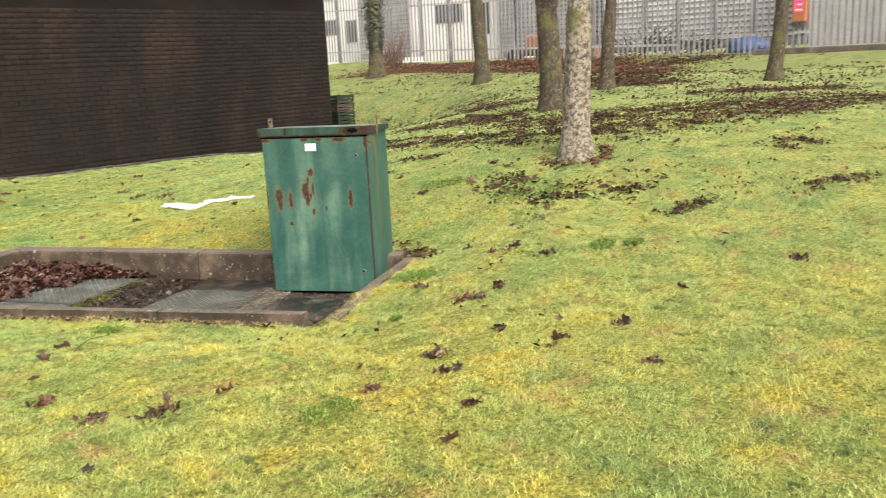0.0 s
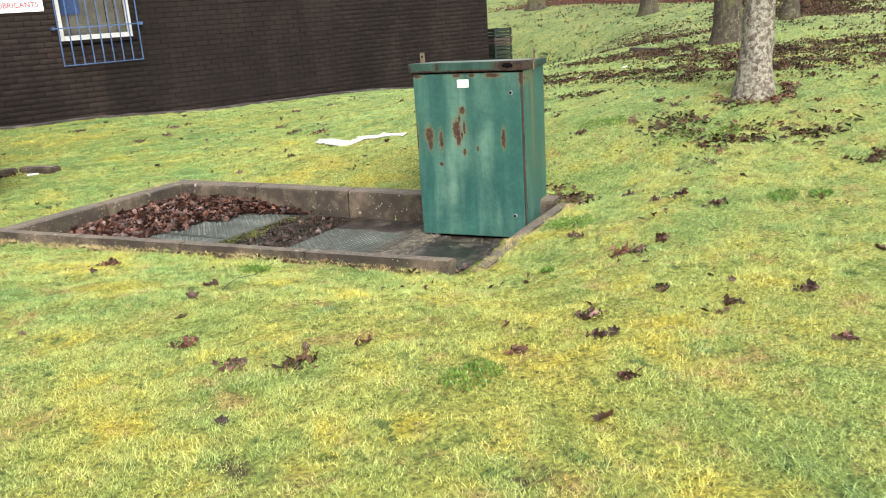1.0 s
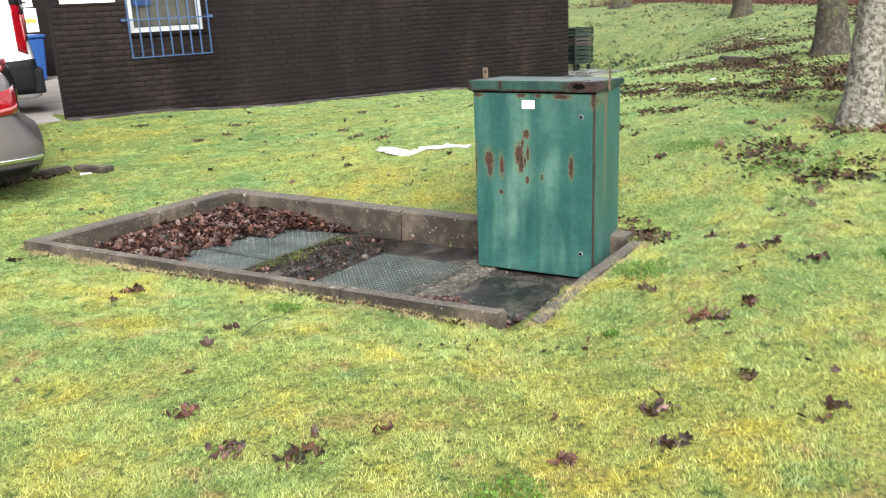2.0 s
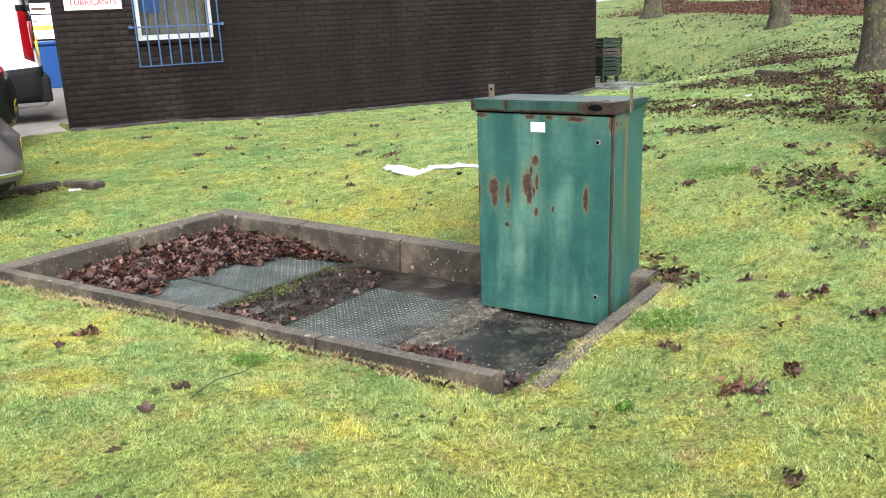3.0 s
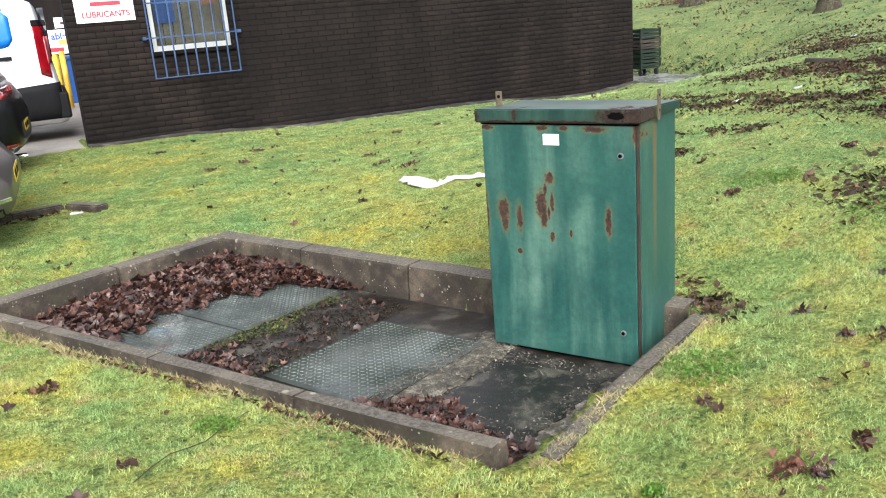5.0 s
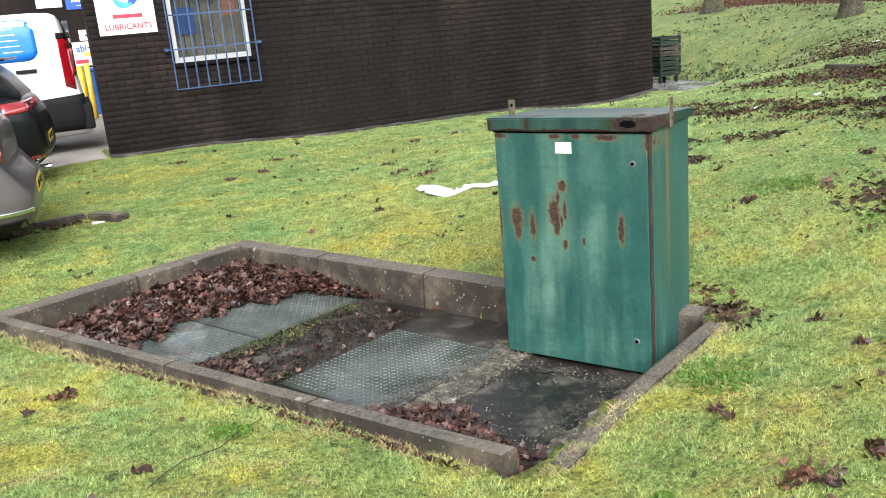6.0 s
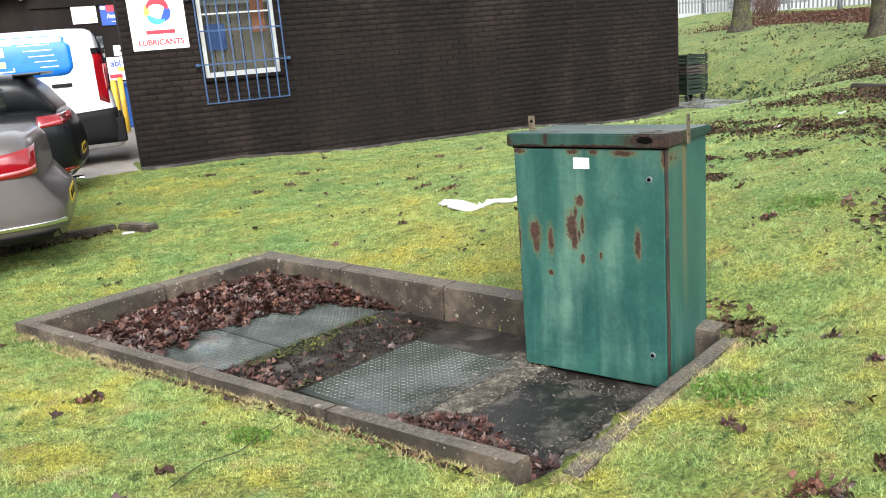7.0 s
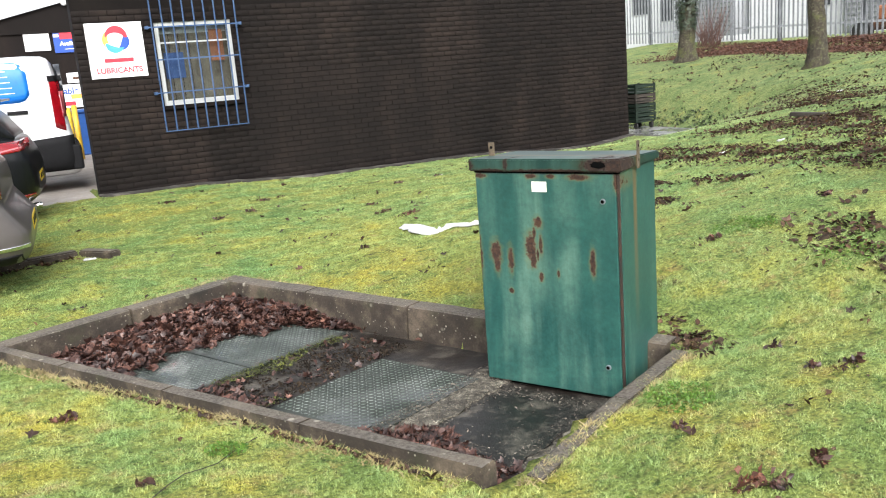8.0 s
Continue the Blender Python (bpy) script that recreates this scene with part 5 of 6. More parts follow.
s4 = thing("wall_notice", pose(1.66, 22.0, 1.30), "white notice with blue letters and an orange band", "sign", "signs across the yard")
slab(s4, "board", 0, 0.8, 0, 0.53, -0.03, 0, SIGN_WHITE)
lettering("able", 0.20, SIGN_BLUE, s4, Matrix.Translation((0.24, -0.032, 0.32)), "blue lettering")
slab(s4, "orange_band", 0.22, 0.78, 0.20, 0.30, -0.036, -0.03, SIGN_ORANGE)
slab(s4, "red_band", 0.02, 0.3, 0.05, 0.14, -0.036, -0.03, SIGN_RED)


def bollard(x, y, h):
    t = thing("bollard", pose(x, y, 0.2), "yellow painted steel bollard in the yard", "bollard", "yellow bollards")
    bm = BM()
    cyl(bm, 0.055, 0.055, (0, 0, -0.05), (0, 0, h), 18)
    bmesh.ops.bevel(bm, geom=[e for e in bm.edges if all(v.co.z > h - 0.01 for v in e.verts)], offset=0.02, segments=3, affect="EDGES")
    part("post", bm, BOLLARD, t, smooth=True)


bollard(1.44, 18.3, 1.18)
bollard(1.68, 19.6, 1.2)
bollard(1.50, 18.9, 1.1)
wb = thing("wheelie_bin", pose(2.0, 21.0, 0.2, 0, 0, 8), "blue plastic wheelie bin against the yard wall", "bin")
bm = BM()
r0 = [bm.verts.new(p) for p in ((-0.24, -0.28, 0.06), (0.24, -0.28, 0.06), (0.24, 0.28, 0.06), (-0.24, 0.28, 0.06))]
r1 = [bm.verts.new(p) for p in ((-0.29, -0.36, 1.0), (0.29, -0.36, 1.0), (0.29, 0.36, 1.0), (-0.29, 0.36, 1.0))]
for i in range(4):
    bm.faces.new((r0[i], r0[(i + 1) % 4], r1[(i + 1) % 4], r1[i]))
bm.faces.new(r0)
bm.faces.new(r1)
bmesh.ops.bevel(bm, geom=list(bm.edges), offset=0.03, segments=2, affect="EDGES")
part("bin_body", bm, BINBLUE, wb)
bm = BM()
box(bm, -0.31, 0.31, -0.39, 0.40, 1.0, 1.07, 0.02)
part("lid", bm, BINBLUE, wb)
for x in (-0.22, 0.22):
    bm = BM()
    cyl(bm, 0.10, 0.10, (x - 0.03, 0.3, 0.10), (x + 0.03, 0.3, 0.10), 16)
    part("wheel", bm, TYRE, wb)

# ---- kerb corner by the parked cars ----
bay = thing("kerb_bay", Matrix.Identity(4), "old concrete kerb corner with dead leaves along the parking bay", "kerb", kind="structure")
for a, b in (((-1.6, 8.02), (-0.35, 8.38)), ((-0.35, 8.38), (0.08, 8.51)), ((0.08, 8.51), (0.50, 8.61)), ((0.50, 8.61), (0.74, 8.25))):
    bm = BM()
    d = Vector((b[0] - a[0], b[1] - a[1], 0)).normalized()
    nn = Vector((-d.y, d.x, 0)) * 0.11
    vs = []
    for p in (a, b):
        q = Vector((p[0], p[1], 0.06 + land1(p[0], p[1] - 0.15) if p[0] > -0.3 else 0.32))
        vs += [bm.verts.new(q), bm.verts.new(q + nn), bm.verts.new(q + nn - Vector((0, 0, 0.3))), bm.verts.new(q - Vector((0, 0, 0.3)))]
    for f in ((0, 1, 5, 4), (1, 2, 6, 5), (2, 3, 7, 6), (3, 0, 4, 7), (0, 1, 2, 3), (4, 5, 6, 7)):
        bm.faces.new([vs[i] for i in f])
    bmesh.ops.bevel(bm, geom=list(bm.edges), offset=0.012, segments=2, affect="EDGES")
    part("kerb_stone", bm, CONCRETE, bay)

# ---- slab and crate trolley at the far corner of the building ----
bm = BM()
box(bm, 10.21, 11.25, 11.40, 14.2, -0.05, 0.165, 0.01)
tagged(part("pavement_slab", bm, SLABPALE), "wet concrete slab at the corner of the building", "slab", kind="structure")
tro = thing("crate_trolley", pose(10.90, 12.85, 0.165) @ Matrix.Diagonal((0.72, 0.9, 1.05, 1)), "stack of dark green plastic crates on a wheeled base", "crates")
for k in range(4):
    z = 0.12 + k * 0.17
    mt = PLANKWOOD if k == 2 else CRATEGREEN
    bm = BM()
    box(bm, -0.32, 0.32, -0.24, 0.24, z, z + 0.03, 0.004)
    cr = part("crate", bm, mt, tro, "weathered timber tray" if k == 2 else "")
    for x0, x1, y0, y1 in ((-0.33, 0.33, -0.25, -0.235), (-0.33, 0.33, 0.235, 0.25), (-0.33, -0.315, -0.235, 0.235), (0.315, 0.33, -0.235, 0.235)):
        for z0, z1 in ((0.045, 0.085), (0.105, 0.155)):
            bm = BM()
            box(bm, x0, x1, y0, y1, z + z0, z + z1)
            part("slat", bm, mt, cr)
    for x in (-0.32, 0.32):
        for y in (-0.24, 0.24):
            bm = BM()
            box(bm, x - 0.02, x + 0.02, y - 0.02, y + 0.02, z + 0.028, z + 0.168)
            part("corner_post", bm, mt, cr)
for x in (-0.26, 0.26):
    for y in (-0.18, 0.18):
        bm = BM()
        cyl(bm, 0.055, 0.055, (x - 0.02, y, 0.055), (x + 0.02, y, 0.055), 14)
        part("castor", bm, TYRE, tro)

# ---- beyond the fence ----
bm = BM()
box(bm, 21.4, 70, -30, 70, 0.5, 1.30)
tagged(part("pavement_yard", bm, YARD), "pale concrete storage yard behind the fence", "yard", kind="structure")


def cabin(y0, y1, x, label, h=3.0, windows=(), z=1.3):
    t = thing("site_cabin", pose(x, y0, z), label, "cabin", "cabins behind the fence")
    L = y1 - y0
    bm = BM()
    box(bm, 0, 2.6, 0, L, 0.25, h, 0.02)
    part("wall", bm, CABIN, t)
    bm = BM()
    box(bm, -0.05, 2.65, -0.05, L + 0.05, h, h + 0.12)
    part("roof", bm, SHED, t)
    for a, b, z0, z1 in windows:
        bm = BM()
        box(bm, -0.03, 0.0, a, b, z0, z1)
        w = part("window", bm, UPVC, t)
        bm = BM()
        box(bm, -0.035, -0.028, a + 0.05, b - 0.05, z0 + 0.05, z1 - 0.05)
        part("pane", bm, DARKGLASS, w)
    return t


cabin(27.2, 34.0, 27.5, "white site cabin with dark windows behind the fence", 3.4, ((0.3, 1.1, 1.7, 2.5), (1.9, 2.7, 1.3, 2.4), (3.3, 4.6, 1.7, 2.5)))
cabin(19.6, 23.6, 26.0, "white site cabin behind the fence", 3.4, ((0.4, 1.2, 1.2, 2.5), (1.8, 3.3, 1.75, 2.6)))


def rib_stack(y0, y1, x, h, label, pitch=0.17, cover=None):
    """Stacked pale mesh cages, seen as bright panels with level ribs."""
    t = thing("cage_stack", pose(x, y0, 1.3), label, "storage cages", "cage stacks behind the fence")
    L = y1 - y0
    bm = BM()
    box(bm, 0.05, 1.2, 0, L, 0.5, h)
    part("cover", bm, cover or SHED, t)
    for k in range(int((h - 0.5) / pitch)):
        bm = BM()
        box(bm, 0.0, 0.05, 0, L, 0.5 + k * pitch, 0.5 + k * pitch + 0.05)
        part("rib", bm, GALV, t)
    for k in range(int(L / 1.2) + 1):
        bm = BM()
        box(bm, -0.03, 0.0, min(k * 1.2, L - 0.08), min(k * 1.2, L - 0.08) + 0.08, 0.0, h)
        part("upright", bm, GALV, t)


rib_stack(23.9, 27.0, 25.5, 3.6, "stack of pale wire cages behind the fence")
rib_stack(14.6, 19.2, 25.5, 3.6, "stack of pale wire cages behind the fence")
rib_stack(7.8, 14.2, 24.6, 3.6, "long stack of white wrapped cages behind the fence", cover=CABIN)
bm = BM()
box(bm, 23.2, 30, -8, 7.0, 1.0, 4.6)
tagged(part("storage_shed", bm, SHED), "grey sheet-metal shed behind the fence", "shed")
bm = BM()
for k in range(60):
    rnd2 = random.Random(k)
    a = Vector((22.6 + rnd2.random() * 1.2, 9.6 + rnd2.random() * 3.2, 1.35 + rnd2.random() * 0.5))
    cyl(bm, 0.03, 0.008, a, a + Vector((rnd2.uniform(-.5, .5), rnd2.uniform(-1.3, 1.3), rnd2.uniform(0.0, 0.9))), 5, False)
tagged(part("branch_pile", bm, TWIG), "heap of dark cut branches behind the fence", "branches", kind="stuff")
bm = BM()
bmesh.ops.create_icosphere(bm, subdivisions=3, radius=1)
for v in bm.verts:
    v.co *= 1 + 0.25 * noise.noise(v.co * 2)
bmesh.ops.transform(bm, matrix=Matrix.Translation((23.0, 8.6, 1.55)) @ Matrix.Diagonal((0.5, 0.6, 0.34, 1)), verts=bm.verts)
tagged(part("tarpaulin", bm, TARPBLUE, smooth=True), "crumpled blue tarpaulin heap behind the fence", "tarpaulin")
bm = BM()
for k in range(70):
    rnd2 = random.Random(900 + k)
    a = Vector((20.4 + rnd2.uniform(-.2, .2), 20.2 + rnd2.uniform(-.35, .35), land1(20.4, 20.2) - 0.02))
    cyl(bm, 0.012, 0.003, a, a + Vector((rnd2.uniform(-.3, .3), rnd2.uniform(-.8, .8), rnd2.uniform(0.5, 1.35))), 5, False)
tagged(part("bare_shrub", bm, grained("red_twig", (0.05, 0.025, 0.02), (0.10, 0.05, 0.038), (0.15, 0.08, 0.06), 8, 60)), "bare red-brown shrub beside the fence", "shrub")
dig = thing("red_machine", pose(23.6, 16.2, 1.3), "small red machine parked behind the fence", "machine")
bm = BM()
box(bm, -0.4, 0.4, -0.7, 0.7, 0.3, 0.55, 0.05)
part("chassis", bm, RUST, dig)
bm = BM()
box(bm, -0.3, 0.3, -0.2, 0.35, 0.55, 1.0, 0.08)
part("cab", bm, BOXORANGE, dig)
for y in (-0.6, 0.6):
    bm = BM()
    cyl(bm, 0.3, 0.3, (-0.6, y, 0.3), (-0.4, y, 0.3), 20)
    part("wheel", bm, TYRE, dig)
pil = thing("brick_stack", pose(23.0, 14.1, 1.3), "low stack of red bricks behind the fence", "bricks")
bm = BM()
box(bm, -0.4, 0.4, -0.8, 0.8, 0, 0.55, 0.01)
part("bricks", bm, grained("red_brick", (0.12, 0.045, 0.03), (0.22, 0.08, 0.05), (0.3, 0.12, 0.08), 6, 40), pil)

sb = thing("fence_box", pose(FX - 0.10, 6.50, 2.12), "orange-brown box with a pink notice hung on the fence", "box")
bm = BM()
box(bm, -0.14, 0.09, -0.17, 0.17, 0.0, 0.75, 0.03)
part("case", bm, BOXORANGE, sb)
bm = BM()
box(bm, -0.147, -0.14, -0.11, 0.12, 0.24, 0.70)
nt_ = part("notice", bm, plain("pink_notice", (0.62, 0.10, 0.16), 0.5), sb, "pink notice")
for k in range(6):
    bm = BM()
    box(bm, -0.150, -0.146, -0.08, 0.09 - 0.03 * (k % 3), 0.29 + k * 0.065, 0.31 + k * 0.065)
    part("print_bar", bm, SIGN_BLUE if k % 2 else SIGN_WHITE, nt_)

# ---- litter on the lawn ----
def ribbon(name, line, width, material, label, category, seed):
    rnd = random.Random(seed)
    bm = BM()
    rows = []
    for i, (x, y) in enumerate(line):
        nxt, prv = line[min(i + 1, len(line) - 1)], line[max(i - 1, 0)]
        d = Vector((nxt[0] - prv[0], nxt[1] - prv[1], 0)).normalized()
        s = Vector((-d.y, d.x, 0)) * width * (0.6 + 0.7 * rnd.random()) * (1.9 if i < len(line) * 0.3 else 0.75)
        h = land1(x, y)
        rows.append([bm.verts.new(Vector((x, y, h + 0.012 + min(0.04, 0.7 * width) * rnd.random() * (1 - abs(q)))) + s * q) for q in (-1, -0.5, 0, 0.5, 1)])
    fs = []
    for r0, r1 in zip(rows, rows[1:]):
        for k in range(4):
            fs.append(bm.faces.new((r0[k], r0[k + 1], r1[k + 1], r1[k])))
    r = bmesh.ops.extrude_face_region(bm, geom=fs)
    bmesh.ops.translate(bm, vec=(0, 0, -0.012), verts=[g for g in r["geom"] if isinstance(g, bmesh.types.BMVert)])
    return tagged(part(name, bm, material, smooth=True), label, category)


CL = np.array([(3.08, 7.12), (3.14, 6.98), (3.05, 6.60), (3.15, 6.62), (3.30, 6.63), (3.40, 6.42), (3.50, 6.18)])
ribbon("white_cloth", [(float(np.interp(i / 25 * 6, range(7), CL[:, 0])), float(np.interp(i / 25 * 6, range(7), CL[:, 1]))) for i in range(26)], 0.05, CLOTH, "crumpled strip of white cloth lying on the lawn", "cloth", 3)
for i, (x, y, s) in enumerate(((5.74, 5.95, 0.022), (6.21, 5.7, 0.02), (10.88, 8.55, 0.025), (0.53, 8.39, 0.03), (4.85, 9.7, 0.012))):
    ribbon("paper_scrap", [(x + s * q, y - 0.4 * s * q) for q in range(4)], s * 0.6, CLOTH, "scrap of white paper on the grass", "litter", 20 + i)
bm = BM()
box(bm, -0.36, 0.36, -0.045, 0.045, -0.02, 0.022, 0.006)
pk = part("timber_plank", bm, PLANKWOOD)
pk.matrix_basis = pose(7.83, 6.45, land1(7.83, 6.45), 0, 2, -75)
tagged(pk, "dark old timber plank lying among dead leaves", "plank")

# ---- leaves ----
def leaf_arrays(px, py, pz_, size, rng, tilt=0.6, lobed=False):
    """Curled ragged leaves: arrays of corners and faces. lobed: with pointed lobes, as of a maple."""
    n = len(px)
    base = np.array([(-1.0, 0, 0), (-0.35, -0.55, 0.14), (0.45, -0.42, 0.10), (1.05, 0, 0.05), (0.4, 0.48, 0.16), (-0.4, 0.5, 0.12), (0.05, 0, -0.04)])
    if lobed:
        k = np.arange(12)
        q = np.where(k % 2, 0.66, np.where(k == 0, 0.7, 1.0))
        base = np.r_[np.c_[q * np.cos(k * np.pi / 6), 0.85 * q * np.sin(k * np.pi / 6), 0.16 * q * q], [(0.0, 0.0, -0.04)]]
    c = len(base) - 1
    tris = np.array([(i, (i + 1) % c, c) for i in range(c)])
    a = rng.uniform(0, 2 * np.pi, n)
    pit_, roll = rng.normal(0, tilt, n), rng.normal(0, tilt, n)
    v = base[None] * (0.45 + 0.95 * rng.random((n, c + 1, 1)))
    v[:, :, 2] *= rng.uniform(0.5, 2.6, (n, 1))
    v = v * np.asarray(size)[:, None, None]
    y1 = v[:, :, 1] * np.cos(roll)[:, None] - v[:, :, 2] * np.sin(roll)[:, None]
    z1 = v[:, :, 1] * np.sin(roll)[:, None] + v[:, :, 2] * np.cos(roll)[:, None]
    x1 = v[:, :, 0] * np.cos(pit_)[:, None] + z1 * np.sin(pit_)[:, None]
    z2 = -v[:, :, 0] * np.sin(pit_)[:, None] + z1 * np.cos(pit_)[:, None]
    x3 = x1 * np.cos(a)[:, None] - y1 * np.sin(a)[:, None]
    y3 = x1 * np.sin(a)[:, None] + y1 * np.cos(a)[:, None]
    z2 = z2 - z2.min(axis=1, keepdims=True) * 0.7
    out = np.stack([x3 + px[:, None], y3 + py[:, None], z2 + pz_[:, None]], -1).reshape(-1, 3)
    f = (tris[None] + (c + 1) * np.arange(n)[:, None, None]).reshape(-1, 3)
    return out, f


rng = np.random.default_rng(4)


def pit_leaves(name, pick, count, size, label, mound, mat=None, category="dead leaves", lobed=False):
    us, vs_ = rng.uniform(0.09, 3.54, count * 14), rng.uniform(0.1, 1.74, count * 14)
    keep = pick(us, vs_) > rng.random(len(us))
    us, vs_ = us[keep][:count], vs_[keep][:count]
    px, py = PIT_X + us * PU[0] + vs_ * PV[0], PIT_Y + us * PU[1] + vs_ * PV[1]
    pz_ = kerb_z(px, py) - FLOOR_DROP + 0.02 + mound(us, vs_) * rng.uniform(0.25, 1.0, len(us))
    v, f = leaf_arrays(px, py, pz_, rng.uniform(*size, len(us)), rng, 0.42 if lobed else 0.34, lobed)
    tagged(new(name, mesh_from(name, v, f, mat or LEAF)), label, category, kind="stuff")


def heap(u, v):
    edge = np.interp(v, (0.1, 0.2, 0.32, 0.94, 1.2, 1.45, 1.6, 1.75), (1.45, 1.15, 0.92, 0.70, 0.74, 0.92, 1.2, 1.3)) + 0.05 * np.sin(v * 17) + 0.03 * np.sin(v * 41)
    return 0.085 * smooth01((edge - u) / 0.6) * (1 - 0.55 * smooth01((v - 0.9) / 0.6)) + np.where(u < edge, 0.004, 0)


pit_leaves("leaf_heap", lambda u, v: np.where(heap(u, v) > 0.002, np.clip(heap(u, v) / 0.02, 0.3, 1), 0), 5200, (0.018, 0.046), "heap of wet brown dead leaves in the pit", heap, lobed=True)
pit_leaves("leaf_heap", lambda u, v: np.where(heap(u, v) > 0.002, np.clip(heap(u, v) / 0.03, 0.3, 1), 0), 4200, (0.010, 0.026), "crushed wet leaf scraps in the pit", heap)
pit_leaves("leaf_litter", lambda u, v: np.where((u > 1.38) & (u < 1.95), 0.03 + 0.5 * smooth01((v - 1.1) / 0.35), 0) + np.where((u > 2.2) & (u < 3.62) & (v > front_v(u) - 0.30 - 0.14 * np.sin(u * 5) - 0.12 * smooth01((u - 2.7) / 0.3)), 0.9, 0), 3000, (0.010, 0.030), "wet dark dead leaves and silt on the pit floor", lambda u, v: 0.008 + 0.0 * u + 0.03 * smooth01((u - 2.4) / 0.3) + 0.05 * smooth01((u - 3.25) / 0.15), lobed=True)
pit_leaves("silt_crumbs", lambda u, v: np.where((u > 2.56) & (u < 2.82), 0.8, 0) + np.where((u > 2.8) & (v > 0.5) & (v < 1.3), 0.04, 0) + np.where(np.abs(np.maximum(np.abs(u - 3.1) - 0.27, np.abs(v - 0.86) - 0.33)) < 0.06, 0.35, 0) + np.where((u > 1.25) & (u < 1.9), 0.04, 0), 7500, (0.0015, 0.007), "pale grit and crumbs on wet concrete", lambda u, v: 0.003 + 0.0 * u, GRIT, "grit")
pit_leaves("moss_cushion", lambda u, v: np.where((u > 1.37) & (u < 1.52 + 0.06 * np.sin(v * 9)) & (v > 0.3) & (v < 1.25), 1.0, 0) + np.where((u > 1.85) & (u < 1.95) & (v > 1.2), 0.8, 0), 3200, (0.004, 0.009), "green moss growing along a floor joint", lambda u, v: 0.012 + 0.0 * u, MOSS, "moss")


def lawn_leaves(name, px, py, size, label, tilt=0.4, mat=None):
    pz_ = land(px, py) + 0.006
    v, f = leaf_arrays(px, py, pz_, rng.uniform(*size, len(px)), rng, tilt)
    return tagged(new(name, mesh_from(name, v, f, mat or LEAF_BROWN)), label, "dead leaves", kind="stuff")


def along(points, width, count):
    p = np.array(points, float)
    s = rng.uniform(0, len(p) - 1.001, count)
    i = s.astype(int)
    q = p[i] + (p[i + 1] - p[i]) * (s - i)[:, None]
    clump = rng.integers(0, max(8, count // 14), count)
    cx = rng.normal(0, 1, (count, 2))[clump]
    x, y = q[:, 0] + width * (0.55 * cx[:, 0] + 0.35 * rng.normal(0, 1, count)), q[:, 1] + width * (0.55 * cx[:, 1] + 0.35 * rng.normal(0, 1, count))
    ragged = np.sin(7.3 * x + 2.1 * np.sin(5.1 * y)) * np.sin(6.1 * y + 1.9 * np.sin(4.7 * x)) + 0.5 * np.sin(19 * x + 2 * np.sin(15 * y)) * np.sin(17 * y)
    keep = rng.random(count) < np.clip(0.62 + 0.75 * ragged, 0.08, 1)
    return x[keep], y[keep]


def earth(name, points, width, seed, label):
    """Many small ragged crumbs and pats of bare earth scattered along a line over the lawn."""
    pts = np.array(points, float)
    length = np.hypot(*(pts[1:] - pts[:-1]).T).sum()
    n = int(length * width * 7) + 8
    cx, cy = along(points, width, n)
    vs, fs = [], []
    rnd = random.Random(seed)
    for x0, y0 in zip(cx, cy):
        r = rnd.uniform(0.02, 0.075) * (0.5 + 0.9 * min(1.0, width))
        stretch, turn = rnd.uniform(1.0, 2.4), rnd.uniform(0, 3.14)
        b0, m = len(vs), 10
        ring = []
        for k in range(m):
            a = 2 * math.pi * k / m
            q = r * rnd.uniform(0.55, 1.2)
            lx, ly = q * stretch * math.cos(a), q * math.sin(a)
            ring.append((x0 + lx * math.cos(turn) - ly * math.sin(turn), y0 + lx * math.sin(turn) + ly * math.cos(turn)))
        xs, ys = np.array([x0] + [c[0] for c in ring]), np.array([y0] + [c[1] for c in ring])
        zs = land(xs, ys)
        vs.append((x0, y0, zs[0] + 0.014))
        for k in range(m):
            vs.append((xs[k + 1], ys[k + 1], zs[k + 1] - 0.001))
        for k in range(m):
            vs.append((0.5 * (x0 + xs[k + 1]), 0.5 * (y0 + ys[k + 1]), 0.5 * (zs[0] + zs[k + 1]) + 0.012 + rnd.uniform(-0.004, 0.006)))
        for k in range(m):
            k2 = (k + 1) % m
            fs += [(b0, b0 + 1 + m + k, b0 + 1 + m + k2), (b0 + 1 + m + k, b0 + 1 + k, b0 + 1 + k2), (b0 + 1 + m + k, b0 + 1 + k2, b0 + 1 + m + k2)]
    return tagged(new(name, mesh_from(name, vs, fs, EARTH, True)), label, "earth", kind="stuff")


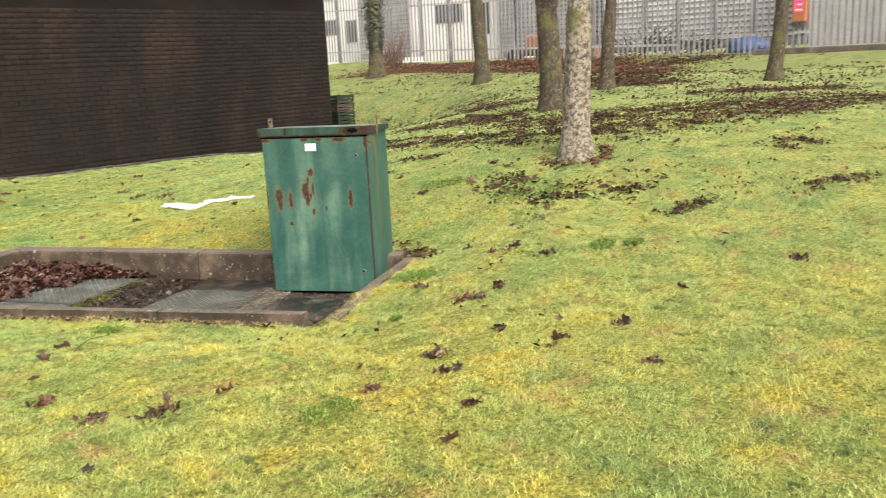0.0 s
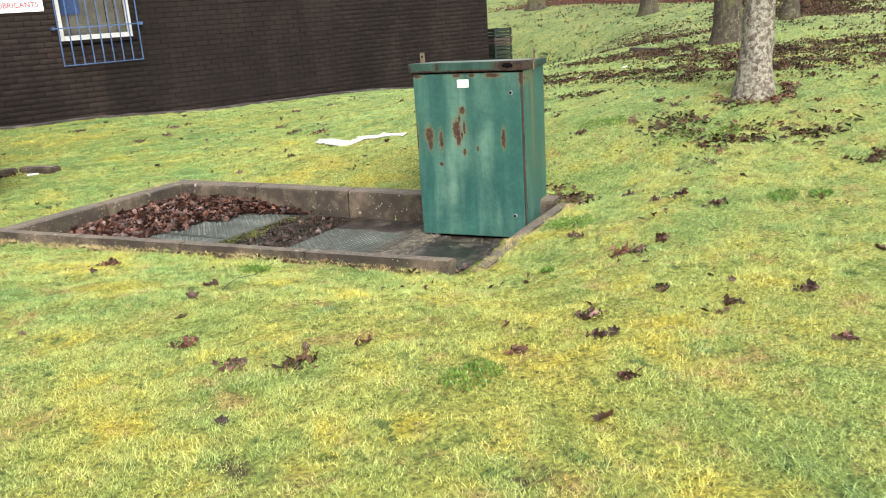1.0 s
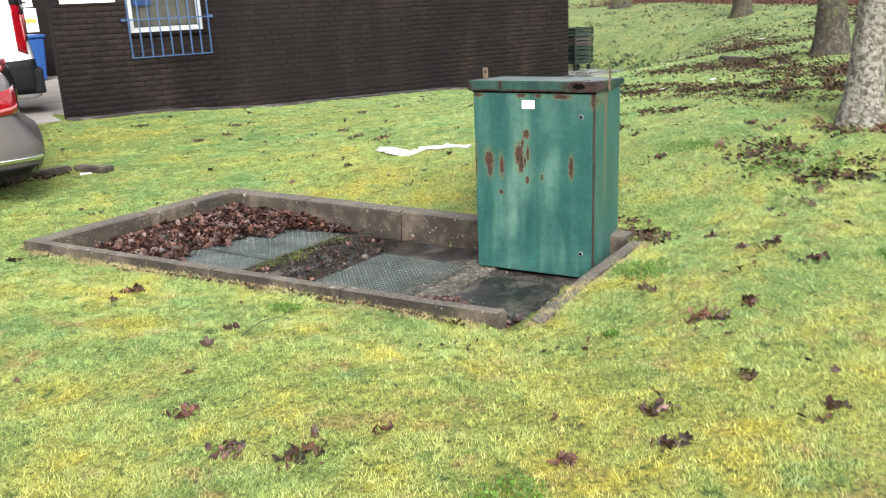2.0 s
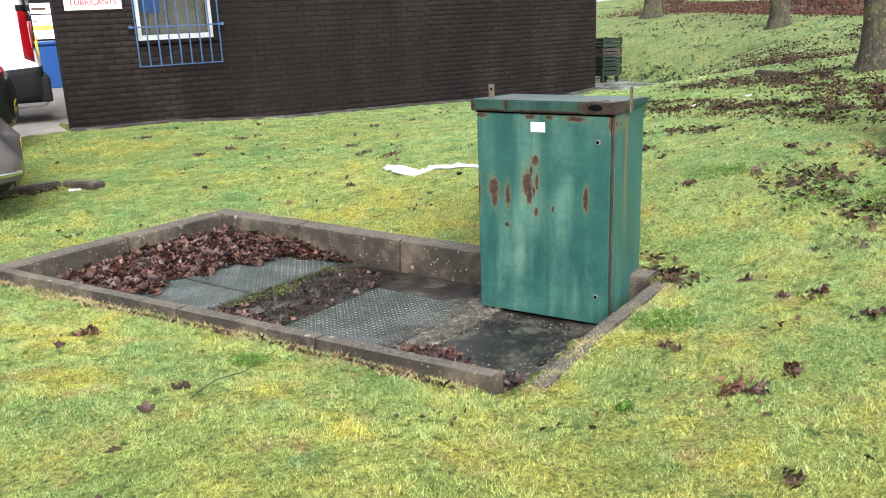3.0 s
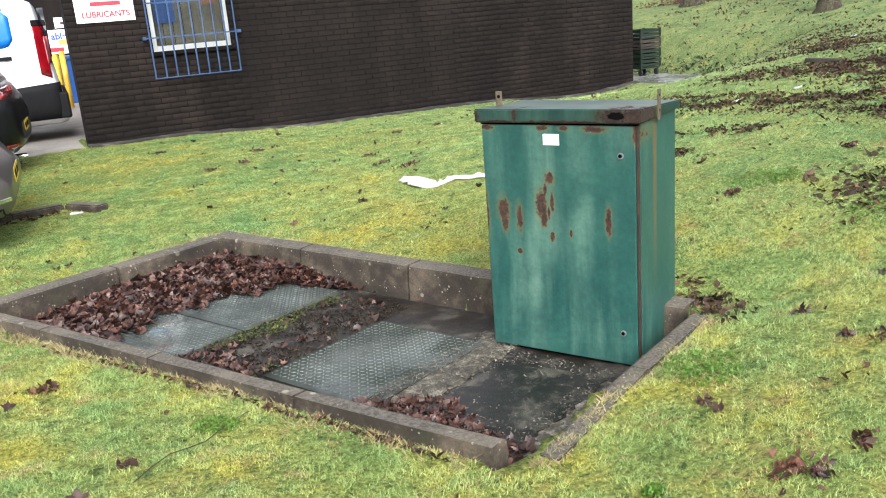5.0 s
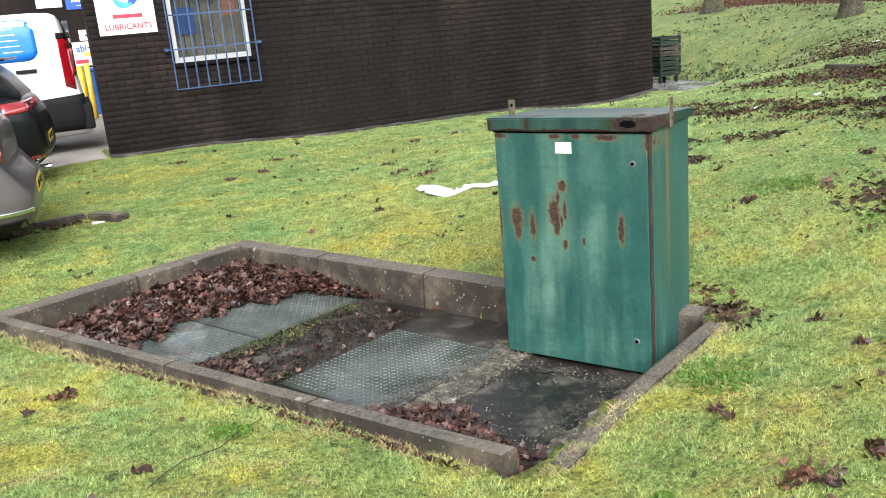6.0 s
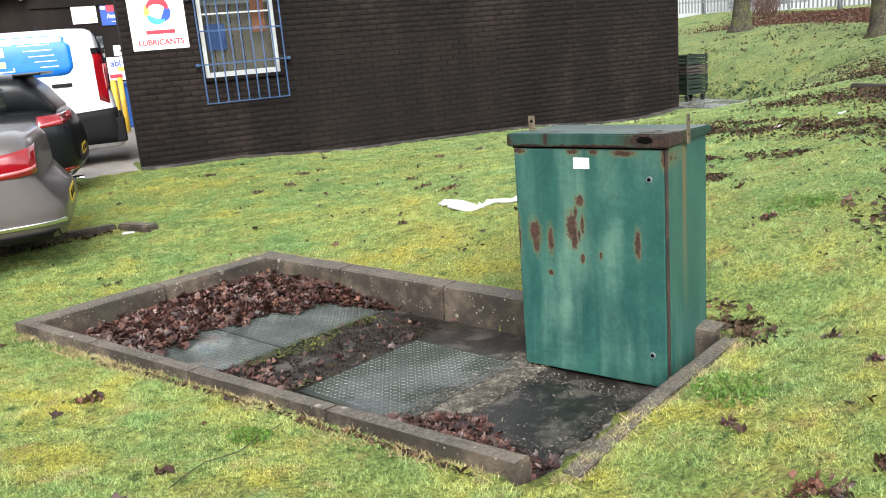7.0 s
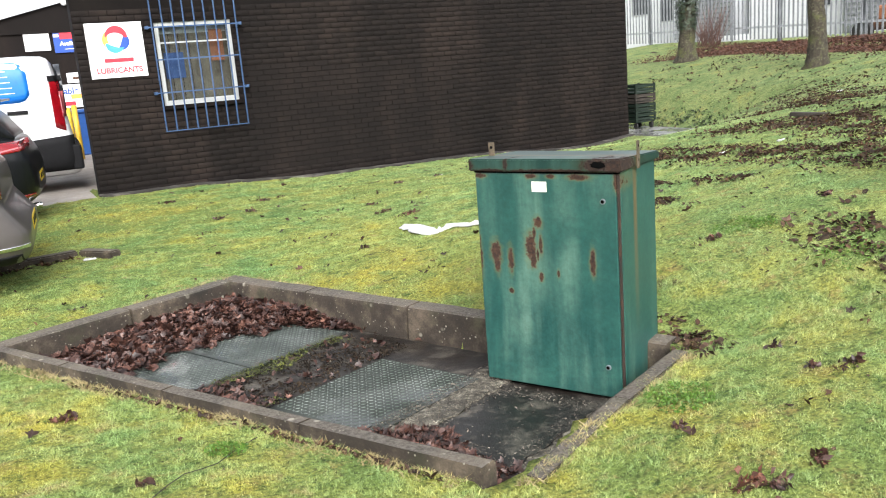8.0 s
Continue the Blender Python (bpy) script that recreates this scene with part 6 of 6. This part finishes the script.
DRIFTS = (([(5.8, 7.2), (5.74, 6.4), (5.7, 5.9), (5.7, 5.3), (5.65, 4.8)], 0.17), ([(5.65, 4.8), (5.72, 3.95), (6.05, 3.3), (6.9, 2.75), (7.8, 2.3), (9.6, 1.9)], 0.24), ([(6.4, 4.75), (7.05, 4.0), (7.9, 3.3), (8.8, 2.7), (9.9, 2.2)], 0.36),
          ([(7.2, 7.2), (7.4, 6.9), (7.25, 6.3), (7.6, 6.0), (7.15, 5.7), (6.7, 5.2)], 0.26), ([(9.2, 7.2), (9.9, 8.0), (10.5, 8.7), (11.3, 9.5), (12.3, 10.6)], 0.34), ([(9.9, 4.2), (10.5, 3.65), (11.4, 2.8)], 0.26), ([(11.9, 6.1), (12.6, 7.0), (13.6, 8.0)], 0.5),
          ([(4.84, 5.55), (4.95, 5.2), (5.02, 5.05)], 0.09), ([(5.8, 1.8), (6.25, 1.68)], 0.11), ([(4.74, 1.2), (4.92, 1.05), (5.1, 0.9)], 0.07), ([(3.86, 1.92), (4.0, 1.85), (4.25, 1.7)], 0.055), ([(4.28, 5.27), (4.36, 5.15)], 0.06), ([(4.7, 5.8), (4.8, 5.7)], 0.06))
for i, (pts, w) in enumerate(DRIFTS):
    earth("earth_patch", pts, w, 3 + 7 * i, "bare dark earth strewn with leaves on the bank")
    run = sum(math.dist(p, q) for p, q in zip(pts, pts[1:]))
    x, y = along(pts, w * 1.5, int((2600 if pts[0] == (9.2, 7.2) else 9500) * w * run + 90))
    far_ = max(0.0, min(1.0, (pts[0][0] - 4.5) / 4))
    lawn_leaves("leaf_drift", x, y, (0.008 + 0.001 * far_, 0.020 + 0.005 * far_), "drift of brown dead leaves under the trees", 0.5)
BANK = [(12.3, 7.1), (14.5, 8.2), (16.5, 8.9), (18.5, 9.6), (20.2, 9.6), (20.3, 8.3)]
earth("earth_patch", BANK, 0.9, 51, "bare dark earth bank below the fence")
x, y = along(BANK, 0.9, 9000)
lawn_leaves("leaf_bank", x, y, (0.016, 0.038), "dark dead leaves on the earth bank below the fence", 0.5)
earth("earth_patch", [(19.9, 6.5), (19.4, 9.5), (18.9, 13), (18.6, 17), (18.4, 20)], 1.0, 50, "bare dark earth bank below the fence")
x, y = along([(17.2, 9.6), (17.2, 11), (17.6, 13.5), (18.4, 19)], 1.4, 42000)
v, f = leaf_arrays(x, y, land(x, y) + rng.uniform(0.0, 0.03, len(x)), rng.uniform(0.015, 0.038, len(x)), rng, 0.5)
x2, y2 = along([(19.9, 10.8), (19.7, 13), (19.8, 16), (19.8, 20)], 0.9, 30000)
v2, f2 = leaf_arrays(x2, y2, land(x2, y2) + rng.uniform(0.0, 0.04, len(x2)), rng.uniform(0.015, 0.038, len(x2)), rng, 0.5)
v, f = np.r_[v, v2], np.r_[f, f2 + len(v)]
tagged(new("leaf_bank", mesh_from("leaf_bank", v, f, LEAF_RED)), "red-brown leaf bank below the fence", "dead leaves", kind="stuff")
BED = [(4.31, 3.75), (4.1, 3.38), (3.88, 3.02), (4.05, 2.75), (4.3, 2.55), (4.28, 2.3)]
earth("earth_patch", BED, 0.22, 70, "bare dark earth beside a tree")
x, y = along(BED, 0.24, 1050)
lawn_leaves("leaf_clump", x, y, (0.012, 0.032), "dark clump of leaves and bare earth by a tree")
x, y = along([(5.03 + 0.3 * math.cos(a_), 3.36 + 0.3 * math.sin(a_)) for a_ in np.linspace(2.2, 6.2, 9)], 0.07, 420)
lawn_leaves("leaf_clump", x, y, (0.010, 0.026), "red-brown leaves round the foot of a tree", 0.4, LEAF_RED)
# torn clumps and single dark tufts in the lawn: place, spread, pieces
TORN = ((1.06, 1.67, 0.05, LEAF), (0.89, 1.46, 0.035, LEAF), (-0.03, 2.14, 0.06, LEAF_BROWN), (0.58, 1.6, 0.03, LEAF_RED), (0.64, 1.13, 0.03, LEAF), (1.5, 1.64, 0.03, LEAF_BROWN), (2.77, 2.21, 0.045, LEAF), (2.81, 2.5, 0.04, LEAF),
        (1.88, 1.18, 0.04, LEAF), (1.51, 1.31, 0.03, LEAF_BROWN), (1.43, 0.8, 0.03, LEAF), (3.29, 0.82, 0.05, LEAF_BROWN), (-0.19, 2.32, 0.045, LEAF), (-0.23, 2.69, 0.035, LEAF_RED), (0.26, 2.11, 0.02, LEAF_RED), (1.9, 2.18, 0.035, LEAF_RED),
        (3.28, 7.98, 0.05, LEAF), (2.5, 6.68, 0.035, LEAF_BROWN), (4.25, 9.65, 0.05, LEAF), (3.38, 7.62, 0.08, LEAF_RED), (1.93, 9.15, 0.035, LEAF), (2.3, 9.3, 0.05, LEAF), (2.65, 9.97, 0.06, LEAF), (4.8, 9.66, 0.04, LEAF), (3.38, 8.5, 0.04, LEAF), (1.73, 10.75, 0.06, LEAF),
        (1.87, 2.17, 0.04, LEAF_RED), (1.92, 2.09, 0.035, LEAF), (2.14, 2.12, 0.035, LEAF_RED), (2.77, 2.64, 0.025, LEAF), (2.95, 2.98, 0.025, LEAF), (2.04, 2.66, 0.02, LEAF), (0.22, 3.47, 0.022, LEAF), (0.02, 4.47, 0.05, LEAF_RED), (4.7, 4.06, 0.035, LEAF), (3.79, 4.15, 0.04, LEAF))
for cx, cy, r, mt in TORN:
    n = int(700 * r) + 6
    lawn_leaves("torn_clump", cx + r * rng.normal(0, 0.8, n), cy + 0.7 * r * rng.normal(0, 0.8, n), (0.008, 0.022), "torn clump of dead leaves and roots in the grass", 0.7, mt)
# small muddy tufts and leaf crumbs in clusters
cl = np.r_[np.c_[rng.uniform(-1.8, 11, 110), rng.uniform(0.8, 11.8, 110)], np.c_[rng.uniform(4.2, 9, 110), rng.uniform(0.8, 7.5, 110)], np.c_[rng.uniform(9, 16, 170), rng.uniform(2, 13, 170)]]
k_ = rng.integers(0, len(cl), 3600)
sp = rng.uniform(0.015, 0.09, len(cl))[k_]
x, y = cl[k_, 0] + sp * 1.4 * rng.normal(0, 1, 3600), cl[k_, 1] + sp * rng.normal(0, 1, 3600)
u_, v_ = pit_uv(x, y)
ok = (np.maximum.reduce([-u_, u_ - 3.65, -v_, v_ - front_v(u_)]) > 0.05) & ((x > 0) | (y < 6))
lawn_leaves("leaf_crumbs", x[ok], y[ok], (0.006, 0.022), "clusters of dark leaf crumbs and mud in the grass", 0.6)
far_cl = np.c_[rng.uniform(8.5, 17, 420), rng.uniform(3, 15, 420)]
k_ = rng.integers(0, len(far_cl), 5200)
sp = rng.uniform(0.04, 0.20, len(far_cl))[k_]
x, y = far_cl[k_, 0] + sp * rng.normal(0, 1, len(k_)), far_cl[k_, 1] + 1.5 * sp * rng.normal(0, 1, len(k_))
ok = ~((x < 11.3) & (y > 11.3))
lawn_leaves("leaf_crumbs", x[ok], y[ok], (0.012, 0.034), "dark dead leaves and tufts scattered over the bank", 0.6)
x, y = along([(2.78, 3.3), (2.95, 3.5), (2.75, 3.8)], 0.11, 900)
lawn_leaves("leaf_clump", x, y, (0.010, 0.026), "brown leaves caught behind the cabinet")
u_ = rng.uniform(0.9, 3.4, 260)
x = PIT_X + u_ * PU[0] + (front_v(u_) + 0.03 + 0.03 * rng.random(260)) * PV[0]
y = PIT_Y + u_ * PU[1] + (front_v(u_) + 0.03 + 0.03 * rng.random(260)) * PV[1]
lawn_leaves("leaf_edge", x, y, (0.010, 0.022), "dead leaves along the outside of the front kerb")
x, y = along([(-0.4, 8.25), (0.1, 8.4), (0.46, 8.5)], 0.05, 160)
lawn_leaves("leaf_edge", x, y, (0.015, 0.035), "dead leaves along a kerb")
x, y = rng.uniform(-2, 9, 260), rng.uniform(1.0, 12.0, 260)
u_, v_ = pit_uv(x, y)
ok = (np.maximum.reduce([-u_, u_ - 3.6, -v_, v_ - front_v(u_)]) > 0.05) & (x > -0.2)
lawn_leaves("leaf_scatter", x[ok], y[ok], (0.010, 0.026), "small dark leaf fragments scattered over the lawn")

x, y = along([(11.4, 14.2), (11.6, 13.2), (11.7, 12.2), (11.5, 11.3), (10.9, 10.9)], 0.22, 1500)
v, f = leaf_arrays(x, y, land(x, y) + rng.uniform(0.0, 0.03, len(x)), rng.uniform(0.012, 0.028, len(x)), rng, 0.8)
tagged(new("ground_ivy", mesh_from("ground_ivy", v, f, IVY)), "dark ground ivy on the bank by the slab", "ivy", kind="stuff")

# silt and leaf mould lying between the plates
us, vs_ = rng.uniform(1.38, 1.93, 5200), rng.uniform(0.2, 1.72, 5200)
lump = np.sin(19 * us + 3 * np.sin(13 * vs_)) * np.sin(17 * vs_ + 2 * np.sin(11 * us))
ok = rng.random(5200) < np.clip(0.55 + 0.6 * lump, 0.08, 1)
us, vs_, lump = us[ok], vs_[ok], lump[ok]
px, py = PIT_X + us * PU[0] + vs_ * PV[0], PIT_Y + us * PU[1] + vs_ * PV[1]
v, f = leaf_arrays(px, py, kerb_z(px, py) - FLOOR_DROP + 0.004 + 0.016 * np.clip(lump + 0.4, 0, 1) * rng.random(len(us)), rng.uniform(0.004, 0.014, len(us)), rng, 0.5)
tagged(new("leaf_mould", mesh_from("leaf_mould", v, f, EARTH)), "dark crumbly leaf mould between metal plates", "leaf mould", kind="stuff")

# larger single leaves on the lawn
leaf_kinds = []
for k in range(4):
    v, f, m_ = [(0.0, 0.0, 0.0)], [], 22
    for ring in (0.5, 1.0):
        for i in range(m_):
            a = 2 * math.pi * i / m_
            q = 0.042 * ring * ((0.62 + 0.38 * abs(math.cos(2.5 * a)) ** 1.5) if ring == 1.0 else 0.75) * rng.uniform(0.8, 1.15)
            lx, ly = q * math.cos(a), 0.8 * q * math.sin(a)
            v.append((lx, ly, 14 * ly * ly * (1 + 0.4 * k) + 5 * lx * lx * (k % 2) + 0.005 * math.sin(3 * a + k) * ring))
    for i in range(m_):
        i2 = (i + 1) % m_
        f += [(0, 1 + i, 1 + i2), (1 + i, 1 + m_ + i, 1 + m_ + i2), (1 + i, 1 + m_ + i2, 1 + i2)]
    leaf_kinds.append(mesh_from("fallen_leaf", v, f, LEAF_ONE))
rl = random.Random(12)
made = 0
while made < 90:
    x, y = rl.uniform(-1.6, 6.5), rl.uniform(0.9, 11.8)
    u_, v_ = pit_uv(x, y)
    if max(-u_, u_ - 3.6, -v_, v_ - front_v(u_)) < 0.06 or (x < 0.2 and y > 7):
        continue
    o = new("fallen_leaf", leaf_kinds[made % 4])
    o.matrix_basis = pose(x, y, land1(x, y) + 0.012, rl.uniform(-35, 35), rl.uniform(-35, 35), rl.uniform(0, 360)) @ Matrix.Scale(rl.uniform(0.45, 1.0), 4)
    tagged(o, "curled brown fallen leaf on the grass", "leaf", "fallen leaves on the lawn")
    made += 1


# low weeds
def weed(x, y, r, seed):
    g = np.random.default_rng(seed)
    n = 520
    a, q = g.uniform(0, 6.28, n), np.sqrt(g.random(n))
    a = a + 0.35 * np.sin(a * 9)
    px, py = x + np.cos(a) * r * q * 1.3, y + np.sin(a) * r * q
    v, f = leaf_arrays(px, py, land(px, py) + 0.006 + 0.022 * g.random(n) * (1 - q * 0.6), g.uniform(0.003, 0.009, n), g, 0.7)
    tagged(new("weed_plant", mesh_from("weed_plant", v, f, WEED)), "low bright green feathery weed in the lawn", "weed", "weeds in the lawn", "stuff")


WEED = grained("weed_green", (0.035, 0.085, 0.008), (0.075, 0.16, 0.014), (0.13, 0.24, 0.025), 30, 80, 0.5)
for i, (x, y, r) in enumerate(((2.31, 2.94, 0.12), (2.24, 2.82, 0.10), (0.57, 3.66, 0.07), (4.0, 4.2, 0.13), (4.12, 4.05, 0.08), (3.9, 3.3, 0.16), (4.1, 3.0, 0.10), (1.54, 2.37, 0.03), (3.05, 1.96, 0.08), (3.16, 1.8, 0.06), (0.3, 1.52, 0.10))):
    weed(x, y, r, 1 + i)

# ---- grass ----
def blades(name, count, x0, x1, y0, y1, height, width, label, near=None, far=None, mat=None):
    px, py = rng.uniform(x0, x1, count), rng.uniform(y0, y1, count)
    u_, v_ = pit_uv(px, py)
    out = np.maximum.reduce([-0.02 - u_, u_ - 3.63, -0.03 - v_, v_ - front_v(u_) - 0.01])
    bare = np.zeros(count, bool)
    for pts, w in DRIFTS:
        for (ax, ay), (bx, by) in zip(pts, pts[1:]):
            k = np.clip(((px - ax) * (bx - ax) + (py - ay) * (by - ay)) / ((bx - ax) ** 2 + (by - ay) ** 2), 0, 1)
            bare |= (np.hypot(px - ax - k * (bx - ax), py - ay - k * (by - ay)) < w * 0.9) & (rng.random(count) < 0.25)
    ok = ~bare & (out > 0) & ~((px > BX0 - 0.03) & (py > 12.15) & (px < BX1)) & ~((px < 1.14) & (py > 12.7)) & ~((px < -0.1) & (py > 8.6)) & ~((px > 10.2) & (px < 11.28) & (py > 11.38))
    d = np.hypot(px - 0.0, py - 0.8)
    if near is not None:
        ok &= d > near
    if far is not None:
        ok &= d < far
    px, py = px[ok], py[ok]
    cush = np.sin(31 * px + 3 * np.sin(23 * py)) * np.sin(35 * py + 2.4 * np.sin(19 * px)) + 0.6 * np.sin(13 * px + 2 * np.sin(9 * py)) * np.sin(11 * py + 2 * np.sin(12 * px))
    keep = rng.random(len(px)) < np.clip(0.72 + 0.55 * cush, 0.12, 1)
    px, py, cush = px[keep], py[keep], cush[keep]
    n = len(px)
    pz_ = land(px, py)
    patch = 0.6 + 0.5 * np.sin(px * 2.3 + 1.7 * np.sin(py * 1.9)) * np.sin(py * 2.9 + 1.3 * np.sin(px * 3.1))
    h = rng.uniform(*height, n) * (0.65 + 0.5 * np.clip(patch, 0, 1)) * (1 + 0.5 * np.clip(cush, -1, 1))
    w = rng.uniform(*width, n)
    a = rng.uniform(0, 2 * np.pi, n)
    lean = rng.uniform(0.2, 1.9, n) * h
    b = rng.uniform(0, 2 * np.pi, n)
    p0 = np.c_[px - np.cos(a) * w / 2, py - np.sin(a) * w / 2, pz_ - 0.003]
    p1 = np.c_[px + np.cos(a) * w / 2, py + np.sin(a) * w / 2, pz_ - 0.003]
    p2 = np.c_[px + np.cos(b) * lean, py + np.sin(b) * lean, pz_ + h]
    v = np.stack([p0, p1, p2], 1).reshape(-1, 3)
    f = np.arange(3 * n).reshape(-1, 3)
    return tagged(new(name, mesh_from(name, v, f, mat or BLADE)), label, "grass", kind="stuff")


blades("grass_near", 2100000, -3.0, 5.2, -0.9, 6.6, (0.004, 0.018), (0.0016, 0.0031), "short mossy lawn grass, green and yellow", far=4.6)
blades("grass_tufts", 45000, -3.0, 5.0, -0.9, 6.6, (0.012, 0.026), (0.0016, 0.0026), "longer pale grass blades in the lawn", far=4.8)
blades("grass_middle", 900000, -2.6, 8.5, -0.6, 9.6, (0.005, 0.016), (0.003, 0.005), "short mossy lawn grass, green and yellow", near=4.6, far=8.5, mat=BLADE_FAR)
blades("grass_far", 420000, -1.0, 16.0, -1.0, 14.6, (0.006, 0.017), (0.005, 0.009), "mossy lawn grass further up the bank", near=8.5, far=17, mat=BLADE_FAR)

# dead straw grass hanging over the kerbs
def fringe(name, place_of, count, height, label):
    s, o = rng.random(count), rng.random(count)
    uv = place_of(s, o)
    px, py = PIT_X + uv[0] * PU[0] + uv[1] * PV[0], PIT_Y + uv[0] * PU[1] + uv[1] * PV[1]
    keep = rng.random(count) < np.clip(0.5 + 0.8 * np.sin(23 * px + 4 * np.sin(9 * py)) * np.sin(21 * py + 2), 0.12, 1)
    px, py = px[keep], py[keep]
    n = len(px)
    pz_ = np.maximum(land(px, py), kerb_z(px, py) - 0.06)
    h, w = rng.uniform(*height, n), rng.uniform(0.0015, 0.0035, n)
    a, b = rng.uniform(0, 2 * np.pi, n), rng.uniform(0, 2 * np.pi, n)
    lean = rng.uniform(0.6, 2.2, n) * h
    p0 = np.c_[px - np.cos(a) * w, py - np.sin(a) * w, pz_ - 0.004]
    p1 = np.c_[px + np.cos(a) * w, py + np.sin(a) * w, pz_ - 0.004]
    p2 = np.c_[px + np.cos(b) * lean, py + np.sin(b) * lean, pz_ + h]
    v = np.stack([p0, p1, p2], 1).reshape(-1, 3)
    tagged(new(name, mesh_from(name, v, np.arange(3 * n).reshape(-1, 3), STRAW)), label, "dead grass", kind="stuff")


fringe("dead_grass", lambda s, o: (0.1 + 3.35 * s, front_v(0.1 + 3.35 * s) + 0.005 + 0.09 * o * o), 4800, (0.012, 0.035), "dead straw grass along the front kerb")
fringe("dead_grass", lambda s, o: (3.628 + 0.08 * o * o, 0.05 + 1.5 * s), 2600, (0.010, 0.028), "dead straw grass over the low kerb")
fringe("dead_grass", lambda s, o: (3.65 * s, -0.035 - 0.08 * o * o), 7000, (0.008, 0.026), "dead straw grass behind the back kerb")
fringe("dead_grass", lambda s, o: (-0.025 - 0.10 * o * o, 1.85 * s), 5000, (0.008, 0.03), "dead straw grass beside the kerb")

# white wire lying by the front kerb
bm = BM()
line = [P(2.02 + 0.05 * i, 1.46 - 0.012 * i + 0.02 * math.sin(i * 0.7), -FLOOR_DROP + 0.05 - 0.003 * i) for i in range(13)]
for a, b in zip(line, line[1:]):
    cyl(bm, 0.004, 0.004, a, b, 6, False)
tagged(part("loose_cable", bm, WHITE, smooth=True), "thin white cable lying on the pit leaves", "cable")

# thin bare twig lying on the lawn before the pit
bm = BM()
line = [Vector((0.22 + 0.07 * i, 3.33 + 0.055 * i + 0.02 * math.sin(i * 1.3), land1(0.22 + 0.07 * i, 3.33 + 0.055 * i) + 0.014)) for i in range(8)]
for i, (a, b) in enumerate(zip(line, line[1:])):
    cyl(bm, 0.002, 0.0017, a, b, 6, False)
tagged(part("bare_twig", bm, TWIG), "thin dark bare twig lying on the grass", "twig")
